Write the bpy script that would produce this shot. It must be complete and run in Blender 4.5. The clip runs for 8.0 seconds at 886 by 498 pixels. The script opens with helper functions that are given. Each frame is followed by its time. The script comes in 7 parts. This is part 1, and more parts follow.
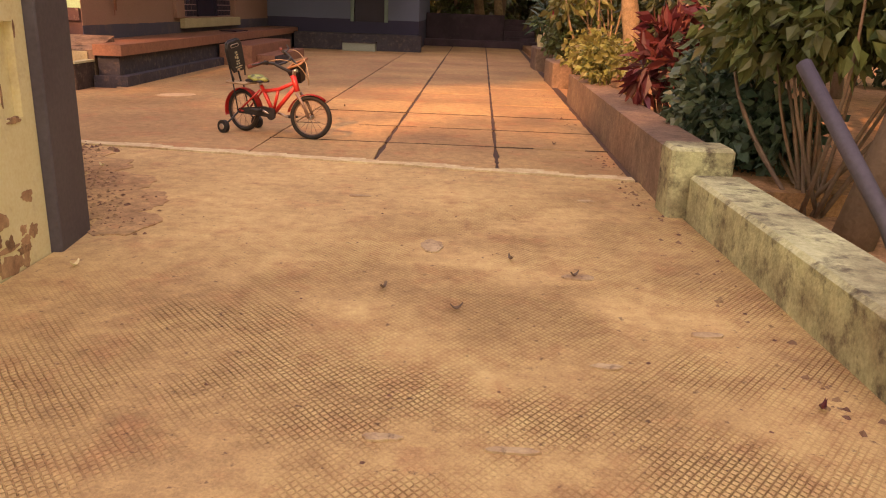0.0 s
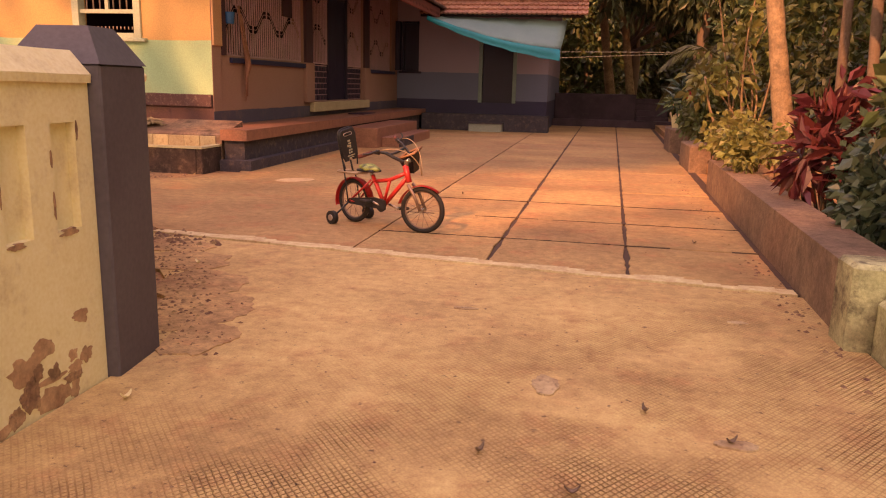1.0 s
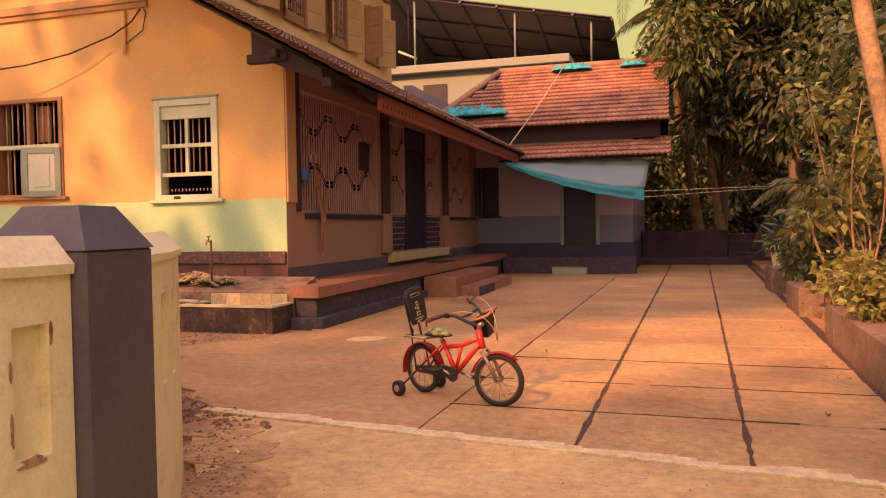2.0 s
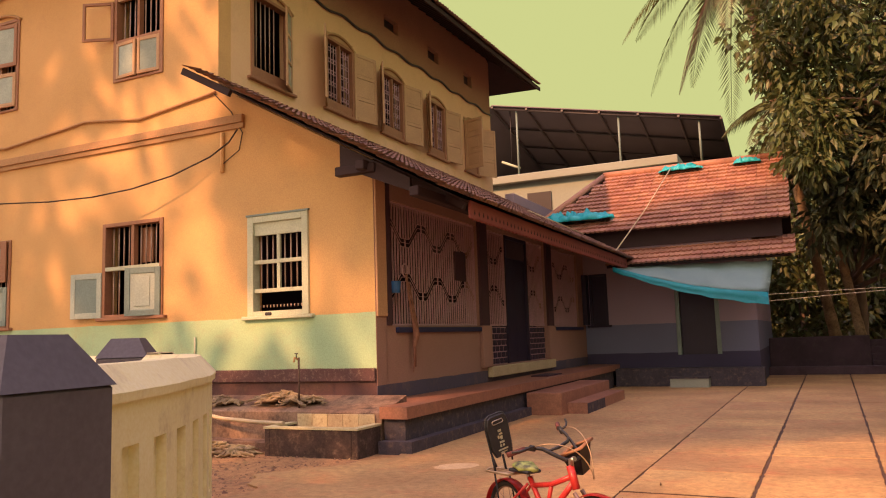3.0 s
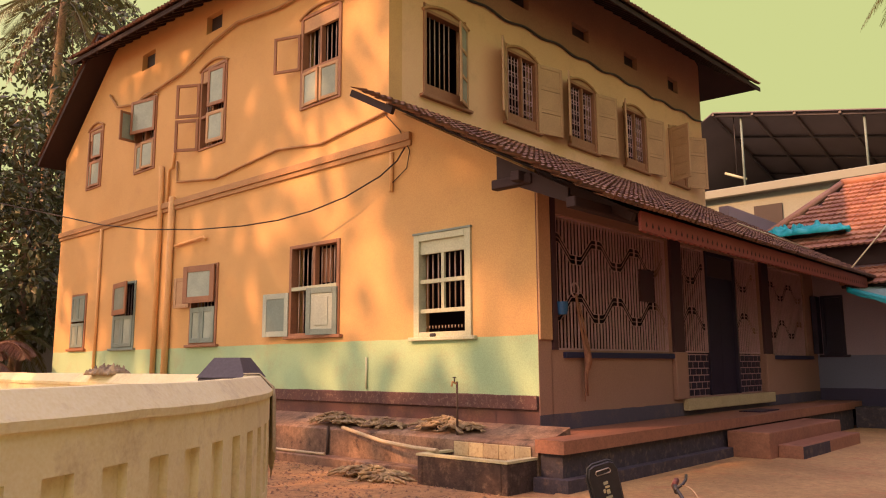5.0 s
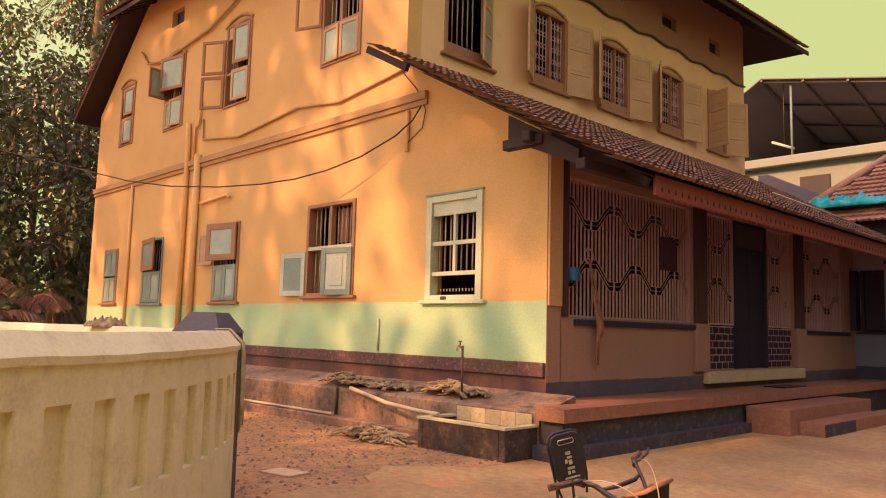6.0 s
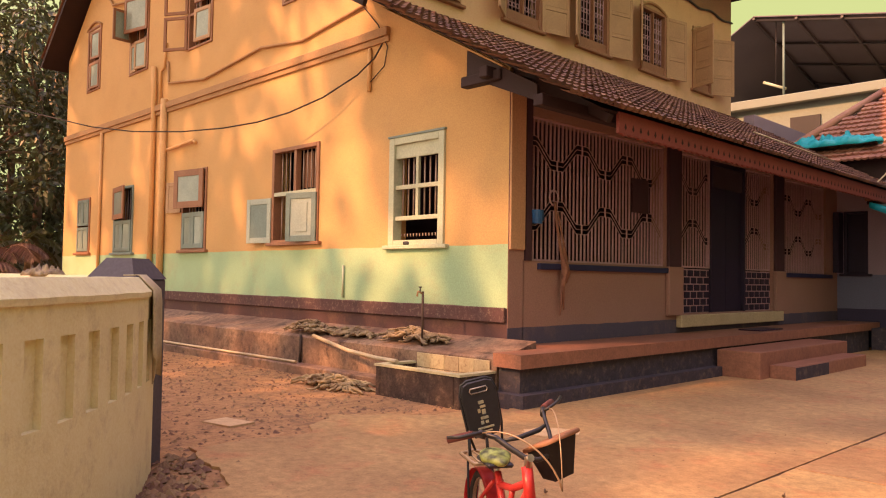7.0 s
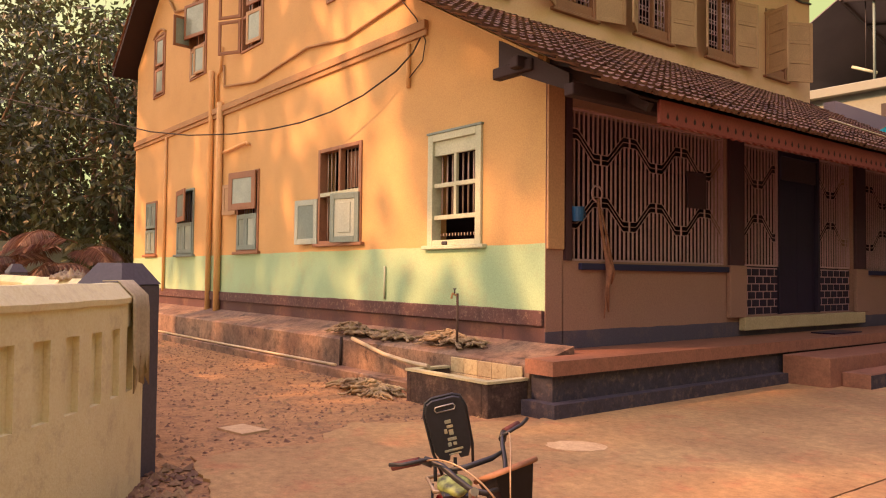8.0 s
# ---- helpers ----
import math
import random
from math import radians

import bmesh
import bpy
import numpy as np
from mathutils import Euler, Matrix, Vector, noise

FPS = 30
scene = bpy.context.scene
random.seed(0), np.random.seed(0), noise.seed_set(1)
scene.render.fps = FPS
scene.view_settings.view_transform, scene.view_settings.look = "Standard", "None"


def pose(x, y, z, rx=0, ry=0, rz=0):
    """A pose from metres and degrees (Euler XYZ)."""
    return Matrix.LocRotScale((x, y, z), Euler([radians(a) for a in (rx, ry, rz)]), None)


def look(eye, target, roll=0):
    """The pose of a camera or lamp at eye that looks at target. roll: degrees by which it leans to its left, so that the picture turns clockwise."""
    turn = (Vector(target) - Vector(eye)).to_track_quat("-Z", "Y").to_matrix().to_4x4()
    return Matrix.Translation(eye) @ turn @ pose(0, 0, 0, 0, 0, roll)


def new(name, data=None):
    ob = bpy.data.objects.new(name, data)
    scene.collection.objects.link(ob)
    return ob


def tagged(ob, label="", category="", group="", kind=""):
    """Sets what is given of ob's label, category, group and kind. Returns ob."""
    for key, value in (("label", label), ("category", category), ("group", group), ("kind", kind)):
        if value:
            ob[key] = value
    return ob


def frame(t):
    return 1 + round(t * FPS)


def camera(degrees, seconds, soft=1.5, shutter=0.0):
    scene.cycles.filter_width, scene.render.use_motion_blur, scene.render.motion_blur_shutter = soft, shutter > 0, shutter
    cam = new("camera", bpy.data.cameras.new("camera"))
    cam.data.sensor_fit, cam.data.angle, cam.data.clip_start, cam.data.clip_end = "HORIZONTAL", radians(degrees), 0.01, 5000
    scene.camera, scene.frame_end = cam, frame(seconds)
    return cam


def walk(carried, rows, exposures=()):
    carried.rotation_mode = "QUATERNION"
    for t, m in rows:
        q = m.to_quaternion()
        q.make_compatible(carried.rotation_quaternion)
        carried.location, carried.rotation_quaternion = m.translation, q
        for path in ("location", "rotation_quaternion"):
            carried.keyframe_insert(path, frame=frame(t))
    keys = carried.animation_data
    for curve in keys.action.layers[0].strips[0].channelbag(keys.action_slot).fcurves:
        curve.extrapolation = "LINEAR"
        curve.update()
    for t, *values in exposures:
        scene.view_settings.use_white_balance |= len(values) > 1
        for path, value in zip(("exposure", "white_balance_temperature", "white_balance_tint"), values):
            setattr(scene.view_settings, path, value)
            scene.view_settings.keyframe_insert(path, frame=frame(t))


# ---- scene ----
cam = camera(60.1, 8.0, soft=1.1)
PATH = [
    (0, (-0.339, 0.549, 1.106), (-0.354, 2.458, 0.51), 2.2),
    (0.5, (-0.325, 0.898, 1.118), (-0.501, 2.819, 0.59), 2.1),
    (1, (-0.325, 1.227, 1.161), (-0.673, 3.151, 0.742), 1.4),
    (1.5, (-0.372, 1.591, 1.208), (-0.82, 3.525, 0.962), 0.2),
    (2, (-0.388, 1.925, 1.262), (-0.966, 3.839, 1.202), -0.9),
    (3.5, (-0.391, 2.969, 1.314), (-1.39, 4.671, 1.634), -1.6),
    (4, (-0.257, 3.263, 1.334), (-1.431, 4.844, 1.684), -0.9),
    (4.5, (-0.133, 3.491, 1.326), (-1.406, 4.999, 1.653), -0.8),
    (6, (0.145, 4.174, 1.293), (-1.28, 5.561, 1.505), 1.5),
    (6.5, (0.209, 4.441, 1.278), (-1.237, 5.819, 1.389), 1.8),
    (7, (0.252, 4.716, 1.279), (-1.175, 6.115, 1.355), 0.9),
    (7.5, (0.288, 5.018, 1.286), (-1.173, 6.382, 1.344), 0.2),
    (8, (0.347, 5.362, 1.32), (-1.222, 6.601, 1.389), 0.6),
]
EXPOSURES = [(0.0, 0.85, 6500, 10), (0.4, 0.83, 6700, 14), (1.0, 0.79, 7300, 30), (1.8, 0.80, 7300, 32), (3.3, 0.78, 6250, 16), (4.6, 0.78, 6250, 17), (6.0, 0.90, 6250, 15), (8.0, 1.0, 6250, 15)]
walk(cam, [(t, look(eye, target, roll)) for t, eye, target, roll in PATH], EXPOSURES)

# ---------------- light ----------------
SUN_TRAVEL = Vector((0.35, 0.937, -0.68)).normalized()
world = bpy.data.worlds.new("hazy_sky")
scene.world = world
world.use_nodes = True
wn, wl = world.node_tree.nodes, world.node_tree.links
wn.clear()
sky = wn.new("ShaderNodeTexSky")
sky.sky_type = "NISHITA"
sky.sun_disc = False
sky.sun_elevation = math.asin(-SUN_TRAVEL.z)
sky.sun_rotation = math.atan2(-SUN_TRAVEL.x, -SUN_TRAVEL.y)
sky.air_density, sky.dust_density, sky.ozone_density = 1.0, 6.0, 0.3
haze = wn.new("ShaderNodeMixRGB")
haze.inputs[2].default_value = (3.55, 3.85, 1.38, 1)
# yellow haze low in the sky, thinning to a lilac evening sky overhead
coord, height, thin = wn.new("ShaderNodeTexCoord"), wn.new("ShaderNodeSeparateXYZ"), wn.new("ShaderNodeMapRange")
thin.inputs[1].default_value, thin.inputs[2].default_value = 0.50, 0.80
thin.inputs[3].default_value, thin.inputs[4].default_value = 0.99, 0.12
wl.new(coord.outputs["Generated"], height.inputs[0])
wl.new(height.outputs["Z"], thin.inputs[0])
wl.new(thin.outputs[0], haze.inputs[0])
lilac = wn.new("ShaderNodeMixRGB")
lilac.inputs[0].default_value = 0.7
lilac.inputs[2].default_value = (7.3, 5.0, 8.0, 1)
wbg, wout = wn.new("ShaderNodeBackground"), wn.new("ShaderNodeOutputWorld")
wbg.inputs[1].default_value = 0.10
wl.new(sky.outputs[0], lilac.inputs[1])
wl.new(lilac.outputs[0], haze.inputs[1])
# the wide bright glow that haze spreads round a low sun
toward, spread, glow = wn.new("ShaderNodeVectorMath"), wn.new("ShaderNodeMapRange"), wn.new("ShaderNodeMixRGB")
toward.operation, spread.interpolation_type, glow.blend_type = "DOT_PRODUCT", "SMOOTHSTEP", "ADD"
toward.inputs[1].default_value = -SUN_TRAVEL
spread.inputs[1].default_value, spread.inputs[2].default_value = 0.05, 1.0
glow.inputs[2].default_value = (9.3, 6.4, 5.4, 1)
wl.new(coord.outputs["Generated"], toward.inputs[0])
wl.new(toward.outputs["Value"], spread.inputs[0])
wl.new(spread.outputs[0], glow.inputs[0])
wl.new(haze.outputs[0], glow.inputs[1])
wl.new(glow.outputs[0], wbg.inputs[0])
wl.new(wbg.outputs[0], wout.inputs[0])
sun = new("sun", bpy.data.lights.new("sun", "SUN"))
sun.data.energy, sun.data.angle, sun.data.color = 3.6, radians(1.0), (1.0, 0.45, 0.18)
sun.matrix_world = look((-10, -24, 20), Vector((-10, -24, 20)) + SUN_TRAVEL)


# ---------------- materials ----------------
def mat(name, base, second=None, stain=1.2, grain=45.0, rough=0.8, metal=0.0, bump=0.15, amount=0.5, dirt=None, dirt_amount=0.35, island=0.0, transl=0.0, object_rand=0.0, mottle=0.0, specks=0.0):
    """Two-scale procedural surface: large stains, fine grain, bump and optional dirt blotches."""
    m = bpy.data.materials.new(name)
    m.use_nodes = True
    n, l = m.node_tree.nodes, m.node_tree.links
    bsdf = n["Principled BSDF"]
    second = second or tuple(c * 0.72 for c in base)
    geo = n.new("ShaderNodeNewGeometry")
    big, fine = n.new("ShaderNodeTexNoise"), n.new("ShaderNodeTexNoise")
    for t, s, d in ((big, stain, 5.0), (fine, grain, 3.0)):
        t.inputs["Scale"].default_value, t.inputs["Detail"].default_value = s, d
        l.new(geo.outputs["Position"], t.inputs["Vector"])
    ramp = n.new("ShaderNodeMapRange")
    ramp.inputs[1].default_value, ramp.inputs[2].default_value = 0.35, 0.68
    ramp.inputs[4].default_value = amount
    l.new(big.outputs["Fac"], ramp.inputs[0])
    mix = n.new("ShaderNodeMixRGB")
    mix.inputs[1].default_value, mix.inputs[2].default_value = (*base, 1), (*second, 1)
    l.new(ramp.outputs[0], mix.inputs[0])
    last = mix
    if dirt:
        blot = n.new("ShaderNodeTexNoise")
        blot.inputs["Scale"].default_value, blot.inputs["Detail"].default_value, blot.inputs["Roughness"].default_value = stain * 3.3, 8.0, 0.7
        l.new(geo.outputs["Position"], blot.inputs["Vector"])
        cut = n.new("ShaderNodeMapRange")
        cut.inputs[1].default_value, cut.inputs[2].default_value, cut.inputs[4].default_value = 0.52, 0.66, dirt_amount
        l.new(blot.outputs["Fac"], cut.inputs[0])
        dm = n.new("ShaderNodeMixRGB")
        dm.inputs[2].default_value = (*dirt, 1)
        l.new(cut.outputs[0], dm.inputs[0])
        l.new(last.outputs[0], dm.inputs[1])
        last = dm
    if mottle:
        # cloudy wear at hand size, rough down to the grain
        cloud, cm = n.new("ShaderNodeTexNoise"), n.new("ShaderNodeMixRGB")
        cloud.inputs["Scale"].default_value, cloud.inputs["Detail"].default_value, cloud.inputs["Roughness"].default_value = 11.0, 12.0, 0.8
        l.new(geo.outputs["Position"], cloud.inputs["Vector"])
        stretch = n.new("ShaderNodeMapRange")
        stretch.inputs[1].default_value, stretch.inputs[2].default_value = 0.3, 0.7
        l.new(cloud.outputs["Fac"], stretch.inputs[0])
        cm.blend_type = "OVERLAY"
        cm.inputs[0].default_value = mottle
        l.new(last.outputs[0], cm.inputs[1])
        l.new(stretch.outputs[0], cm.inputs[2])
        last = cm
    if specks:
        # crumbs of dark dirt
        dots, dc, sm = n.new("ShaderNodeTexNoise"), n.new("ShaderNodeMapRange"), n.new("ShaderNodeMixRGB")
        dots.inputs["Scale"].default_value, dots.inputs["Detail"].default_value, dots.inputs["Roughness"].default_value = 26.0, 6.0, 0.6
        l.new(geo.outputs["Position"], dots.inputs["Vector"])
        dc.inputs[1].default_value, dc.inputs[2].default_value, dc.inputs[4].default_value = 0.62, 0.70, specks
        l.new(dots.outputs["Fac"], dc.inputs[0])
        sm.inputs[2].default_value = (0.10, 0.055, 0.04, 1)
        l.new(dc.outputs[0], sm.inputs[0])
        l.new(last.outputs[0], sm.inputs[1])
        last = sm
    gm = n.new("ShaderNodeMixRGB")
    gm.blend_type = "OVERLAY"
    gm.inputs[0].default_value = 0.3
    l.new(last.outputs[0], gm.inputs[1])
    l.new(fine.outputs["Fac"], gm.inputs[2])
    last = gm
    if island or object_rand:
        src = geo.outputs["Random Per Island"] if island else n.new("ShaderNodeObjectInfo").outputs["Random"]
        spread = island or object_rand
        vm = n.new("ShaderNodeMapRange")
        vm.inputs[3].default_value, vm.inputs[4].default_value = 1 - spread, 1 + spread
        l.new(src, vm.inputs[0])
        hsv = n.new("ShaderNodeHueSaturation")
        l.new(vm.outputs[0], hsv.inputs["Value"])
        hm = n.new("ShaderNodeMapRange")
        hm.inputs[3].default_value, hm.inputs[4].default_value = 0.5 - spread * 0.06, 0.5 + spread * 0.06
        l.new(src, hm.inputs[0])
        l.new(hm.outputs[0], hsv.inputs["Hue"])
        l.new(last.outputs[0], hsv.inputs["Color"])
        last = hsv
    l.new(last.outputs[0], bsdf.inputs["Base Color"])
    bsdf.inputs["Roughness"].default_value, bsdf.inputs["Metallic"].default_value = rough, metal
    if bump:
        b = n.new("ShaderNodeBump")
        b.inputs["Strength"].default_value, b.inputs["Distance"].default_value = bump, 0.01
        l.new(fine.outputs["Fac"], b.inputs["Height"])
        l.new(b.outputs[0], bsdf.inputs["Normal"])
    if transl:
        tr, mx = n.new("ShaderNodeBsdfTranslucent"), n.new("ShaderNodeMixShader")
        mx.inputs[0].default_value = transl
        l.new(last.outputs[0], tr.inputs["Color"])
        l.new(bsdf.outputs[0], mx.inputs[1])
        l.new(tr.outputs[0], mx.inputs[2])
        l.new(mx.outputs[0], n["Material Output"].inputs["Surface"])
    return m


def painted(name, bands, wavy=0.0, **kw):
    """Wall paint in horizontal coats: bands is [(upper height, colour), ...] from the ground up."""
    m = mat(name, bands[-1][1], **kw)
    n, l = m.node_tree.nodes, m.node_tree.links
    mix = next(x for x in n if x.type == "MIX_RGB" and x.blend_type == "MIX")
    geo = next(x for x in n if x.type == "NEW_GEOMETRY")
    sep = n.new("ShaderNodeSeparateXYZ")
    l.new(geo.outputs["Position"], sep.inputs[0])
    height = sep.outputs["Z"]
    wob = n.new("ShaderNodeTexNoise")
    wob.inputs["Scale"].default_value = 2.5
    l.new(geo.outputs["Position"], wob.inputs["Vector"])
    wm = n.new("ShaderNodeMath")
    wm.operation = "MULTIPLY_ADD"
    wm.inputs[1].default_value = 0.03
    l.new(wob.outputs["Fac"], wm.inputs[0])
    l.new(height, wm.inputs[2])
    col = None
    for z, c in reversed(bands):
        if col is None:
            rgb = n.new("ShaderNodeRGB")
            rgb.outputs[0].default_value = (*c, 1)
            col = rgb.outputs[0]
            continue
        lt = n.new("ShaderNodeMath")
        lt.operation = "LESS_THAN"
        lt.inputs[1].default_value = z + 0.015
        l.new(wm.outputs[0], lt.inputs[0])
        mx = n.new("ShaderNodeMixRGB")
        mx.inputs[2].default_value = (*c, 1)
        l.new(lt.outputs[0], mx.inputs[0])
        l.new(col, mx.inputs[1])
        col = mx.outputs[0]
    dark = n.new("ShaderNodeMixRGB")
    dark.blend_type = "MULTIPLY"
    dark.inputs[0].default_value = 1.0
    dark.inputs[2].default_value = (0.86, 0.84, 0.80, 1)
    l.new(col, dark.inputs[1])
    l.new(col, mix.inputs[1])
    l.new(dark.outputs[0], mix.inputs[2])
    return m


ORANGE, MINT, BROWN = (0.63, 0.395, 0.165), (0.39, 0.575, 0.36), (0.105, 0.05, 0.052)
M_SIDE = painted("side_wall_paint", [(0.95, BROWN), (1.68, MINT), (99, ORANGE)], stain=0.7, grain=60, bump=0.08, amount=0.8, dirt=(0.42, 0.25, 0.13), dirt_amount=0.18)
# tan wall colour lowered to carry the shade under the verandah roof
M_FRONT = painted("shade_toned_front_paint", [(0.72, (0.09, 0.08, 0.125)), (99, (0.34, 0.20, 0.165))], stain=0.8, grain=60, bump=0.08, amount=0.7, dirt=(0.3, 0.2, 0.14), dirt_amount=0.2)
M_UPPER = mat("upper_front_plaster", (0.74, 0.50, 0.29), (0.60, 0.39, 0.23), stain=0.7, grain=60, bump=0.08, dirt=(0.36, 0.24, 0.13), dirt_amount=0.2)
M_EAVE = mat("brown_frieze_tone", (0.36, 0.21, 0.13), (0.27, 0.15, 0.10), stain=0.9, bump=0.08)
M_BAND = mat("ochre_moulding", (0.42, 0.25, 0.12), (0.33, 0.185, 0.09), stain=2.0, bump=0.1)
# wing colours darkened and turned violet to hold the far court's shade
M_WHITE = painted("shade_tinted_wing_paint", [(0.78, (0.05, 0.045, 0.10)), (1.49, (0.16, 0.18, 0.29)), (99, (0.35, 0.28, 0.36))], stain=0.9, bump=0.06)
# pale plaster dimmed to stand for shade on the neighbour's wall
M_NEIGH = mat("shade_toned_plaster", (0.31, 0.34, 0.29), (0.25, 0.28, 0.24), stain=0.4, bump=0.05)
M_CREAM = mat("cream_limewash", (0.80, 0.73, 0.44), (0.68, 0.59, 0.34), stain=1.6, grain=70, bump=0.2, dirt=(0.36, 0.25, 0.15), dirt_amount=0.28, mottle=0.12)
M_POST = mat("blue_grey_paint", (0.095, 0.085, 0.105), (0.065, 0.052, 0.07), stain=2.5, bump=0.12, rough=0.6)
M_CONC = mat("worn_concrete", (0.46, 0.30, 0.128), (0.30, 0.18, 0.08), stain=0.8, grain=90, bump=0.35, amount=0.9, dirt=(0.42, 0.19, 0.085), dirt_amount=0.7, mottle=0.4, specks=0.45)
M_SLAB = mat("slab_concrete", (0.47, 0.31, 0.132), (0.31, 0.19, 0.084), stain=0.9, grain=90, bump=0.3, amount=0.9, dirt=(0.42, 0.19, 0.085), dirt_amount=0.65, object_rand=0.08, mottle=0.4, specks=0.45)
M_SOIL = mat("laterite_soil", (0.41, 0.235, 0.105), (0.27, 0.15, 0.075), stain=1.1, grain=60, bump=0.9, dirt=(0.16, 0.09, 0.06), dirt_amount=0.6, rough=0.95, mottle=0.5, specks=0.5)
M_STONE = mat("laterite_pebble", (0.26, 0.155, 0.085), (0.15, 0.09, 0.06), stain=6, bump=0.5, island=0.4)
M_MOSS = mat("mossy_plaster", (0.58, 0.60, 0.34), (0.24, 0.20, 0.12), stain=2.4, grain=60, bump=0.6, amount=1.0, dirt=(0.08, 0.06, 0.045), dirt_amount=0.85, mottle=0.5)
M_PLANT = mat("stained_planter_plaster", (0.26, 0.18, 0.12), (0.16, 0.10, 0.075), stain=2.2, bump=0.5, amount=0.9, dirt=(0.12, 0.08, 0.06), dirt_amount=0.6, mottle=0.5)
M_LEDGE = mat("stained_ledge_plaster", (0.31, 0.205, 0.14), (0.15, 0.09, 0.07), stain=1.5, bump=0.6, amount=1.0, dirt=(0.055, 0.035, 0.03), dirt_amount=0.85, mottle=0.5)
M_RED = mat("red_oxide_floor", (0.32, 0.15, 0.095), (0.22, 0.10, 0.07), stain=1.6, bump=0.1, rough=0.5, mottle=0.3)
M_DKBLUE = mat("dark_blue_riser", (0.055, 0.048, 0.066), (0.035, 0.028, 0.042), stain=2.5, bump=0.2, dirt=(0.20, 0.15, 0.12), dirt_amount=0.5, mottle=0.4)
M_TILE = mat("clay_roof_tile", (0.44, 0.22, 0.145), (0.29, 0.13, 0.09), stain=1.4, grain=70, bump=0.4, amount=0.9, dirt=(0.10, 0.06, 0.04), dirt_amount=0.5, object_rand=0.13)
M_TILE_S = mat("clay_roof_tile_mass", (0.44, 0.22, 0.145), (0.29, 0.13, 0.09), stain=1.4, grain=70, bump=0.4, amount=0.9, dirt=(0.10, 0.06, 0.04), dirt_amount=0.5, island=0.13)
M_TILE_OLD = mat("weathered_roof_tile", (0.23, 0.115, 0.075), (0.10, 0.05, 0.042), stain=2.2, grain=70, bump=0.4, amount=0.9, dirt=(0.045, 0.028, 0.032), dirt_amount=0.75, object_rand=0.16)
M_TILE_OLD_S = mat("weathered_roof_tile_mass", (0.23, 0.115, 0.075), (0.10, 0.05, 0.042), stain=2.2, grain=70, bump=0.4, amount=0.9, dirt=(0.045, 0.028, 0.032), dirt_amount=0.75, island=0.16)
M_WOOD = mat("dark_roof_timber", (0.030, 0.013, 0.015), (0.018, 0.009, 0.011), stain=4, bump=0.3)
M_REDWOOD = mat("red_painted_fascia", (0.25, 0.058, 0.045), (0.16, 0.04, 0.034), stain=3, bump=0.2, rough=0.6)
M_FRAME_W = mat("cream_window_paint", (0.50, 0.54, 0.40), (0.40, 0.42, 0.31), stain=4, bump=0.08, rough=0.5)
M_FRAME_R = mat("red_brown_window_paint", (0.31, 0.15, 0.08), (0.23, 0.10, 0.06), stain=4, bump=0.1, rough=0.55)
M_FRAME_B = mat("grey_blue_window_paint", (0.20, 0.27, 0.25), (0.14, 0.19, 0.19), stain=4, bump=0.1, rough=0.5)
M_PANEL = mat("pale_blue_panel", (0.42, 0.48, 0.42), (0.34, 0.40, 0.36), stain=3, bump=0.06, rough=0.45)
M_SHUT = mat("ochre_shutter_paint", (0.47, 0.30, 0.165), (0.36, 0.22, 0.125), stain=3, bump=0.1, rough=0.6)
M_BAR = mat("grey_iron_bars", (0.40, 0.30, 0.26), (0.26, 0.18, 0.16), stain=6, bump=0.05, rough=0.5)
M_PLUM = mat("plum_painted_timber", (0.06, 0.024, 0.036), (0.04, 0.017, 0.026), stain=3, bump=0.15, rough=0.6)
M_GRILL = mat("tan_painted_grille", (0.50, 0.31, 0.37), (0.38, 0.27, 0.24), stain=4, bump=0.05, rough=0.5)
M_DARK = mat("dark_iron", (0.03, 0.024, 0.03), (0.02, 0.018, 0.02), stain=5, bump=0.1, rough=0.5)
# door wood taken down to violet black, verandah shade included in the colour
M_DOOR = mat("shade_dark_door_wood", (0.020, 0.012, 0.042), (0.014, 0.008, 0.028), stain=3, bump=0.15, rough=0.5)
# near-black violet: the rooms' shade is put into this plaster colour
M_ROOM = mat("room_shade_plaster", (0.032, 0.011, 0.036), (0.022, 0.008, 0.025), stain=0.8, bump=0.05)
M_GLASS = mat("frosted_pane", (0.30, 0.36, 0.32), (0.22, 0.27, 0.25), stain=3, bump=0.03, rough=0.18, amount=0.7)
M_PIPE = mat("pale_pipe", (0.58, 0.48, 0.32), (0.46, 0.36, 0.22), stain=5, bump=0.05, rough=0.45)
M_CABLE = mat("black_cable", (0.05, 0.035, 0.03), stain=5, bump=0.0)
M_TARP = mat("turquoise_tarpaulin", (0.014, 0.44, 0.53), (0.011, 0.33, 0.43), stain=2, bump=0.2, rough=0.45)
M_TARP_P = mat("faded_blue_tarpaulin", (0.36, 0.52, 0.52), (0.26, 0.42, 0.44), stain=2, bump=0.2, rough=0.5)
M_STEEL = mat("grey_roof_sheet", (0.11, 0.092, 0.115), (0.07, 0.058, 0.075), stain=1.0, bump=0.1, rough=0.6, metal=0.2)
M_CLOTH = mat("dusty_cloth", (0.36, 0.275, 0.165), (0.12, 0.08, 0.06), stain=7, bump=0.4, amount=0.8, mottle=0.4)
M_BARK = mat("grey_bark", (0.20, 0.14, 0.10), (0.13, 0.09, 0.07), stain=3, grain=40, bump=0.8)
M_PALM = mat("pale_palm_bark", (0.38, 0.27, 0.16), (0.22, 0.15, 0.09), stain=2.5, grain=40, bump=0.7, amount=0.9, dirt=(0.14, 0.10, 0.07), dirt_amount=0.5, mottle=0.6)
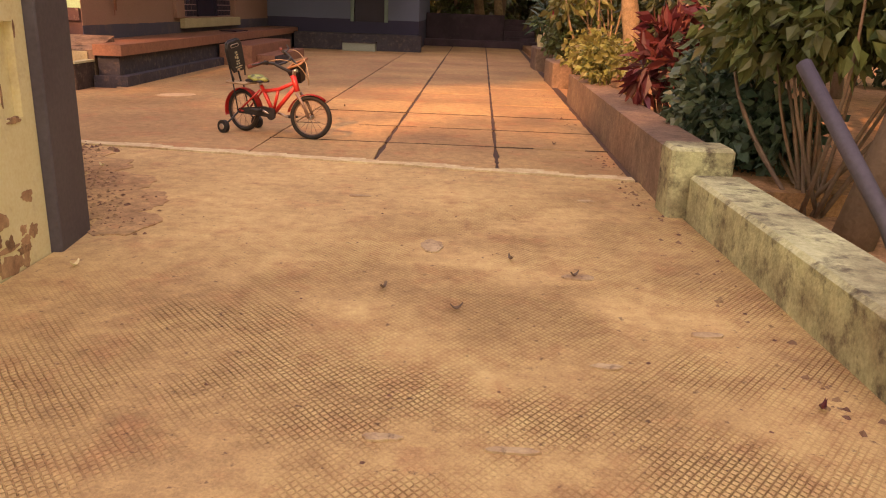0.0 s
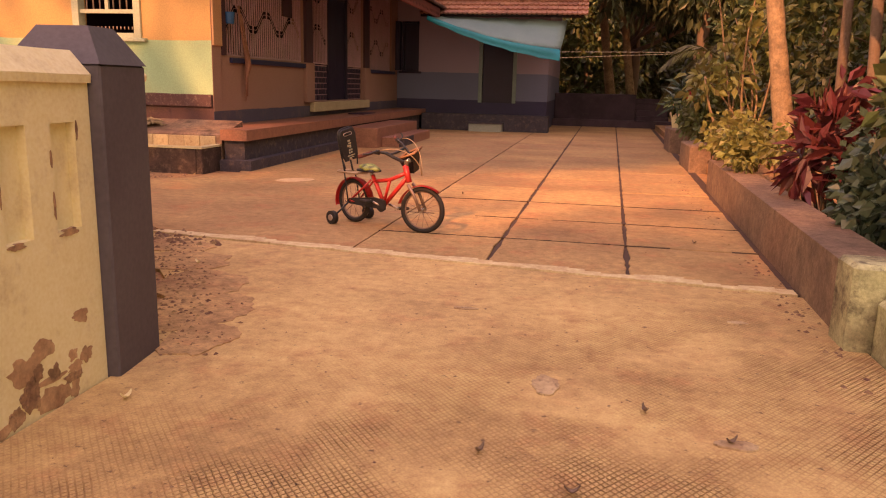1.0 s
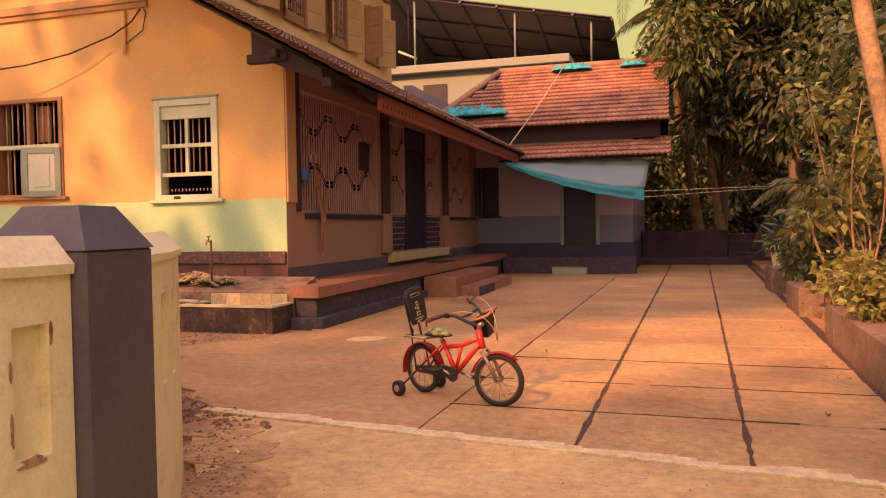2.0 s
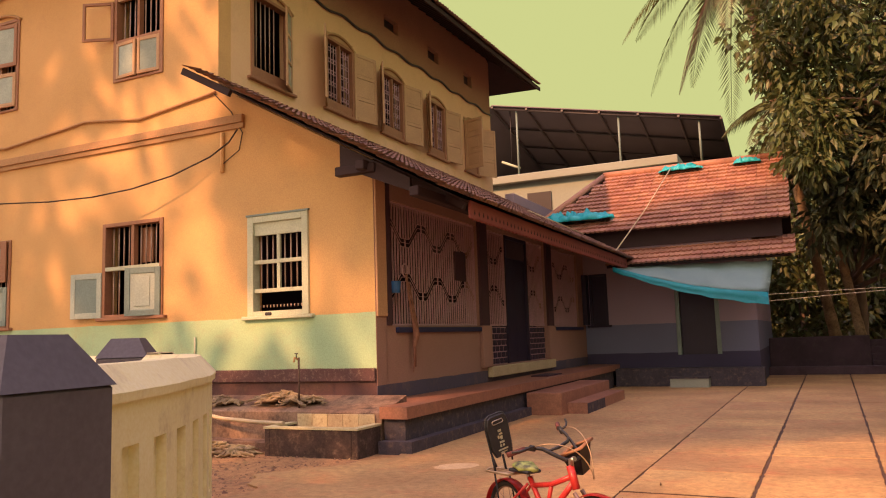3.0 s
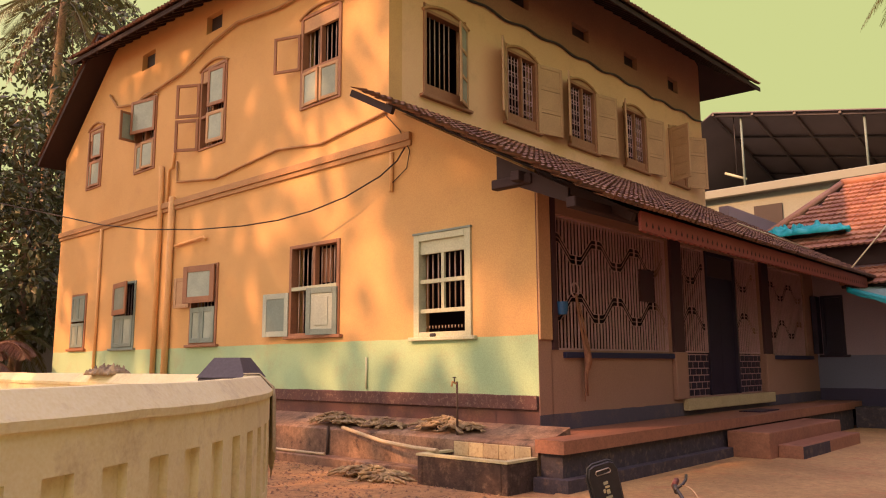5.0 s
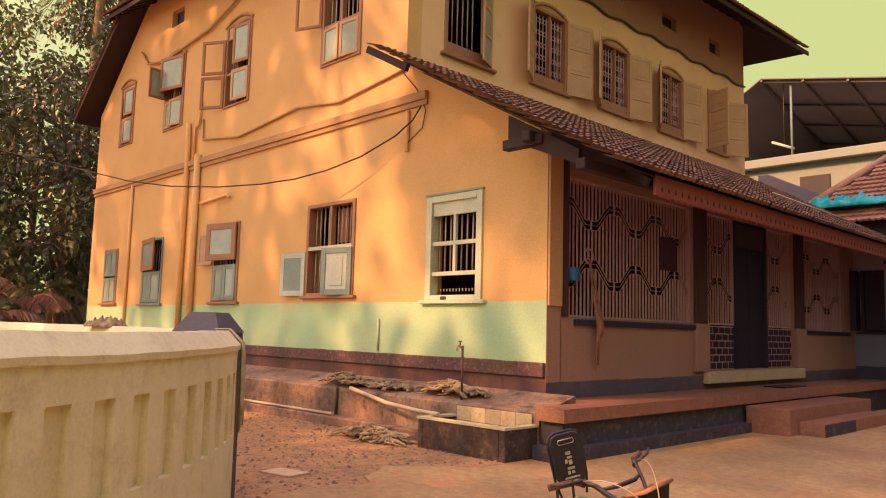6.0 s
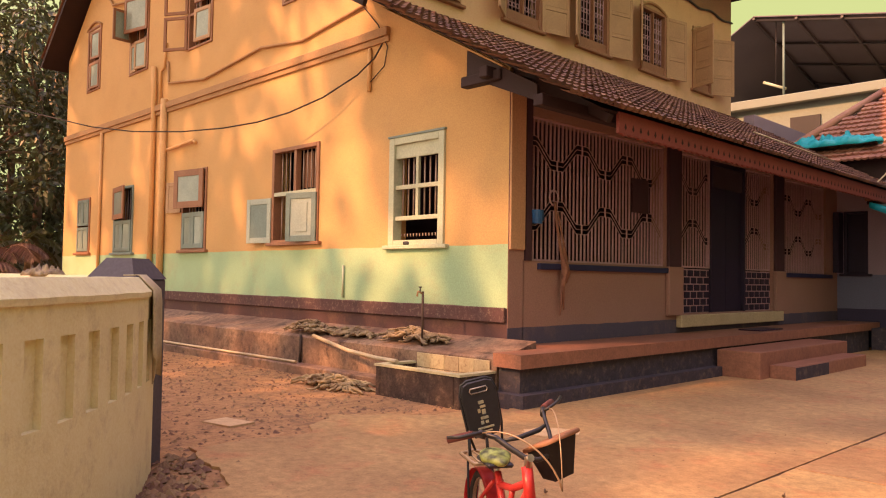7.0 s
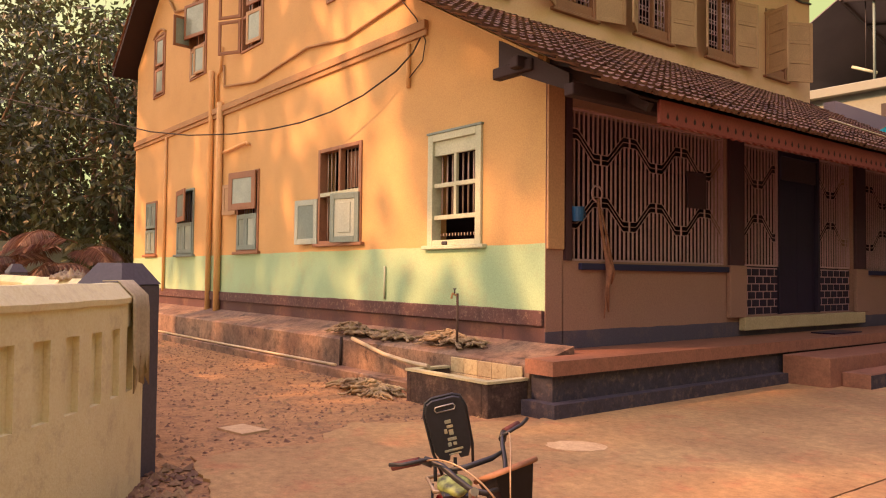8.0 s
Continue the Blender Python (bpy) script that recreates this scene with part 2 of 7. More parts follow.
M_LEAF_D = mat("dark_mango_leaf", (0.085, 0.10, 0.05), (0.055, 0.066, 0.036), stain=2, bump=0.0, rough=0.42, island=0.45, transl=0.2)
M_LEAF_G = mat("green_leaf", (0.12, 0.145, 0.05), (0.08, 0.10, 0.036), stain=2, bump=0.0, rough=0.45, island=0.45, transl=0.25)
M_LEAF_B = mat("blue_green_leaf", (0.075, 0.12, 0.08), (0.05, 0.08, 0.055), stain=2, bump=0.0, rough=0.4, island=0.4, transl=0.15)
M_LEAF_Y = mat("yellow_green_leaf", (0.25, 0.25, 0.075), (0.15, 0.155, 0.05), stain=2, bump=0.0, rough=0.45, island=0.4, transl=0.3)
M_LEAF_R = mat("dark_red_leaf", (0.15, 0.032, 0.035), (0.075, 0.02, 0.026), stain=2, bump=0.0, rough=0.4, island=0.4, transl=0.2)
M_LEAF_P = mat("palm_leaflet", (0.14, 0.14, 0.045), (0.09, 0.09, 0.03), stain=2, bump=0.0, rough=0.4, island=0.35, transl=0.25)
M_LEAF_DRY = mat("dry_palm_leaflet", (0.26, 0.15, 0.11), (0.16, 0.095, 0.08), stain=2, bump=0.0, rough=0.7, island=0.4, transl=0.15)


# ---------------- building helpers ----------------
def box(bm, x0, x1, y0, y1, z0, z1, bevel=0.0):
    r = bmesh.ops.create_cube(bm, size=1.0, matrix=Matrix.LocRotScale(((x0 + x1) / 2, (y0 + y1) / 2, (z0 + z1) / 2), None, (abs(x1 - x0), abs(y1 - y0), abs(z1 - z0))))
    if bevel:
        edges = list({e for v in r["verts"] for e in v.link_edges})
        bmesh.ops.bevel(bm, geom=edges, offset=bevel, segments=1, affect="EDGES")
    return bm


def boxes(*items, bevel=0.0):
    bm = bmesh.new()
    for b in items:
        box(bm, *b, bevel=bevel)
    return bm


def tube(bm, pts, radii, sides=8, closed=False):
    """A tube along pts; radii is one number or one for each point."""
    pts = [Vector(p) for p in pts]
    if not isinstance(radii, (list, tuple)):
        radii = [radii] * len(pts)
    rings, side = [], None
    for i, p in enumerate(pts):
        a = pts[(i - 1) % len(pts)] if (closed or i) else p
        b = pts[(i + 1) % len(pts)] if (closed or i < len(pts) - 1) else p
        d = (b - a).normalized()
        if side is None:
            side = d.orthogonal().normalized()
        side = (side - d * side.dot(d)).normalized()
        up = d.cross(side)
        rings.append([bm.verts.new(p + (side * math.cos(2 * math.pi * k / sides) + up * math.sin(2 * math.pi * k / sides)) * radii[i]) for k in range(sides)])
    n = len(rings)
    for i in range(n if closed else n - 1):
        r0, r1 = rings[i], rings[(i + 1) % n]
        for k in range(sides):
            f = bm.faces.new((r0[k], r0[(k + 1) % sides], r1[(k + 1) % sides], r1[k]))
            f.smooth = True
    if not closed:
        bm.faces.new(list(reversed(rings[0])))
        bm.faces.new(rings[-1])
    return bm


def tubes(*items, sides=8):
    bm = bmesh.new()
    for pts, r in items:
        tube(bm, pts, r, sides)
    return bm


def prism(bm, poly, axis, a0, a1):
    """A flat outline pushed from a0 to a1 along axis; poly holds the two other coordinates, in xyz order."""
    def at(p, a):
        q = list(p)
        q.insert("xyz".index(axis), a)
        return bm.verts.new(q)
    lo, hi = [at(p, a0) for p in poly], [at(p, a1) for p in poly]
    bm.faces.new(lo)
    bm.faces.new(list(reversed(hi)))
    for i in range(len(poly)):
        j = (i + 1) % len(poly)
        bm.faces.new((lo[j], lo[i], hi[i], hi[j]))
    bmesh.ops.recalc_face_normals(bm, faces=bm.faces[:])
    return bm


def mesh_of(name, bm, material):
    me = bpy.data.meshes.new(name)
    bm.to_mesh(me)
    bm.free()
    me.materials.append(material)
    return me


def part(name, bm, material, parent, label="", kind=""):
    ob = new(name, mesh_of(name, bm, material))
    ob.parent = parent
    return tagged(ob, label=label, kind=kind)


def thing(name, label, category, m=None, group=""):
    ob = new(name)
    ob.empty_display_size = 0.2
    if m is not None:
        ob.matrix_world = m
    return tagged(ob, label, category, group)


def setting(name, bm, material, label="", category=""):
    return tagged(new(name, mesh_of(name, bm, material)), label, category, kind="structure")


def raw(name, verts, faces, material, parent=None, label="", kind="", smooth=False):
    me = bpy.data.meshes.new(name)
    me.from_pydata([tuple(v) for v in verts], [], faces)
    if smooth:
        me.shade_smooth()
    me.materials.append(material)
    ob = new(name, me)
    ob.parent = parent
    return tagged(ob, label=label, kind=kind)


def wall_cells(u0, u1, z0, z1, holes):
    """Rectangles of a wall with openings (u0, u1, z0, z1) left out."""
    us = sorted({u0, u1, *[h[0] for h in holes], *[h[1] for h in holes]})
    out = []
    for a, b in zip(us, us[1:]):
        mid, z = (a + b) / 2, z0
        for h in sorted((h for h in holes if h[0] < mid < h[1]), key=lambda h: h[2]):
            if h[2] > z:
                out.append((a, b, z, h[2]))
            z = h[3]
        if z < z1:
            out.append((a, b, z, z1))
    return out


# ---------------- ground ----------------
bm = bmesh.new()
bmesh.ops.create_grid(bm, x_segments=60, y_segments=60, size=300)
for v in bm.verts:
    v.co.z = -0.02 + (0.06 * noise.noise(v.co * 0.05) if v.co.length > 40 else 0)
setting("ground", bm, M_SOIL, "red laterite soil ground", "ground")

# drive in front of the slabs: concrete rolled with a diamond tread
M_RAMP = mat("tread_rolled_concrete", (0.67, 0.49, 0.21), (0.46, 0.31, 0.135), stain=1.1, grain=110, bump=0.5, amount=0.95, dirt=(0.44, 0.22, 0.10), dirt_amount=0.5, mottle=0.4, specks=0.75)


def add_tread(m):
    n, l = m.node_tree.nodes, m.node_tree.links
    geo = next(x for x in n if x.type == "NEW_GEOMETRY")
    sep = n.new("ShaderNodeSeparateXYZ")
    l.new(geo.outputs["Position"], sep.inputs[0])
    warp = n.new("ShaderNodeTexNoise")
    warp.inputs["Scale"].default_value = 6.0
    l.new(geo.outputs["Position"], warp.inputs["Vector"])
    jx, jy = n.new("ShaderNodeMath"), n.new("ShaderNodeMath")
    for j, axis in ((jx, "X"), (jy, "Y")):
        j.operation = "MULTIPLY_ADD"
        j.inputs[1].default_value = 0.009
        l.new(warp.outputs["Fac"], j.inputs[0])
        l.new(sep.outputs[axis], j.inputs[2])
    lines = []
    for kx, ky in ((38.0, 31.0), (-38.0, 31.0)):
        a = n.new("ShaderNodeMath")
        a.operation = "MULTIPLY"
        a.inputs[1].default_value = kx
        l.new(jx.outputs[0], a.inputs[0])
        b = n.new("ShaderNodeMath")
        b.operation = "MULTIPLY_ADD"
        b.inputs[1].default_value = ky
        l.new(jy.outputs[0], b.inputs[0])
        l.new(a.outputs[0], b.inputs[2])
        f = n.new("ShaderNodeMath")
        f.operation = "PINGPONG"
        f.inputs[1].default_value = 0.5
        l.new(b.outputs[0], f.inputs[0])
        r = n.new("ShaderNodeMapRange")
        r.inputs[1].default_value, r.inputs[2].default_value = 0.0, 0.16
        l.new(f.outputs[0], r.inputs[0])
        lines.append(r.outputs[0])
    mn = n.new("ShaderNodeMath")
    mn.operation = "MINIMUM"
    l.new(lines[0], mn.inputs[0])
    l.new(lines[1], mn.inputs[1])
    worn = n.new("ShaderNodeTexNoise")
    worn.inputs["Scale"].default_value, worn.inputs["Detail"].default_value = 1.7, 6.0
    l.new(geo.outputs["Position"], worn.inputs["Vector"])
    wr = n.new("ShaderNodeMapRange")
    wr.inputs[1].default_value, wr.inputs[2].default_value = 0.40, 0.62
    l.new(worn.outputs["Fac"], wr.inputs[0])
    mx = n.new("ShaderNodeMath")
    mx.operation = "MAXIMUM"
    l.new(mn.outputs[0], mx.inputs[0])
    # the tread is trodden smooth towards the curved wall and the slabs
    skew, smooth, worse = n.new("ShaderNodeMath"), n.new("ShaderNodeMapRange"), n.new("ShaderNodeMath")
    skew.operation, worse.operation = "MULTIPLY_ADD", "MAXIMUM"
    skew.inputs[1].default_value = -0.9
    l.new(sep.outputs["X"], skew.inputs[0])
    l.new(sep.outputs["Y"], skew.inputs[2])
    smooth.inputs[1].default_value, smooth.inputs[2].default_value = 4.3, 5.5
    l.new(skew.outputs[0], smooth.inputs[0])
    l.new(wr.outputs[0], worse.inputs[0])
    l.new(smooth.outputs[0], worse.inputs[1])
    l.new(worse.outputs[0], mx.inputs[1])
    bump = next(x for x in n if x.type == "BUMP")
    b2 = n.new("ShaderNodeBump")
    b2.inputs["Strength"].default_value, b2.inputs["Distance"].default_value = 0.8, 0.012
    l.new(mx.outputs[0], b2.inputs["Height"])
    l.new(bump.outputs[0], b2.inputs["Normal"])
    bsdf = n["Principled BSDF"]
    l.new(b2.outputs[0], bsdf.inputs["Normal"])
    src = bsdf.inputs["Base Color"].links[0].from_socket
    dk = n.new("ShaderNodeMixRGB")
    dk.blend_type = "MULTIPLY"
    dk.inputs[2].default_value = (0.66, 0.56, 0.50, 1)
    inv = n.new("ShaderNodeMath")
    inv.operation = "SUBTRACT"
    inv.inputs[0].default_value = 1.0
    l.new(mx.outputs[0], inv.inputs[1])
    l.new(inv.outputs[0], dk.inputs[0])
    l.new(src, dk.inputs[1])
    l.new(dk.outputs[0], bsdf.inputs["Base Color"])


add_tread(M_RAMP)


def edge_y(x):
    return 5.98 - 0.145 * (x - 0.0)


bm = bmesh.new()
prism(bm, [(-2.06, -8), (1.04, -8), (1.04, 2.5), (1.0, edge_y(1)), (-3.6, edge_y(-3.6)), (-3.1, 5.75), (-2.6, 5.1), (-2.12, 4.1)], "z", -0.08, 0.0)
drive = setting("driveway", bm, M_RAMP, "worn concrete driveway with a rolled diamond tread", "driveway")

bm = bmesh.new()
n = 44
for i in range(n):
    x0, x1 = -3.55 + 4.5 * i / n, -3.55 + 4.5 * (i + 1) / n
    w = 0.06 + 0.04 * noise.noise((x0 * 3, 0, 0))
    dy = 0.03 * noise.noise((x0 * 2, 5, 0))
    box(bm, x0, x1, edge_y(x0) + dy, edge_y(x0) + dy + 2 * w, -0.05, 0.012 + 0.006 * noise.noise((x0 * 5, 1, 1)))
setting("concrete_strip", bm, mat("pale_cement", (0.70, 0.58, 0.33), (0.48, 0.35, 0.18), stain=4, bump=0.6, mottle=0.5), "pale rough cement strip where two pours meet", "cement strip")

def ragged(poly, first):
    """Break the sides from the given corner on into short uneven steps."""
    out = []
    for i, a in enumerate(poly):
        b = poly[(i + 1) % len(poly)]
        out.append(a)
        if i >= first and i < len(poly) - 1:
            k = max(2, int(math.dist(a, b) / 0.07))
            for j in range(1, k):
                p = Vector(a).lerp(Vector(b), j / k)
                q = Vector((p.x * 2.2, p.y * 2.2, 0))
                out.append((p.x + 0.14 * noise.noise(q) + 0.05 * noise.noise(q * 5), p.y + 0.14 * noise.noise(q + Vector((9, 0, 0))) + 0.05 * noise.noise(q * 5 + Vector((3, 0, 0)))))
    return out


def patch(name, label, cx, cy, rx, ry, top, material, seed):
    """A thin ragged patch of another pour."""
    pts = []
    for i in range(46):
        a = 2 * math.pi * i / 46
        k = 1 + 0.35 * noise.noise((math.cos(a) * 1.3 + seed, math.sin(a) * 1.3, seed)) + 0.16 * noise.noise((math.cos(a) * 5, math.sin(a) * 5, seed))
        pts.append((cx + rx * k * math.cos(a), cy + ry * k * math.sin(a)))
    setting(name, prism(bmesh.new(), pts, "z", -0.02, top), material, label, "patch")


M_CHIP = mat("chipped_cement", (0.60, 0.47, 0.27), (0.34, 0.22, 0.12), stain=9, grain=60, bump=0.9, amount=1.0, dirt=(0.13, 0.08, 0.05), dirt_amount=0.7)
for k, (px, py, rx, ry) in enumerate(((0.24, 3.74, 0.07, 0.035), (-0.50, 2.36, 0.06, 0.018), (-0.15, 2.32, 0.08, 0.015), (0.62, 3.15, 0.06, 0.025), (0.2, 2.85, 0.05, 0.02), (-0.42, 4.12, 0.05, 0.10), (-0.9, 5.1, 0.06, 0.02), (0.5, 5.2, 0.05, 0.025))):
    patch("chipped_spot", "chipped rough spot in the concrete", px, py, rx, ry, 0.007, M_CHIP, 11.0 + k)

M_SPOT = mat("fresh_cement", (0.60, 0.44, 0.25), (0.48, 0.32, 0.17), stain=3, grain=60, bump=0.2, mottle=0.3)
M_DUST = mat("dusty_tread_concrete", (0.54, 0.36, 0.165), (0.36, 0.22, 0.105), stain=1.6, grain=80, bump=0.6, amount=0.95, dirt=(0.36, 0.17, 0.08), dirt_amount=0.6, mottle=0.6, specks=0.7)
# red soil washed against the foot of the curved wall, thinning out over the drive
for k, (px, py, rx, ry) in enumerate(((-2.25, 4.75, 0.26, 0.34), (-2.5, 5.2, 0.30, 0.30), (-2.85, 5.7, 0.32, 0.28), (-2.0, 4.3, 0.16, 0.22), (-3.15, 6.1, 0.3, 0.2))):
    patch("washed_soil", "thin red soil washed over the drive edge", px, py, rx, ry, 0.003 + 0.0008 * k, M_DUST, 31.0 + k)

# courtyard: a plain pour beside three rows of slabs
yard = setting("courtyard", prism(bmesh.new(), ragged([(-1.93, 6.35), (-1.6, 27), (-3.6, 27), (-4.6, 23), (-4.72, 15), (-4.72, 10.55), (-5.0, 9.7), (-5.55, 9.0), (-5.0, 8.2), (-5.15, 7.4), (-4.3, 7.2), (-3.7, 6.75), (-3.5, 6.58)], 5), "z", -0.08, 0.0), M_CONC, "worn smooth concrete courtyard floor", "courtyard")
paving = setting("pavement", prism(bmesh.new(), [(-1.95, 6.25), (1.05, 5.9), (1.75, 27), (-1.6, 27)], "z", -0.08, -0.008), mat("dark_joint_dirt", (0.085, 0.05, 0.036), stain=5, bump=0.5), "bed of dark soil under paving slabs", "pavement")


def joint_x(k, y):
    t = (y - 6.3) / 14.5
    return (-1.93 + 0.24 * t, -0.93 + 0.34 * t, 0.0 + 0.43 * t, 0.95 + 0.5 * t)[k]


cross = [6.12, 7.08, 8.04, 9.08, 10.2, 11.3, 12.4, 13.5, 14.7, 16.0, 17.4, 18.8, 20.2, 21.6, 23.0, 24.5, 26.0]
for k in range(3):
    gap = (0.011, 0.010, 0.009, 0.005)
    for j in range(len(cross) - 1):
        y0, y1 = cross[j] + 0.008, cross[j + 1] - 0.008
        s = 0.02 * (k - 1)
        p = [(joint_x(k, y0) + gap[k], y0 - s), (joint_x(k + 1, y0) - gap[k + 1], y0 - s - 0.02), (joint_x(k + 1, y1) - gap[k + 1], y1 - s - 0.02), (joint_x(k, y1) + gap[k], y1 - s)]
        if j == 0:
            p[0], p[1] = (p[0][0], edge_y(p[0][0]) + 0.09), (p[1][0], edge_y(p[1][0]) + 0.09)
        # long sides chipped along the joint
        chip = []
        for a, c, out in ((p[0], p[1], 0), (p[1], p[2], 1), (p[2], p[3], 0), (p[3], p[0], -1)):
            chip.append(a)
            for q in range(1, 12 if out else 1):
                v = Vector(a).lerp(Vector(c), q / 12)
                chip.append((v.x - out * (0.004 + 0.022 * max(0, noise.noise((v.x * 9, v.y * 9, 3))) + 0.010 * noise.noise((v.x * 2, v.y * 2.6, 8))), v.y))
        b = prism(bmesh.new(), chip, "z", -0.06, 0.002 + random.uniform(-0.003, 0.003))
        bmesh.ops.bevel(b, geom=[e for e in b.edges if min(v.co.z for v in e.verts) > -0.03], offset=0.004, segments=1, affect="EDGES")
        part("paving_slab", b, M_SLAB, paving)

# raised dark strips for the dirt and shaded slab edges at the nearest cross joints
for jy in cross[1:4]:
    bm = bmesh.new()
    for i in range(46):
        a, b = i / 46, (i + 1) / 46
        x0 = joint_x(0, jy) + (joint_x(3, jy) - joint_x(0, jy)) * a
        x1 = joint_x(0, jy) + (joint_x(3, jy) - joint_x(0, jy)) * b
        if noise.noise((x0 * 2.3, jy * 5, 0)) < -0.28:
            continue
        k = min(2, int(a * 3))
        yy = jy - 0.02 * (k - 1) - 0.02 * (a * 3 - k) + 0.004 * noise.noise((x0 * 6, jy, 1))
        box(bm, x0, x1, yy - 0.006, yy + 0.006, -0.01, 0.0075 + 0.003 * noise.noise((x0 * 9, jy, 4)))
    part("joint_dirt_shade", bm, mat("joint_moss_shade", (0.09, 0.055, 0.036), (0.06, 0.035, 0.025), stain=9, bump=0.5), paving)

# ---------------- main house ----------------
XF, XU, YS, XB, YB = -5.47, -8.12, 11.37, -20.2, 22.7
SIDE_WINDOWS = [(-7.55, -6.52, 1.70, 3.13), (-10.47, -9.2, 1.80, 3.30), (-13.65, -12.7, 1.73, 3.24), (-16.95, -15.95, 1.72, 3.16), (-19.2, -18.4, 1.75, 3.05)]
UP_WINDOWS = [(-10.3, -9.24, 5.62, 7.30), (-13.6, -12.65, 5.55, 7.25), (-16.35, -15.42, 5.55, 7.22), (-18.85, -18.05, 5.58, 7.12)]
VENTS = [(-13.5, -12.92, 7.98, 8.36), (-16.25, -15.65, 7.95, 8.33)]
bm = bmesh.new()
for a, b, c, d in wall_cells(XB, XU, 0, 9.2, SIDE_WINDOWS[1:] + UP_WINDOWS + VENTS):
    box(bm, a, b, YS, YS + 0.28, c, d)
bmesh.ops.bisect_plane(bm, geom=bm.verts[:] + bm.edges[:] + bm.faces[:], plane_co=(-20.2, 0, 6.62), plane_no=(-0.66, 0, 0.75), clear_outer=True)
bmesh.ops.bisect_plane(bm, geom=bm.verts[:] + bm.edges[:] + bm.faces[:], plane_co=(-18.6, 0, 8.98), plane_no=(0.0447, 0, 1), clear_outer=True)
setting("wall_side", bm, M_SIDE, "orange and mint painted side wall of the house", "wall")
bm = bmesh.new()
for a, b, c, d in wall_cells(XU, XF - 0.006, 0, 5.4, SIDE_WINDOWS[:1]):
    box(bm, a, b, YS, YS + 0.28, c, d)
bmesh.ops.bisect_plane(bm, geom=bm.verts[:] + bm.edges[:] + bm.faces[:], plane_co=(-5.47, 0, 3.735), plane_no=(0.4843, 0, 0.8749), clear_outer=True)
setting("wall_side_gable", bm, M_SIDE, "orange painted half gable under the verandah roof", "wall")

FRONT_HOLES = [(11.64, 14.9, 1.50, 3.24), (15.3, 18.72, 0.80, 3.24), (19.15, 21.35, 1.45, 3.24)]
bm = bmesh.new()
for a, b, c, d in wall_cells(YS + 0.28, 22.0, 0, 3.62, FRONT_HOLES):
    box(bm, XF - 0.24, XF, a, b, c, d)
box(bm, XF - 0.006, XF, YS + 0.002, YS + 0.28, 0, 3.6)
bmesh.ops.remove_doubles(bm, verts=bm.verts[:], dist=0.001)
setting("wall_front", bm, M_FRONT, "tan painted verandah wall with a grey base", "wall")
FU = [(12.13, 13.2, 5.58, 7.15), (14.27, 15.25, 5.64, 7.15), (16.35, 17.35, 5.66, 7.12), (18.55, 19.55, 5.66, 7.12), (20.75, 21.6, 5.66, 7.12)]
FV = [(14.38, 15.05, 8.02, 8.3), (16.56, 17.2, 8.05, 8.33), (18.7, 19.3, 8.05, 8.35), (20.86, 21.4, 8.05, 8.38)]
bm = bmesh.new()
for a, b, c, d in wall_cells(YS + 0.28, YB, 3.3, 7.62, FU):
    box(bm, XU - 0.24, XU, a, b, c, d)
bmesh.ops.remove_doubles(bm, verts=bm.verts[:], dist=0.001)
setting("wall_upper_front", bm, M_UPPER, "ochre plastered upper storey wall", "wall")
bm = bmesh.new()
for a, b, c, d in wall_cells(YS + 0.28, YB, 7.62, 9.5, FV):
    box(bm, XU - 0.24, XU, a, b, c, d)
for co, no in (((0, 10.7, 8.90), (0, -0.035, 1)), ((0, 10.7, 8.06), (0, -0.60, 1))):
    bmesh.ops.bisect_plane(bm, geom=bm.verts[:] + bm.edges[:] + bm.faces[:], plane_co=co, plane_no=no, clear_outer=True)
bmesh.ops.remove_doubles(bm, verts=bm.verts[:], dist=0.001)
setting("wall_frieze", bm, M_EAVE, "dark brown frieze below the eaves", "wall")
# inner shell, floors and back walls behind the openings, their shade painted in near-black
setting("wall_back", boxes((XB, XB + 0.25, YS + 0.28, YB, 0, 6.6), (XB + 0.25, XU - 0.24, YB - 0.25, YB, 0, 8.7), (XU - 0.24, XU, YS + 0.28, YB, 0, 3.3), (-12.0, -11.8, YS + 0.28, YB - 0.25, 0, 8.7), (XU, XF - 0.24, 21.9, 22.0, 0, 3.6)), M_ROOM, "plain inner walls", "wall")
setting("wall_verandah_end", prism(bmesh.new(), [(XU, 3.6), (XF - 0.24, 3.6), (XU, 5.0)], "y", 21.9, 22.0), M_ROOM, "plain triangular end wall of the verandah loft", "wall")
# ceiling added to keep stray light out of the verandah
setting("ceiling", boxes((XU, XF - 0.24, YS + 0.28, 21.9, 3.26, 3.30)), M_ROOM, "plain verandah ceiling coloured for deep shade", "ceiling")
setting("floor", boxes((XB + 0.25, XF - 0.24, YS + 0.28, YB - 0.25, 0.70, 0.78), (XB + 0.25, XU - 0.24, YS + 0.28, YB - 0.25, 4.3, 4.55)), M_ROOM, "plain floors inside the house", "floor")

# wavy dark line below the frieze
pts = []
for i in range(120):
    y = YS + 0.05 + (YB - YS - 0.05) * i / 119
    pts.append((XU + 0.03, y, 7.60 + 0.032 * math.sin(y * 5.6) + 0.015 * math.sin(y * 2.1)))
setting("trim", tube(bmesh.new(), pts, 0.025, 6), M_DARK, "dark wavy line under the frieze", "trim")
# string course on the side wall, ending short of the gable
setting("moulding", boxes((XB, -7.62, YS - 0.07, YS, 4.56, 4.68), (XB, -7.62, YS - 0.04, YS, 4.48, 4.56), bevel=0.006), M_BAND, "ochre string course along the side wall", "moulding")
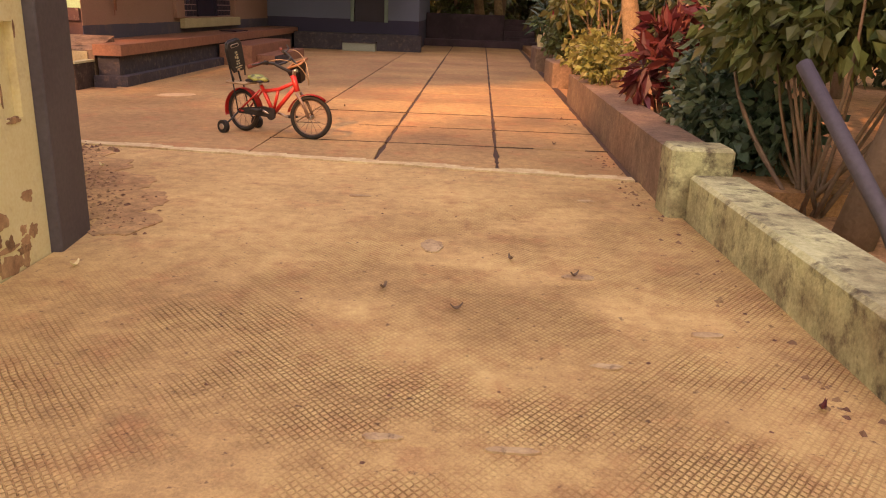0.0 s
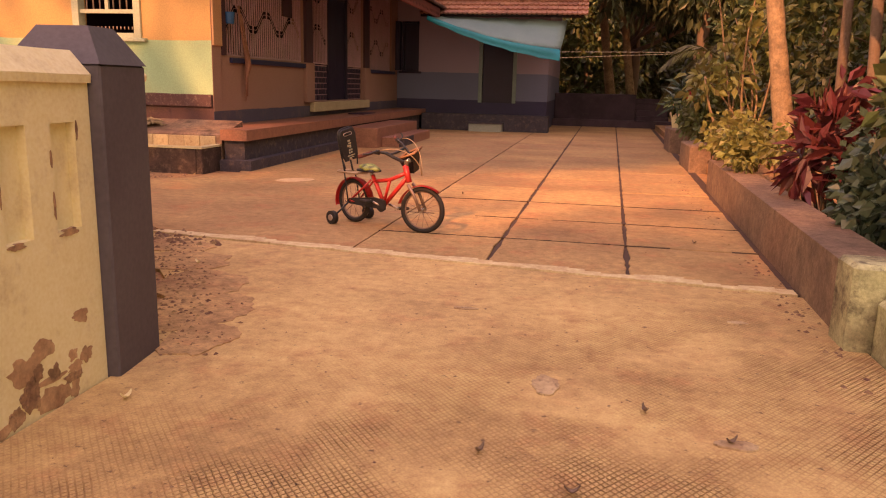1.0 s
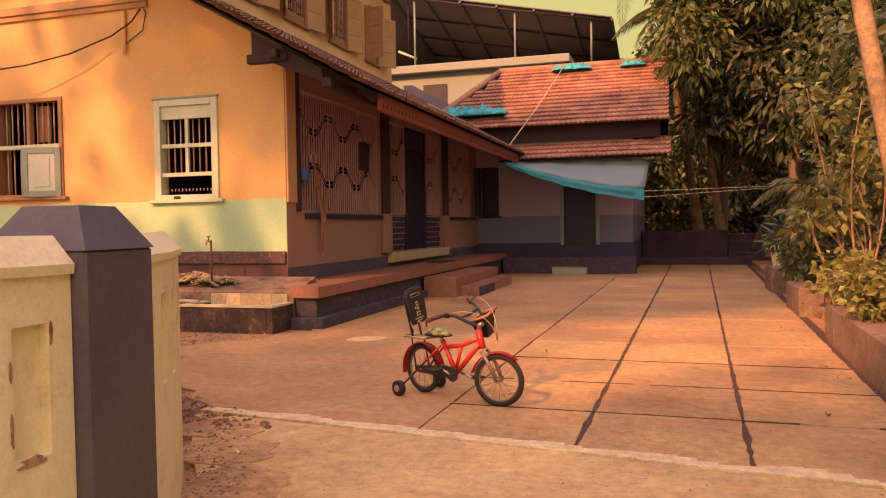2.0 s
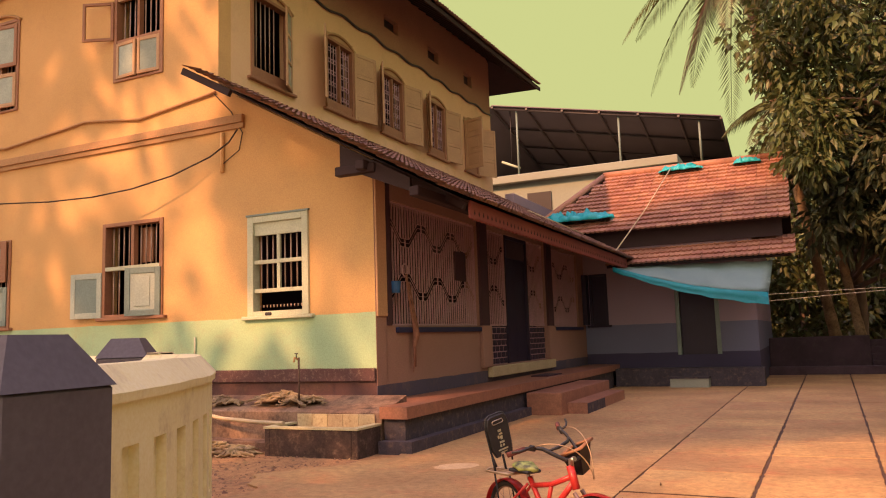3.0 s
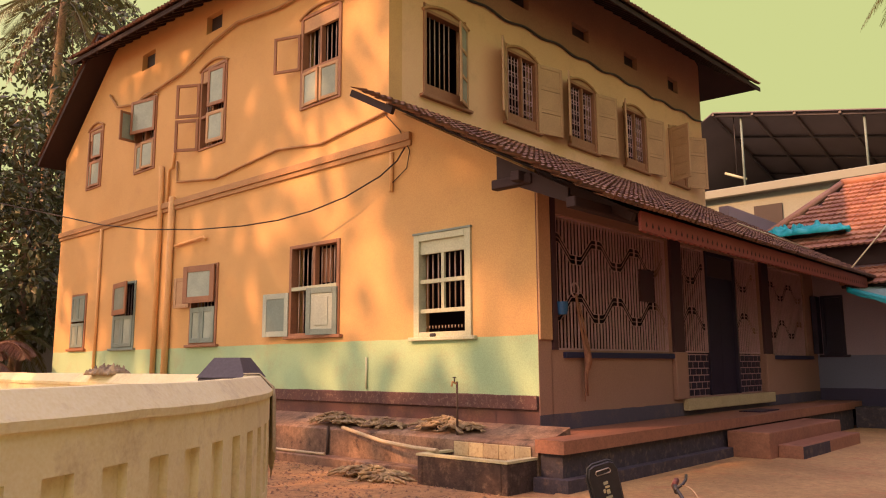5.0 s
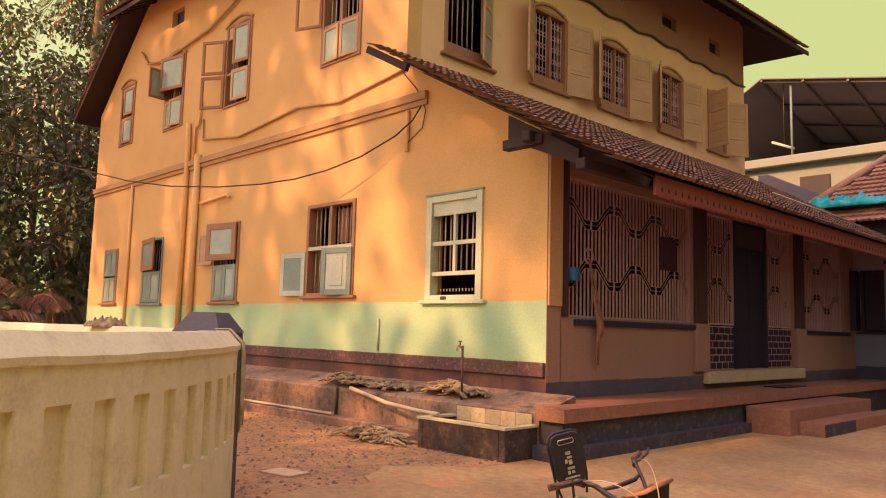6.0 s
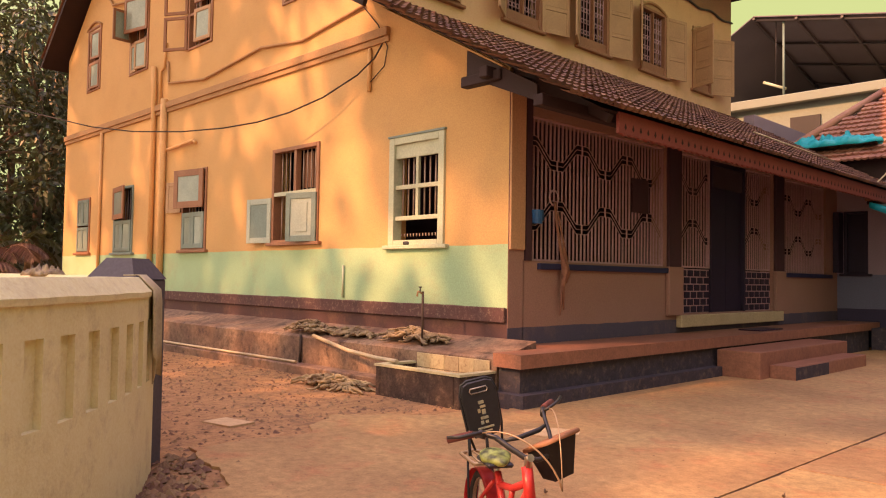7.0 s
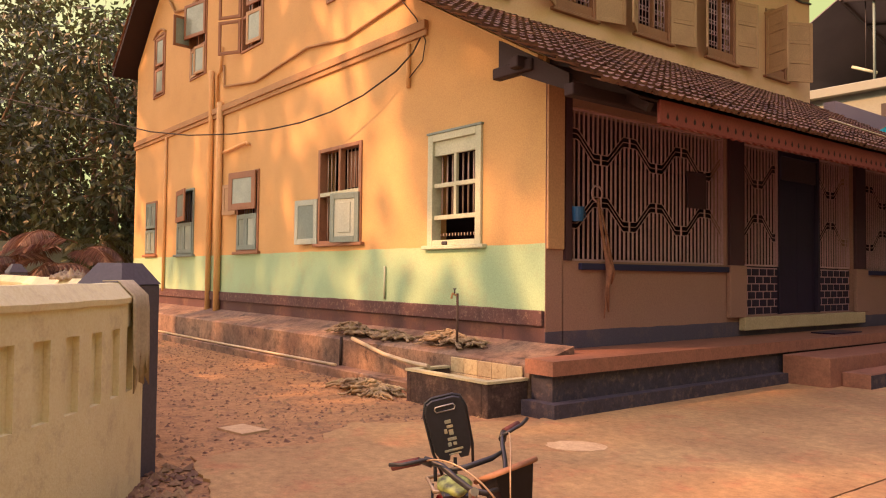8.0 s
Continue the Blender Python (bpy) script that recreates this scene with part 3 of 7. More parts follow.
setting("plinth_trim", boxes((XB, XF - 0.02, YS - 0.04, YS, 0.78, 0.95), bevel=0.006), mat("flaking_brown_paint", BROWN, (0.07, 0.034, 0.038), stain=5, bump=0.5, dirt=(0.50, 0.40, 0.28), dirt_amount=0.30), "flaking dark brown painted base course", "trim")

# ledge along the side, with a low kerb at its foot
setting("ledge", prism(bmesh.new(), [(10.72, -0.05), (10.72, 0.44), (10.75, 0.465), (11.0, 0.50), (YS, 0.60), (YS, -0.05)], "x", XB, -5.05), M_LEDGE, "stained plaster ledge along the house wall", "ledge")
setting("ledge_foot", boxes((XB, -6.5, 10.48, 10.72, -0.05, 0.10), bevel=0.015), M_LEDGE, "low stained kerb at the foot of the ledge", "kerb")

# verandah platform
platform = thing("verandah_platform", "red oxide topped platform with dark blue risers before the verandah", "platform")
part("deck", prism(bmesh.new(), [(-5.03, 10.64), (-4.66, 10.64), (-4.66, 22.0), (XF, 22.0), (XF, YS), (-5.03, YS)], "z", 0.38, 0.52), M_RED, platform, "worn red oxide top slab")
part("riser", prism(bmesh.new(), [(-5.0, 10.70), (-4.72, 10.70), (-4.72, 21.5), (XF, 21.5), (XF, YS), (-5.0, YS)], "z", -0.02, 0.38), M_DKBLUE, platform, "dark blue painted riser")
part("foot_course", prism(bmesh.new(), [(-5.02, 10.58), (-4.58, 10.58), (-4.58, 14.85), (-4.72, 14.85), (-4.72, 10.70), (-5.02, 10.70)], "z", -0.02, 0.13), M_DKBLUE, platform, "stained grey foot course")
steps = thing("entrance_steps", "two red oxide entrance steps with one dark patch", "steps")
part("upper_step", boxes((-4.66, -4.06, 14.85, 18.2, -0.02, 0.36), bevel=0.01), M_RED, steps)
part("lower_step", boxes((-4.06, -3.72, 15.15, 18.0, -0.02, 0.18), bevel=0.01), M_RED, steps)
part("dark_patch", boxes((-3.722, -3.712, 15.16, 16.35, -0.02, 0.165)), M_DKBLUE, steps, "dark part of the lower step's face")

# open washing tank
M_TANKTILE = mat("cream_glazed_tile", (0.62, 0.50, 0.30), (0.50, 0.36, 0.20), stain=6, bump=0.1, rough=0.4, dirt=(0.30, 0.15, 0.08), dirt_amount=0.5, object_rand=0.15)
tank = thing("wash_tank", "open stained cement wash tank with a tiled inside", "tank")
part("basin", boxes((-6.35, -6.27, 10.17, 10.70, -0.03, 0.30), (-5.13, -5.05, 10.17, 10.70, -0.03, 0.30), (-6.27, -5.13, 10.17, 10.25, -0.03, 0.30), (-6.27, -5.13, 10.25, 10.70, -0.03, 0.04), bevel=0.01), mat("mouldy_cement", (0.060, 0.038, 0.034), (0.03, 0.02, 0.018), stain=3, bump=0.6, dirt=(0.26, 0.2, 0.14), dirt_amount=0.35, mottle=0.7), tank, "dark mouldy cement basin")
part("rim", boxes((-6.36, -6.26, 10.16, 10.70, 0.30, 0.325), (-5.14, -5.04, 10.16, 10.70, 0.30, 0.325), (-6.26, -5.14, 10.16, 10.26, 0.30, 0.325)), mat("pale_rim", (0.58, 0.55, 0.34), (0.42, 0.38, 0.24), stain=5, bump=0.3), tank, "pale cement rim")
for i in range(5):
    for j in range(2):
        part("tile", boxes((-6.25 + i * 0.225, -6.03 + i * 0.225, 10.695, 10.71, 0.10 + j * 0.165, 0.26 + j * 0.165), bevel=0.004), M_TANKTILE, tank)


# ---------------- roofs ----------------
def tile_template(w=0.25, length=0.38):
    """One interlocking clay tile: two shallow troughs, a raised roll, a thick lower lip; x across, y down the slope."""
    prof = [(0.0, 0.030), (0.02, 0.008), (0.065, 0.0), (0.085, 0.008), (0.105, 0.030), (0.13, 0.030), (0.15, 0.008), (0.19, 0.0), (0.21, 0.01), (0.23, 0.042), (0.255, 0.038)]
    vs, fs = [], []
    # the roll swells towards the lower lip, which stands clear of the next tile there
    for y, scale, lift in ((0.0, 0.3, 0.0), (length, 0.55, 0.058), (length - 0.004, 0.70, 0.012), (length - 0.12, 0.3, 0.002)):
        vs += [(x * w / 0.25, y, z * scale + lift) for x, z in prof]
    k = len(prof)
    for r in range(3):
        fs += [(r * k + i, r * k + i + 1, (r + 1) * k + i + 1, (r + 1) * k + i) for i in range(k - 1)]
    return vs, fs


def tiled(parent, origin, across, down, nx, ny, near, one, mass, step=0.3, w=0.25, clip=None):
    """Lay nx by ny tiles from origin: those that near() picks are parts, up to 300; the rest is one mass."""
    across, down = Vector(across).normalized(), Vector(down).normalized()
    up = down.cross(across)
    if up.z < 0:
        up = -up
    vs, fs = tile_template(w)
    me = bpy.data.meshes.new("tile")
    me.from_pydata(vs, [], fs)
    me.materials.append(one)
    mv, mf, made = [], [], 0
    for j in range(ny):
        for i in range(nx):
            jit = Vector((random.uniform(-0.006, 0.006), random.uniform(-0.009, 0.009), random.uniform(0, 0.006)))
            o = Vector(origin) + across * (i * w + jit.x) + down * (j * step + jit.y) + up * jit.z
            if clip and not clip(o):
                continue
            if made < 300 and near(i, j):
                made += 1
                ob = new("tile", me)
                ob.matrix_world = Matrix.Translation(o) @ Matrix((across, down, up)).transposed().to_4x4()
                ob.parent = parent
            else:
                b = len(mv)
                mv += [o + across * x + down * y + up * z for x, y, z in vs]
                mf += [tuple(b + q for q in f) for f in fs]
    if mv:
        raw("tile_field", mv, mf, mass, parent, kind="stuff")


def slab(bm, a, b, c, d, thick):
    """A flat roof board below the quad a b c d."""
    up = (Vector(b) - Vector(a)).cross(Vector(d) - Vector(a)).normalized()
    if up.z < 0:
        up = -up
    top = [bm.verts.new(Vector(p)) for p in (a, b, c, d)]
    low = [bm.verts.new(Vector(p) - up * thick) for p in (a, b, c, d)]
    bm.faces.new(top)
    bm.faces.new(list(reversed(low)))
    for i in range(4):
        bm.faces.new((top[(i + 1) % 4], top[i], low[i], low[(i + 1) % 4]))
    bmesh.ops.recalc_face_normals(bm, faces=bm.faces[:])
    return bm


# verandah roof
VT, VE = Vector((-8.10, 0, 5.27)), Vector((-4.18, 0, 3.10))
verandah_roof = thing("verandah_roof", "lean-to roof of dark weathered clay tiles over the verandah", "roof")
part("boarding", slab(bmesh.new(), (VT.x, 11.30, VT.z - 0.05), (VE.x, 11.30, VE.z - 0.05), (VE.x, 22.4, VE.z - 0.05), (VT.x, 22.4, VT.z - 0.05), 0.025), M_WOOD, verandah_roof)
VD = (VE - VT).normalized()
tiled(verandah_roof, (VT.x, 10.58, VT.z), (0, 1, 0), VD, 47, 15, lambda i, j: i < 20, M_TILE_OLD, M_TILE_OLD_S, step=0.302)
fascia = part("fascia", boxes((-4.20, -4.16, 11.6, 21.2, 2.83, 3.06), bevel=0.004), M_REDWOOD, verandah_roof, "red painted fascia board")
# dark diamonds on the board face stand in for shaded holes
for i in range(62):
    y = 11.72 + i * 0.152
    part("painted_cut_out", prism(bmesh.new(), [(y - 0.022, 2.90), (y, 2.875), (y + 0.022, 2.90), (y, 2.945)], "x", -4.162, -4.157), M_WOOD, fascia)
    part("fascia_tooth", prism(bmesh.new(), [(y - 0.07, 2.83), (y, 2.812), (y + 0.07, 2.83)], "x", -4.195, -4.165), M_REDWOOD, fascia)
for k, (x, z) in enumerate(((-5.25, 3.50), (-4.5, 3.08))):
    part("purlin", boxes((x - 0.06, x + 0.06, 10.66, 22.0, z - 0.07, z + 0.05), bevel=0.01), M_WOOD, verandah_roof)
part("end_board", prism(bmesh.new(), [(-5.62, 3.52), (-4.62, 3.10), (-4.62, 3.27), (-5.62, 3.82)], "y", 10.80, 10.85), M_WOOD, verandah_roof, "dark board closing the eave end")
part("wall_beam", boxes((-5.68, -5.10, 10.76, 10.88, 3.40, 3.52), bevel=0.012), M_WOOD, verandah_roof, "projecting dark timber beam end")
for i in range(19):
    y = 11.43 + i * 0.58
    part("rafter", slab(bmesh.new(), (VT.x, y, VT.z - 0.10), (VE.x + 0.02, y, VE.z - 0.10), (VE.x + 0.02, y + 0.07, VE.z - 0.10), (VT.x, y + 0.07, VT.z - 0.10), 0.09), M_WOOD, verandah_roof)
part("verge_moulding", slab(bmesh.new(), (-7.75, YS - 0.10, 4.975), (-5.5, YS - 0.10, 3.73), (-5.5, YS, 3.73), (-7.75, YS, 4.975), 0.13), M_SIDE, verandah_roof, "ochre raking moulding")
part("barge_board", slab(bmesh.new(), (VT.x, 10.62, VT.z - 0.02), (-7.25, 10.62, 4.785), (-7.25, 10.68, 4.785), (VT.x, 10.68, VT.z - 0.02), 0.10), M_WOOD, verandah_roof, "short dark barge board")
# upper hipped roof: the eaves dip towards the street corner
main_roof = thing("main_roof", "hipped clay tile roof with deep dark eaves", "roof")
CA, CB, CC, CD = Vector((-6.95, 10.70, 8.14)), Vector((-6.95, 23.9, 8.60)), Vector((-18.6, 10.70, 8.66)), Vector((-18.6, 23.9, 8.95))
R0, R1 = Vector((-13.4, 17.05, 12.2)), Vector((-12.4, 17.05, 12.2))
bm = bmesh.new()
slab(bm, CC, CA, R1, R0, 0.05)
slab(bm, CD, CB, R1, R0, 0.05)
part("hip_board", bm, M_WOOD, main_roof)
for name, p, q, r in (("hip_end", CA, CB, R1), ("hip_end", CC, CD, R0)):
    bm = bmesh.new()
    bm.faces.new([bm.verts.new(v) for v in (p, q, r)])
    bmesh.ops.solidify(bm, geom=bm.faces[:], thickness=0.05)
    part(name, bm, M_WOOD, main_roof)
NS, NE = Vector((0, R1.y - CA.y, R1.z - 8.4)).normalized(), Vector((R1.x - CA.x, 0, R1.z - 8.35)).normalized()
for i in range(30):
    p = CC.lerp(CA, (i + 0.5) / 30) - Vector((0, 0, 0.05))
    q = p + NS * 0.85
    part("rafter_tail", slab(bmesh.new(), p, p + Vector((0.07, 0, 0)), q + Vector((0.07, 0, 0)), q, 0.09), M_WOOD, main_roof)
for i in range(34):
    p = CA.lerp(CB, (i + 0.5) / 34) - Vector((0, 0, 0.05))
    q = p + NE * (1.5 if i > 2 else 0.5)
    part("rafter_tail", slab(bmesh.new(), p, p + Vector((0, 0.07, 0)), q + Vector((0, 0.07, 0)), q, 0.06), M_WOOD, main_roof)
part("eave_board", slab(bmesh.new(), CC, CA, CA + Vector((0, 0.03, 0)), CC + Vector((0, 0.03, 0)), 0.10), M_WOOD, main_roof)
part("eave_board", slab(bmesh.new(), CA, CB, CB - Vector((0.03, 0, 0)), CA - Vector((0.03, 0, 0)), 0.10), M_WOOD, main_roof)
tiled(main_roof, CC + NS * 0.62 + Vector((0, 0, 0.03)), CA - CC, -NS, 46, 2, lambda i, j: False, M_TILE_OLD, M_TILE_OLD_S)
tiled(main_roof, CA + NE * 0.62 + Vector((0, 0, 0.03)), CB - CA, -NE, 52, 2, lambda i, j: False, M_TILE_OLD, M_TILE_OLD_S)
part("rear_slope", slab(bmesh.new(), (-17.6, 10.9, 9.12), (-20.85, 10.9, 6.55), (-20.85, 23.5, 6.55), (-17.6, 23.5, 9.12), 0.10), M_WOOD, main_roof)
tiled(main_roof, (-17.6, 10.87, 9.15), (0, 1, 0), (-3.25, 0, -2.57), 8, 13, lambda i, j: False, M_TILE_OLD, M_TILE_OLD_S)

# ---------------- wing at the end of the courtyard ----------------
YW = 22.0
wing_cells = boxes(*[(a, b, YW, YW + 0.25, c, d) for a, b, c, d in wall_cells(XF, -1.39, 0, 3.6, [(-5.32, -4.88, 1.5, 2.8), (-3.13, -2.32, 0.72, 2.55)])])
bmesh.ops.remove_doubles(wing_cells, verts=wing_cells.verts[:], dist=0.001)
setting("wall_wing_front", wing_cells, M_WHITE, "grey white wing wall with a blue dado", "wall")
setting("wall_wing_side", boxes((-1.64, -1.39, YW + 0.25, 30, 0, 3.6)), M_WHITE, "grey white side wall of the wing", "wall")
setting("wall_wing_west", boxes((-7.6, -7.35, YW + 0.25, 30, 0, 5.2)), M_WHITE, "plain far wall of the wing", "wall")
setting("wing_plinth", boxes((-4.66, -1.30, YW - 0.55, YW, -0.02, 0.42), bevel=0.01), M_DKBLUE, "dark blue plinth along the wing", "plinth")
wing_step = thing("wing_step", "pale fronted step before the wing door", "step")
part("tread", boxes((-3.34, -2.45, YW - 0.95, YW - 0.55, 0.2, 0.24)), M_DKBLUE, wing_step)
part("block", boxes((-3.32, -2.47, YW - 0.93, YW - 0.55, -0.02, 0.2)), M_NEIGH, wing_step, "pale plaster block")
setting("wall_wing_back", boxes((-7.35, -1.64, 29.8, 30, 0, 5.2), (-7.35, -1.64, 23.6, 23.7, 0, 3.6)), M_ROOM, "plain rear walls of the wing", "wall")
door = thing("door", "dark wooden door with a blue grey frame", "door", pose(-3.13, YW, 0.72))
part("door_frame", boxes((-0.1, 0, -0.03, 0.2, 0, 1.93), (0.81, 0.91, -0.03, 0.2, 0, 1.93), (0, 0.81, -0.03, 0.2, 1.83, 1.93), bevel=0.006), M_FRAME_B, door)
part("door_leaf", boxes((0, 0.81, 0.12, 0.17, 0, 1.83)), M_DOOR, door)

wing_roof = thing("wing_roof", "red clay tile hipped roof over the wing", "roof")
part("roof_board", slab(bmesh.new(), (-6.9, 21.9, 3.86), (-0.55, 21.9, 3.86), (-0.55, 25.6, 5.93), (-5.6, 25.6, 5.93), 0.06), M_WOOD, wing_roof)
wd = Vector((0, 21.9 - 25.6, 3.9 - 5.98)).normalized()
tiled(wing_roof, (-7.0, 25.6, 6.01), (1, 0, 0), wd, 26, 15, lambda i, j: 5 < j, M_TILE, M_TILE_S, step=0.295, clip=lambda o: o.x > -6.95 + (o.y - 21.9) * 0.36)
part("rear_board", slab(bmesh.new(), (-6.9, 29.5, 3.86), (-0.55, 29.5, 3.86), (-0.55, 25.6, 5.93), (-5.6, 25.6, 5.93), 0.06), M_WOOD, wing_roof)
part("ridge", tubes(([(-5.6, 25.6, 6.06), (-0.5, 25.6, 6.06)], 0.11), ([(-5.6, 25.6, 6.04), (-6.95, 21.9, 3.96)], 0.10), sides=8), M_TILE_S, wing_roof, "row of rounded ridge tiles")
# dark board added in place of the shade under the upper eave
part("painted_eave_shade", boxes((-6.7, -0.7, 21.93, 21.99, 3.42, 3.95)), M_WOOD, wing_roof)
lean = thing("wing_eave_roof", "short lower tier of red clay tiles", "roof")
ld = Vector((0, -0.9, -0.48)).normalized()
part("roof_board", slab(bmesh.new(), (-4.7, 22.3, 3.42), (-0.55, 22.3, 3.42), (-0.55, 21.35, 2.92), (-4.7, 21.35, 2.92), 0.05), M_WOOD, lean)
tiled(lean, (-4.7, 22.3, 3.47), (1, 0, 0), ld, 17, 4, lambda i, j: True, M_TILE, M_TILE_S, step=0.27)

# tarpaulin awning slung below the lower tier
bm = bmesh.new()
NX, NY = 14, 5
grid = []
for i in range(NX + 1):
    u = i / NX
    fx, fz, fy = -4.25 + 3.2 * u, 2.78 - 0.74 * u - 0.12 * math.sin(math.pi * u), 20.0 + 0.3 * u
    row = []
    for j in range(NY + 1):
        v = j / NY
        row.append(bm.verts.new((fx + (0.1 * v), fy + (21.6 - fy) * v, fz + (2.92 - 0.10 * u - fz) * v - 0.06 * math.sin(math.pi * v) + 0.02 * math.sin(u * 23 + v * 3))))
    grid.append(row)
for i in range(NX):
    for j in range(NY):
        bm.faces.new((grid[i][j], grid[i + 1][j], grid[i + 1][j + 1], grid[i][j + 1])).smooth = True
bmesh.ops.solidify(bm, geom=bm.faces[:], thickness=0.006)
awning = thing("tarpaulin_awning", "blue tarpaulin awning slung low before the wing", "awning")
part("sheet", bm, M_TARP_P, awning, "faded pale blue sheet")
bm = bmesh.new()
row = []
for i in range(NX + 1):
    u = i / NX
    x, z, y = -4.25 + 3.2 * u, 2.78 - 0.74 * u - 0.12 * math.sin(math.pi * u), 19.99 + 0.3 * u
    hgt = 0.10 + 0.16 * u + 0.015 * math.sin(u * 31)
    row.append([bm.verts.new((x, y, z + 0.01)), bm.verts.new((x, y - 0.03, z - hgt * 0.5)), bm.verts.new((x, y, z - hgt))])
for i in range(NX):
    for j in range(2):
        bm.faces.new((row[i][j], row[i + 1][j], row[i + 1][j + 1], row[i][j + 1])).smooth = True
bmesh.ops.solidify(bm, geom=bm.faces[:], thickness=0.008)
part("valance", bm, M_TARP, awning, "bright turquoise hanging hem")

# ---------------- neighbour building and its sheet roof ----------------
neigh = thing("neighbour_building", "pale plastered flat roofed building behind the wing", "building")
part("wall", boxes((-16, -4.2, 30.5, 44, 0, 7.2)), M_NEIGH, neigh)
part("parapet", boxes((-16.2, -4.0, 30.2, 44, 7.2, 7.5), bevel=0.02), M_NEIGH, neigh, "projecting pale parapet")
win = part("window", boxes((-9.7, -8.75, 30.44, 30.5, 5.95, 6.75)), M_DARK, neigh, "dark window")
part("window_frame", boxes((-9.78, -8.67, 30.42, 30.5, 5.87, 5.95)), M_FRAME_B, win)
shed = thing("terrace_roof", "dark sheet metal roof on thin posts above a terrace", "roof")
part("sheet", slab(bmesh.new(), (-11.6, 32.0, 11.0), (-2.6, 32.0, 9.15), (-2.6, 43.0, 7.0), (-11.6, 43.0, 8.6), 0.04), M_STEEL, shed)
part("gable_sheet", slab(bmesh.new(), (-11.6, 32.0, 11.0), (-14.5, 32.0, 9.2), (-14.5, 43.0, 7.2), (-11.6, 43.0, 8.6), 0.04), M_STEEL, shed)
for i in range(7):
    u = i / 6
    part("purlin", tubes(([(-11.6 + 9 * u, 32.0, 10.9 - 1.85 * u), (-11.6 + 9 * u, 43.0, 8.45 - 1.6 * u)], 0.06), sides=4), M_DARK, shed)
for i in range(6):
    y = 32.1 + i * 1.9
    part("truss_bar", tubes(([(-11.6, y, 10.85 - i * 0.41), (-2.7, y, 9.0 - i * 0.37)], 0.05), sides=4), M_DARK, shed)
for x, z in ((-10.6, 10.7), (-6.4, 9.9), (-3.4, 9.3)):
    part("post", tubes(([(x, 32.2, 7.4), (x, 32.2, z)], 0.045), sides=6), M_FRAME_B, shed, "thin grey steel post")

# low rear wall and stairs closing the court
# near-black plaster colour stands for the deep shade at the court's end
M_REAR_SHADE = mat("rear_shade_plaster", (0.07, 0.042, 0.06), (0.038, 0.024, 0.034), stain=2.2, bump=0.5, amount=0.9, dirt=(0.10, 0.075, 0.075), dirt_amount=0.4)
setting("wall_rear", boxes((-1.39, 1.2, 27.0, 27.3, -0.05, 1.0), (-1.39, 3.0, 25.7, 26.0, -0.05, 0.22), bevel=0.02), M_REAR_SHADE, "low rear wall coloured dark for the court's shade", "wall")
rear_steps = thing("rear_steps", "cement steps beside the rear wall coloured dark for shade", "steps")
for i in range(5):
    part("step", boxes((1.2, 2.2, 26.2 + i * 0.28, 27.9, -0.03 + i * 0.18, 0.15 + i * 0.18), bevel=0.01), M_REAR_SHADE, rear_steps)

# ---------------- boundary wall and gate posts ----------------
def arc3(a, b, c, n, ext=0.0):
    (ax, ay), (bx, by), (cx, cy) = a, b, c
    d = 2 * (ax * (by - cy) + bx * (cy - ay) + cx * (ay - by))
    ux = ((ax * ax + ay * ay) * (by - cy) + (bx * bx + by * by) * (cy - ay) + (cx * cx + cy * cy) * (ay - by)) / d
    uy = ((ax * ax + ay * ay) * (cx - bx) + (bx * bx + by * by) * (ax - cx) + (cx * cx + cy * cy) * (bx - ax)) / d
    r = math.hypot(ax - ux, ay - uy)
    t0, t1 = math.atan2(ay - uy, ax - ux), math.atan2(cy - uy, cx - ux)
    return ux, uy, r, t0, t1


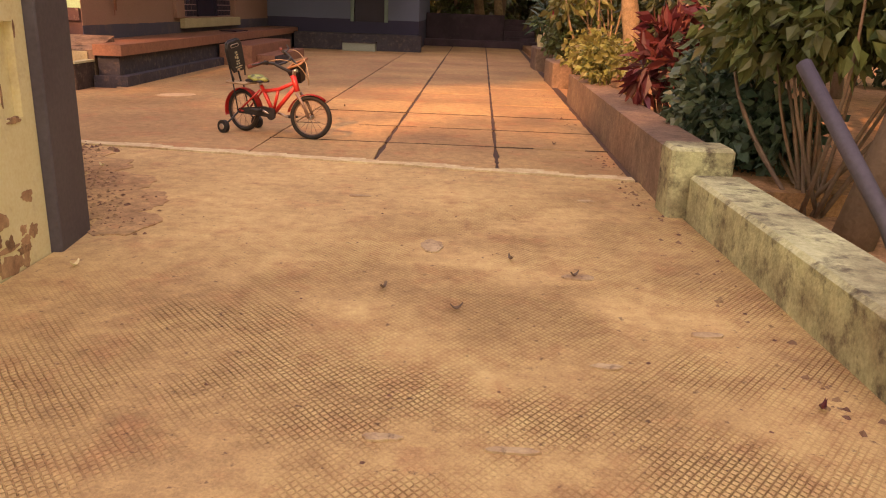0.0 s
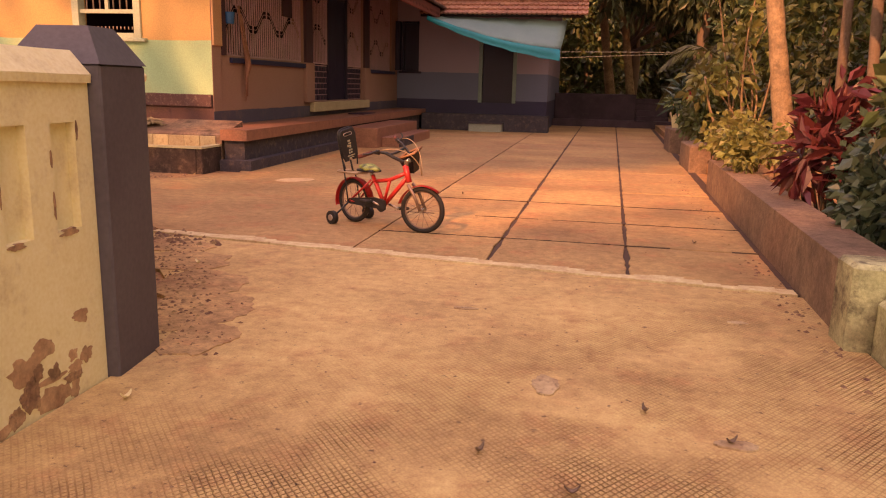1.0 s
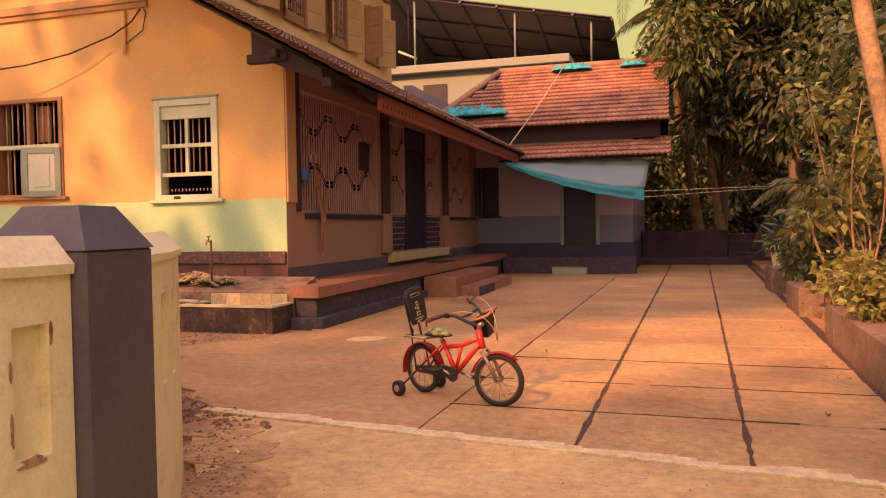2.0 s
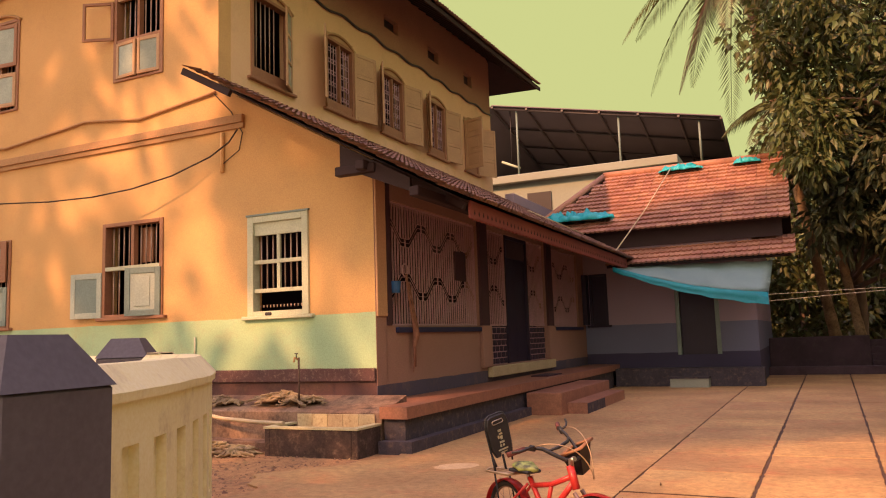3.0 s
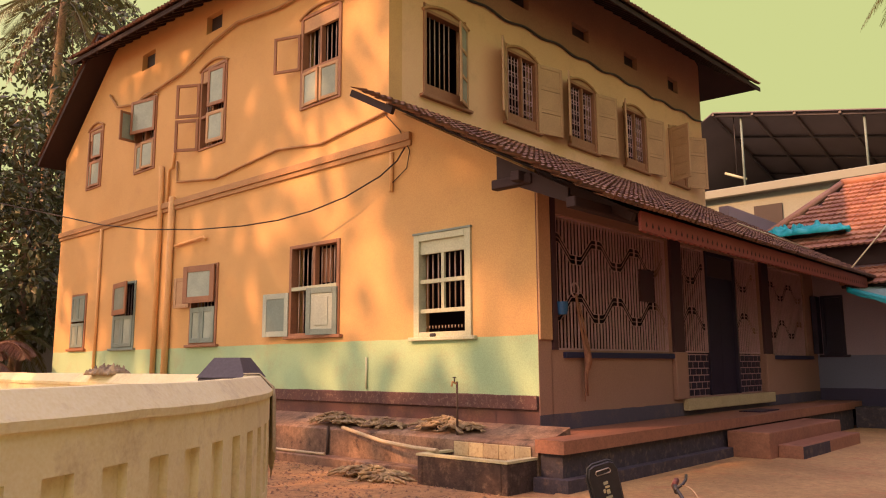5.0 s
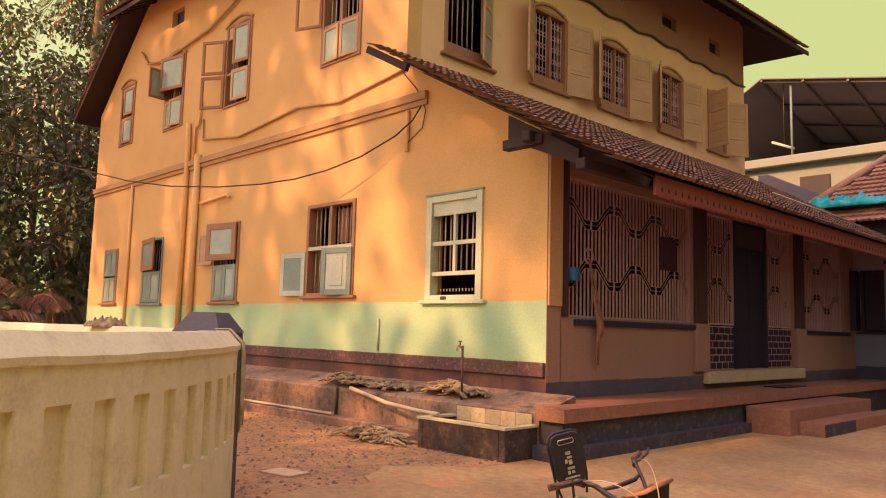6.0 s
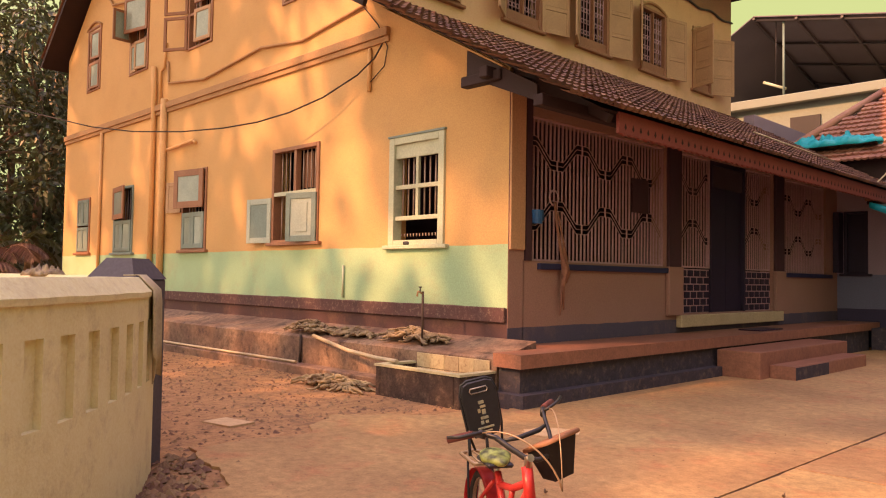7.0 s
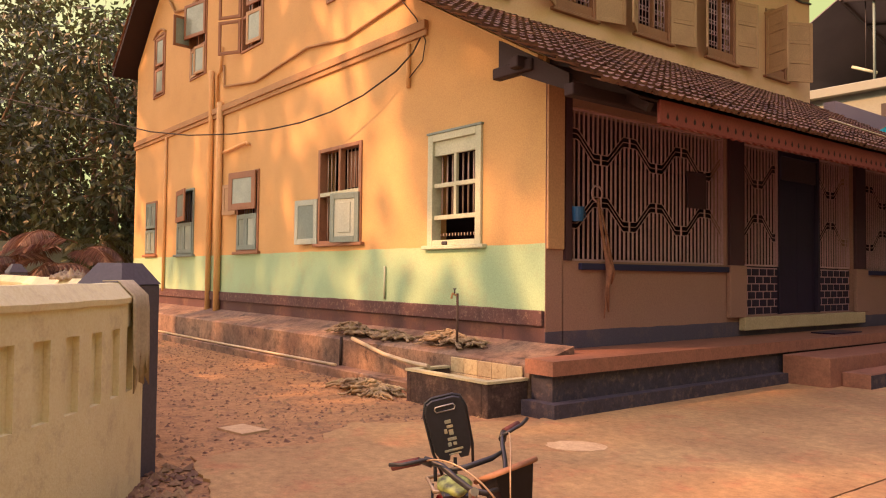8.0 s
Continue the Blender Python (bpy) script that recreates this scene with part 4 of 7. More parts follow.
def slot_wall(name, label, sample, length, first, pitch, group, flip=1):
    """A limewashed garden wall: solid foot, a band of recessed slots and a sloping coping. sample(s) gives outer point and outward normal."""
    w = thing(name, label, "wall", group=group)
    s = first
    slots = []
    while s + 0.13 < length - 0.05:
        slots.append((s, s + 0.13))
        s += pitch
    marks = sorted({0.0, length, *[c for a in slots for c in a]})
    full = []
    for a, b in zip(marks, marks[1:]):
        k = max(1, int((b - a) / 0.12))
        full += [(a + (b - a) * i / k, a + (b - a) * (i + 1) / k) for i in range(k)]

    def block(bm, a, b, d0, d1, z0, z1):
        vs = []
        for q in (a, b):
            p, nn = sample(q)
            for d in (d0, d1):
                for z in (z0, z1):
                    vs.append(bm.verts.new((p[0] + nn[0] * d, p[1] + nn[1] * d, z)))
        for f in ((0, 1, 3, 2), (4, 6, 7, 5), (0, 4, 5, 1), (2, 3, 7, 6), (0, 2, 6, 4), (1, 5, 7, 3)):
            bm.faces.new([vs[i] for i in f])
    bm = bmesh.new()
    for a, b in full:
        block(bm, a, b, -0.2, 0.0, -0.05, 0.62)
        mid = (a + b) / 2
        if any(x <= mid <= y for x, y in slots):
            block(bm, a, b, -0.2, -0.035, 0.62, 1.0)
        else:
            block(bm, a, b, -0.2, 0.0, 0.62, 1.0)
        block(bm, a, b, -0.2, 0.0, 1.0, 1.16)
    bmesh.ops.remove_doubles(bm, verts=bm.verts[:], dist=0.0005)
    bmesh.ops.recalc_face_normals(bm, faces=bm.faces[:])
    part("masonry", bm, M_CREAM, w)
    bm = bmesh.new()
    rings = []
    for q in [length * i / 40 for i in range(41)]:
        p, nn = sample(q)
        rings.append([bm.verts.new((p[0] + nn[0] * d, p[1] + nn[1] * d, z + 0.006 * noise.noise((p[0] * 4, p[1] * 4, d)))) for d, z in ((0.015, 1.14), (0.018, 1.17), (-0.06, 1.255), (-0.14, 1.255), (-0.218, 1.17), (-0.215, 1.14))])
    for r0, r1 in zip(rings, rings[1:]):
        for i in range(6):
            bm.faces.new((r0[i], r0[(i + 1) % 6], r1[(i + 1) % 6], r1[i]))
    bm.faces.new(rings[0])
    bm.faces.new(rings[-1])
    bmesh.ops.recalc_face_normals(bm, faces=bm.faces[:])
    part("coping", bm, M_CREAM, w, "sloping weathered coping")
    return w


def gate_post(x, y, turn, h, label, half=0.14):
    p = thing("gate_post", label, "post", pose(x, y, 0, 0, 0, turn), group="gate posts")
    bm = bmesh.new()
    box(bm, -half, half, -half, half, -0.05, h, bevel=0.008)
    part("shaft", bm, M_POST, p)
    bm = bmesh.new()
    lo = [bm.verts.new((sx * (half + 0.005), sy * (half + 0.005), h)) for sx, sy in ((-1, -1), (1, -1), (1, 1), (-1, 1))]
    hi = [bm.verts.new((sx * (half - 0.08), sy * (half - 0.085), h + 0.14)) for sx, sy in ((-1, -1), (1, -1), (1, 1), (-1, 1))]
    bm.faces.new(list(reversed(lo)))
    bm.faces.new(hi)
    for i in range(4):
        bm.faces.new((lo[i], lo[(i + 1) % 4], hi[(i + 1) % 4], hi[i]))
    part("cap", bm, M_POST, p, "chamfered blue grey cap")
    return p


slot_wall("garden_wall", "cream limewashed garden wall with recessed slots beside the drive", lambda s: ((-2.125, 3.80 - s), (1.0, 0.0)), 7.0, 0.09, 0.25, "garden walls")
gate_post(-2.275, 3.97, 6, 1.205, "blue grey painted gate post with a chamfered cap", 0.18)
CX, CY, CR, CT0, CT1 = arc3((-2.20, 4.11), (-3.19, 5.75), (-4.66, 6.90), 40)
slot_wall("garden_wall", "curved cream limewashed garden wall with recessed slots", lambda s: ((CX + CR * math.cos(CT0 + (CT1 - CT0) * s / (CR * abs(CT1 - CT0))), CY + CR * math.sin(CT0 + (CT1 - CT0) * s / (CR * abs(CT1 - CT0)))), (math.cos(CT0 + (CT1 - CT0) * s / (CR * abs(CT1 - CT0))), math.sin(CT0 + (CT1 - CT0) * s / (CR * abs(CT1 - CT0))))), CR * abs(CT1 - CT0), 0.28, 0.26, "garden walls")
gate_post(-4.96, 6.83, 32, 1.24, "blue grey gate post at the end of the curved wall", 0.178)
slot_wall("garden_wall", "straight cream garden wall running off beside the yard", lambda s: ((-5.0 - s, 7.06 + 0.06 * s), (0.06, 0.998)), 9.0, 0.2, 0.23, "garden walls")
gate_post(-14.1, 7.7, 5, 1.3, "blue grey gate post at the far end of the wall")

# flaked and stained places low on the near wall
M_FLAKE = mat("flaked_limewash", (0.42, 0.27, 0.15), (0.20, 0.11, 0.07), stain=9, grain=60, bump=0.8, amount=1.0, dirt=(0.10, 0.06, 0.045), dirt_amount=0.7, mottle=0.6)
for k, (py, pz, ry, rz) in enumerate(((3.38, 0.09, 0.05, 0.05), (3.30, 0.04, 0.04, 0.03), (3.50, 0.13, 0.03, 0.03), (3.42, 0.16, 0.025, 0.03), (3.60, 0.08, 0.05, 0.02), (3.68, 0.14, 0.03, 0.03), (2.9, 0.1, 0.09, 0.05), (3.64, 0.612, 0.05, 0.012), (3.572, 0.72, 0.006, 0.04), (3.572, 0.88, 0.005, 0.03), (3.718, 0.97, 0.006, 0.03), (3.38, 0.61, 0.04, 0.010), (3.322, 0.80, 0.005, 0.05))):
    pts = []
    for i in range(30):
        a = 2 * math.pi * i / 30
        q = 1 + 0.5 * noise.noise((math.cos(a) * 1.5 + k * 3, math.sin(a) * 1.5, k)) + 0.3 * noise.noise((math.cos(a) * 5, math.sin(a) * 5, k))
        pts.append((py + ry * q * math.cos(a), pz + rz * q * math.sin(a)))
    setting("flaked_spot", prism(bmesh.new(), pts, "x", -2.135, -2.122), M_FLAKE, "dark flaked spot at the foot of the wall", "stain")

# rain-splashed soil dried in ragged blots on the lower wall
M_SPLASH = mat("dried_soil_splash", (0.50, 0.33, 0.19), (0.36, 0.21, 0.12), stain=9, grain=60, bump=0.4, amount=1.0, mottle=0.4)
spl = random.Random(21)
for k in range(26):
    py, pz = spl.uniform(2.5, 3.76), 0.02 + 0.34 * spl.random() ** 1.8
    ry, rz = spl.uniform(0.02, 0.085), spl.uniform(0.012, 0.045)
    pts = []
    for i in range(26):
        a = 2 * math.pi * i / 26
        q = 1 + 0.55 * noise.noise((math.cos(a) * 1.6 + k * 5, math.sin(a) * 1.6, k)) + 0.35 * noise.noise((math.cos(a) * 5, math.sin(a) * 5, k))
        pts.append((py + ry * q * math.cos(a), pz + rz * q * math.sin(a)))
    setting("soil_splash", prism(bmesh.new(), pts, "x", -2.135, -2.1235 + 0.0001 * (k % 9)), M_SPLASH, "dried red soil splashed on the wall foot", "stain")

# ---------------- planter kerbs on the other side ----------------
setting("kerb", boxes((1.02, 1.32, -6, 4.88, -0.05, 0.26), bevel=0.02), M_MOSS, "mossy pale green painted low kerb wall", "kerb")
setting("kerb_block", boxes((0.91, 1.27, 4.88, 5.14, -0.05, 0.41), bevel=0.02), M_MOSS, "mossy square kerb block", "kerb")
setting("planter_wall", prism(bmesh.new(), [(0.95, 5.14), (1.26, 5.14), (1.45, 10.9), (1.15, 10.9)], "z", -0.05, 0.36), M_PLANT, "stained planter wall along the courtyard", "planter")
setting("planter_blocks", boxes((1.18, 1.50, 12.9, 14.1, -0.05, 0.38), (1.25, 1.6, 16.4, 17.5, -0.05, 0.45), bevel=0.02), M_PLANT, "short dark cement planter blocks", "planter")
setting("planter_soil", prism(bmesh.new(), [(1.25, 5.14), (30, 5.0), (30, 26), (1.75, 26)], "z", -0.05, 0.12), M_SOIL, "red planter soil", "ground")


# ---------------- windows, shutters, grilles ----------------
def spin(bm, x, y, degrees):
    """Swing everything in bm about the upright axis through (x, y)."""
    bmesh.ops.rotate(bm, cent=(x, y, 0), matrix=Matrix.Rotation(radians(degrees), 3, "Z"), verts=bm.verts[:])
    return bm


def leaf(parent, x0, x1, z0, z1, y, hinge, angle, frame_mat, panel_mat=None, name="casement", rails=1, edge=0.055, label=""):
    """A hinged leaf: stiles and rails with a pane or panel set in; angle swings it outwards from its hinge ("l" or "r")."""
    bm = boxes((x0, x0 + edge, y - 0.02, y + 0.015, z0, z1), (x1 - edge, x1, y - 0.02, y + 0.015, z0, z1), (x0 + edge, x1 - edge, y - 0.02, y + 0.015, z0, z0 + edge), (x0 + edge, x1 - edge, y - 0.02, y + 0.015, z1 - edge, z1), bevel=0.004)
    for k in range(1, rails):
        z = z0 + (z1 - z0) * k / rails
        box(bm, x0 + edge, x1 - edge, y - 0.018, y + 0.013, z - edge / 2, z + edge / 2)
    hx, sgn = (x0, -1) if hinge == "l" else (x1, 1)
    spin(bm, hx, y, sgn * angle)
    ob = part(name, bm, frame_mat, parent, label)
    if panel_mat:
        for k in range(rails):
            a, b = z0 + (z1 - z0) * k / rails, z0 + (z1 - z0) * (k + 1) / rails
            bm = boxes((x0 + edge, x1 - edge, y - 0.006, y + 0.006, a + edge * 0.6, b - edge * 0.6))
            if panel_mat is not M_GLASS:
                box(bm, x0 + edge * 1.9, x1 - edge * 1.9, y - 0.016, y - 0.006, a + edge * 1.6, b - edge * 1.6, bevel=0.004)
            spin(bm, hx, y, sgn * angle)
            part("pane" if panel_mat is M_GLASS else "panel", bm, panel_mat, ob)
    return ob


def outer_frame(parent, w, h, material, t=0.07, proud=0.025, sill=True):
    part("window_frame", boxes((-0.01, t, -proud, 0.12, 0, h), (w - t, w + 0.01, -proud, 0.12, 0, h), (t, w - t, -proud, 0.12, h - t, h), (t, w - t, -proud, 0.12, 0, t * 0.7), bevel=0.005), material, parent)
    if sill:
        part("window_sill", boxes((-0.09, w + 0.09, -0.07, 0.02, -0.05, 0.0), bevel=0.008), material, parent)


def bars(parent, x0, x1, z0, z1, n, material=None, y=0.09, r=0.012, name="bar"):
    for i in range(n):
        x = x0 + (x1 - x0) * (i + 0.5) / n
        part(name, tubes(([(x, y, z0), (x, y, z1)], r), sides=6), material or M_BAR, parent)


def arch(parent, w, h, rise, material):
    pts = [(-0.04, -0.025, h - 0.02)] + [(w * i / 14, -0.025, h + rise * math.sin(math.pi * i / 14) ** 0.8) for i in range(15)] + [(w + 0.04, -0.025, h - 0.02)]
    part("arch_moulding", tube(bmesh.new(), pts, 0.028, 6), material, parent)


# cream sash window beside the corner
x0, x1, z0, z1 = SIDE_WINDOWS[0]
w, h = x1 - x0, z1 - z0
win = thing("window", "cream painted sash window with upright bars behind", "window", pose(x0, YS, z0))
outer_frame(win, w, h, M_FRAME_W, t=0.095, proud=0.035)
part("hood_strip", boxes((-0.025, w + 0.025, -0.045, 0.0, h + 0.002, h + 0.028)), M_FRAME_B, win)
part("transom_panel", boxes((0.095, w - 0.095, 0.0, 0.04, h - 0.28, h - 0.095), bevel=0.004), M_FRAME_W, win)
part("mullion", boxes((w / 2 - 0.025, w / 2 + 0.025, 0.0, 0.04, 0.33, h - 0.28)), M_FRAME_W, win)
for z in (0.33, 0.74):
    part("rail", boxes((0.095, w - 0.095, -0.003, 0.043, z, z + 0.055), bevel=0.003), M_FRAME_W, win)
bars(win, 0.1, w - 0.1, 0.36, h - 0.28, 8)
bars(win, 0.1, w - 0.1, 0.12, 0.16, 14, r=0.008)
part("cloth_bundle", boxes((0.3, 0.42, -0.05, 0.02, 0.0, 0.05), bevel=0.015), M_DARK, win)

# barred window with blue lower leaves swung open
x0, x1, z0, z1 = SIDE_WINDOWS[1]
w, h = x1 - x0, z1 - z0
win = thing("window", "barred window with red upper leaf and blue lower shutters open", "window", pose(x0, YS, z0))
outer_frame(win, w, h, M_FRAME_R, t=0.06)
part("mid_rail", boxes((0.06, w - 0.06, -0.02, 0.08, 0.74, 0.80)), M_FRAME_W, win, "cream middle rail")
part("mullion", boxes((w / 2 - 0.03, w / 2 + 0.03, -0.01, 0.08, 0.80, h - 0.06)), M_FRAME_R, win)
bars(win, 0.07, w / 2, 0.80, h - 0.06, 5)
bars(win, w / 2 + 0.03, w - 0.07, 0.80, h - 0.06, 5)
bars(win, 0.07, w - 0.07, 0.05, 0.74, 9)
part("inner_leaf", boxes((w / 2 + 0.05, w / 2 + 0.3, 0.12, 0.15, 0.85, h - 0.1)), M_FRAME_R, win, "red inner leaf ajar")
leaf(win, 0.0, 0.60, 0.0, 0.72, -0.03, "l", 172, M_PANEL, M_FRAME_B, name="shutter", edge=0.09)
leaf(win, w - 0.62, w - 0.02, 0.0, 0.74, -0.03, "r", 14, M_FRAME_B, M_PANEL, name="shutter", edge=0.09)

# casement pairs further along
x0, x1, z0, z1 = SIDE_WINDOWS[2]
w, h = x1 - x0, z1 - z0
win = thing("window", "window with a red upper casement and blue lower pair", "window", pose(x0, YS, z0))
outer_frame(win, w, h, M_FRAME_R, t=0.05)
leaf(win, 0.03, w - 0.05, 0.78, h - 0.02, -0.05, "r", 10, M_FRAME_R, M_GLASS, edge=0.12)
leaf(win, -0.02, 0.42, 0.72, h - 0.2, -0.03, "l", 168, M_SHUT, M_SHUT, edge=0.07)
leaf(win, 0.05, w / 2, 0.03, 0.70, -0.02, "l", 3, M_FRAME_B, M_GLASS, edge=0.09)
leaf(win, w / 2, w - 0.05, 0.03, 0.70, -0.02, "r", 3, M_FRAME_B, M_GLASS, edge=0.09)
bars(win, 0.06, w - 0.06, 0.05, h - 0.06, 7)
x0, x1, z0, z1 = SIDE_WINDOWS[3]
w, h = x1 - x0, z1 - z0
win = thing("window", "window with a red casement ajar over blue leaves", "window", pose(x0, YS, z0))
outer_frame(win, w, h, M_FRAME_B, t=0.05)
leaf(win, 0.02, w - 0.02, 0.72, h - 0.02, -0.05, "l", 9, M_FRAME_R, M_GLASS, edge=0.11)
leaf(win, 0.05, w / 2, 0.03, 0.70, -0.02, "l", 3, M_FRAME_B, M_GLASS, edge=0.08)
leaf(win, w / 2, w - 0.05, 0.03, 0.70, -0.02, "r", 3, M_FRAME_B, M_GLASS, edge=0.08)
bars(win, 0.06, w - 0.06, 0.05, h - 0.06, 7)
x0, x1, z0, z1 = SIDE_WINDOWS[4]
w, h = x1 - x0, z1 - z0
win = thing("window", "narrow blue window with four glazed leaves", "window", pose(x0, YS, z0))
outer_frame(win, w, h, M_FRAME_R, t=0.05)
for a, b in ((0.03, 0.60), (0.64, h - 0.05)):
    leaf(win, 0.05, w / 2, a, b, -0.02, "l", 2, M_FRAME_B, M_GLASS, edge=0.07)
    leaf(win, w / 2, w - 0.05, a, b, -0.02, "r", 2, M_FRAME_B, M_GLASS, edge=0.07)

# arched upper windows on the side
UP = ["arched upper window with bars and one leaf swung wide", "arched upper window with two leaves swung wide", "arched upper window with a leaf ajar", "arched upper window with glazed leaves closed"]
for k, ((x0, x1, z0, z1), lab) in enumerate(zip(UP_WINDOWS, UP)):
    w, h = x1 - x0, z1 - z0
    win = thing("window", lab, "window", pose(x0, YS, z0), group="arched side windows")
    outer_frame(win, w, h, M_FRAME_R, t=0.06, sill=False)
    part("head_panel", boxes((0.06, w - 0.06, -0.005, 0.05, h - 0.30, h - 0.06)), M_SHUT, win, "plain ochre head panel")
    arch(win, w, h - 0.02, 0.12, M_BAND)
    part("mullion", boxes((w / 2 - 0.025, w / 2 + 0.025, -0.01, 0.08, 0.05, h - 0.30)), M_FRAME_R, win)
    part("mid_rail", boxes((0.06, w - 0.06, -0.012, 0.082, 0.66, 0.71)), M_FRAME_R, win)
    bars(win, 0.07, w - 0.07, 0.06, h - 0.30, 8)
    if k == 0:
        leaf(win, 0.0, w / 2, 0.72, h - 0.30, -0.03, "l", 158, M_FRAME_R, None, edge=0.05)
        leaf(win, 0.06, w / 2 - 0.02, 0.05, 0.65, -0.01, "l", 4, M_SHUT, M_GLASS)
        leaf(win, w / 2 + 0.02, w - 0.06, 0.05, 0.65, -0.01, "r", 4, M_SHUT, M_GLASS)
    elif k == 1:
        leaf(win, 0.0, w / 2 + 0.05, 0.72, h - 0.28, -0.03, "l", 150, M_FRAME_R, None, edge=0.06)
        leaf(win, 0.0, w / 2 + 0.05, 0.02, 0.68, -0.03, "l", 150, M_FRAME_R, None, edge=0.06)
        leaf(win, w / 2 - 0.1, w - 0.04, 0.82, h - 0.1, -0.02, "r", 6, M_FRAME_R, M_GLASS, edge=0.07)
        leaf(win, w / 2 - 0.1, w - 0.04, 0.08, 0.70, -0.02, "r", 6, M_SHUT, M_GLASS, edge=0.07)
    elif k == 2:
        leaf(win, 0.05, w / 2, 0.72, h - 0.28, -0.02, "l", 84, M_FRAME_R, M_GLASS)
        leaf(win, 0.1, w - 0.03, 0.86, h - 0.06, -0.03, "r", 12, M_FRAME_R, M_GLASS, edge=0.07)
        leaf(win, 0.06, w / 2 - 0.02, 0.05, 0.65, -0.01, "l", 3, M_SHUT, M_GLASS)
        leaf(win, w / 2 - 0.02, w - 0.06, 0.05, 0.65, -0.02, "r", 10, M_SHUT, M_GLASS)
    else:
        leaf(win, w / 2 - 0.1, w - 0.05, 0.75, h - 0.14, -0.02, "r", 5, M_FRAME_R, M_GLASS)
        leaf(win, w / 2 - 0.1, w - 0.05, 0.05, 0.66, -0.02, "r", 5, M_FRAME_R, M_GLASS)
        leaf(win, 0.06, w / 2 - 0.1, 0.05, 0.65, -0.01, "l", 3, M_FRAME_R, M_GLASS)
for x0, x1, z0, z1 in VENTS:
    v = thing("wall_vent", "small dark square vent under the eaves", "vent", pose(x0, YS, z0), group="side vents")
    part("mesh_screen", boxes((0, x1 - x0, 0.12, 0.14, 0, z1 - z0)), M_DARK, v)
for y0, y1, z0, z1 in FV:
    v = thing("wall_vent", "small dark square vent in the brown frieze", "vent", pose(XU, y0, z0, 0, 0, 90), group="front vents")
    part("mesh_screen", boxes((0, y1 - y0, 0.12, 0.14, 0, z1 - z0)), M_DARK, v)


def ornate(parent, x0, x1, z0, z1):
    """A pale wrought grille of uprights with rings between."""
    n = 4
    for i in range(n + 1):
        x = x0 + (x1 - x0) * i / n
        part("grille_bar", tubes(([(x, 0.06, z0), (x, 0.06, z1)], 0.011), sides=5), M_GRILL, parent)
    for i in range(n):
        xc, rr = x0 + (x1 - x0) * (i + 0.5) / n, (x1 - x0) / n * 0.42
        for j in range(5):
            zc = z0 + (z1 - z0) * (j + 0.5) / 5
            bm = tube(bmesh.new(), [(xc + rr * math.cos(a * math.pi / 4), 0.06, zc + rr * math.sin(a * math.pi / 4)) for a in range(8)], 0.009, 4, closed=True)
            part("grille_ring", bm, M_GRILL, parent)


for k, (y0, y1, z0, z1) in enumerate(FU):
    w, h = y1 - y0, z1 - z0
    lab = "arched upper window with bars and a glazed leaf ajar" if k == 0 else "arched upper window with an ornate grille and open ochre shutters"
    win = thing("window", lab, "window", pose(XU, y0, z0, 0, 0, 90), group="arched front windows")
    outer_frame(win, w, h - 0.1, M_FRAME_R, t=0.06)
    arch(win, w, h - 0.12, 0.14, M_BAND)
    part("head_panel", boxes((0.06, w - 0.06, -0.005, 0.05, h - 0.10, h - 0.001)), M_SHUT, win, "plain ochre head panel")
    if k == 0:
        bars(win, 0.07, w - 0.3, 0.2, h - 0.16, 6)
        part("bottom_board", boxes((0.06, w - 0.06, 0.0, 0.05, 0.05, 0.2)), M_FRAME_R, win)
        leaf(win, w - 0.42, w - 0.02, 0.02, h - 0.16, -0.03, "r", 24, M_SHUT, M_GLASS, rails=3)
    else:
        part("bottom_board", boxes((0.06, w - 0.06, 0.0, 0.05, 0.05, 0.2)), M_FRAME_R, win)
        part("mullion", boxes((w / 2 - 0.02, w / 2 + 0.02, -0.01, 0.08, 0.2, h - 0.16)), M_FRAME_R, win)
        ornate(win, 0.08, w / 2 - 0.03, 0.22, h - 0.18)
        ornate(win, w / 2 + 0.03, w - 0.08, 0.22, h - 0.18)
        leaf(win, w - 0.62, w, 0.0, h - 0.14, -0.03, "r", 166 if k < 4 else 150, M_SHUT, M_SHUT, name="shutter", rails=3, edge=0.07)
        leaf(win, 0.0, 0.60, 0.0, h - 0.14, -0.03, "l", 148 if k < 4 else 108, M_SHUT, M_SHUT, name="shutter", rails=3, edge=0.07)


# verandah grilles with two stepped wave bands
def wave(x, period=1.06, shift=0.0):
    u = ((x + shift) / period) % 1.0
    if u < 0.24:
        return 0.0
    if u < 0.5:
        return (u - 0.24) / 0.26
    if u < 0.74:
        return 1.0
    return 1 - (u - 0.74) / 0.26


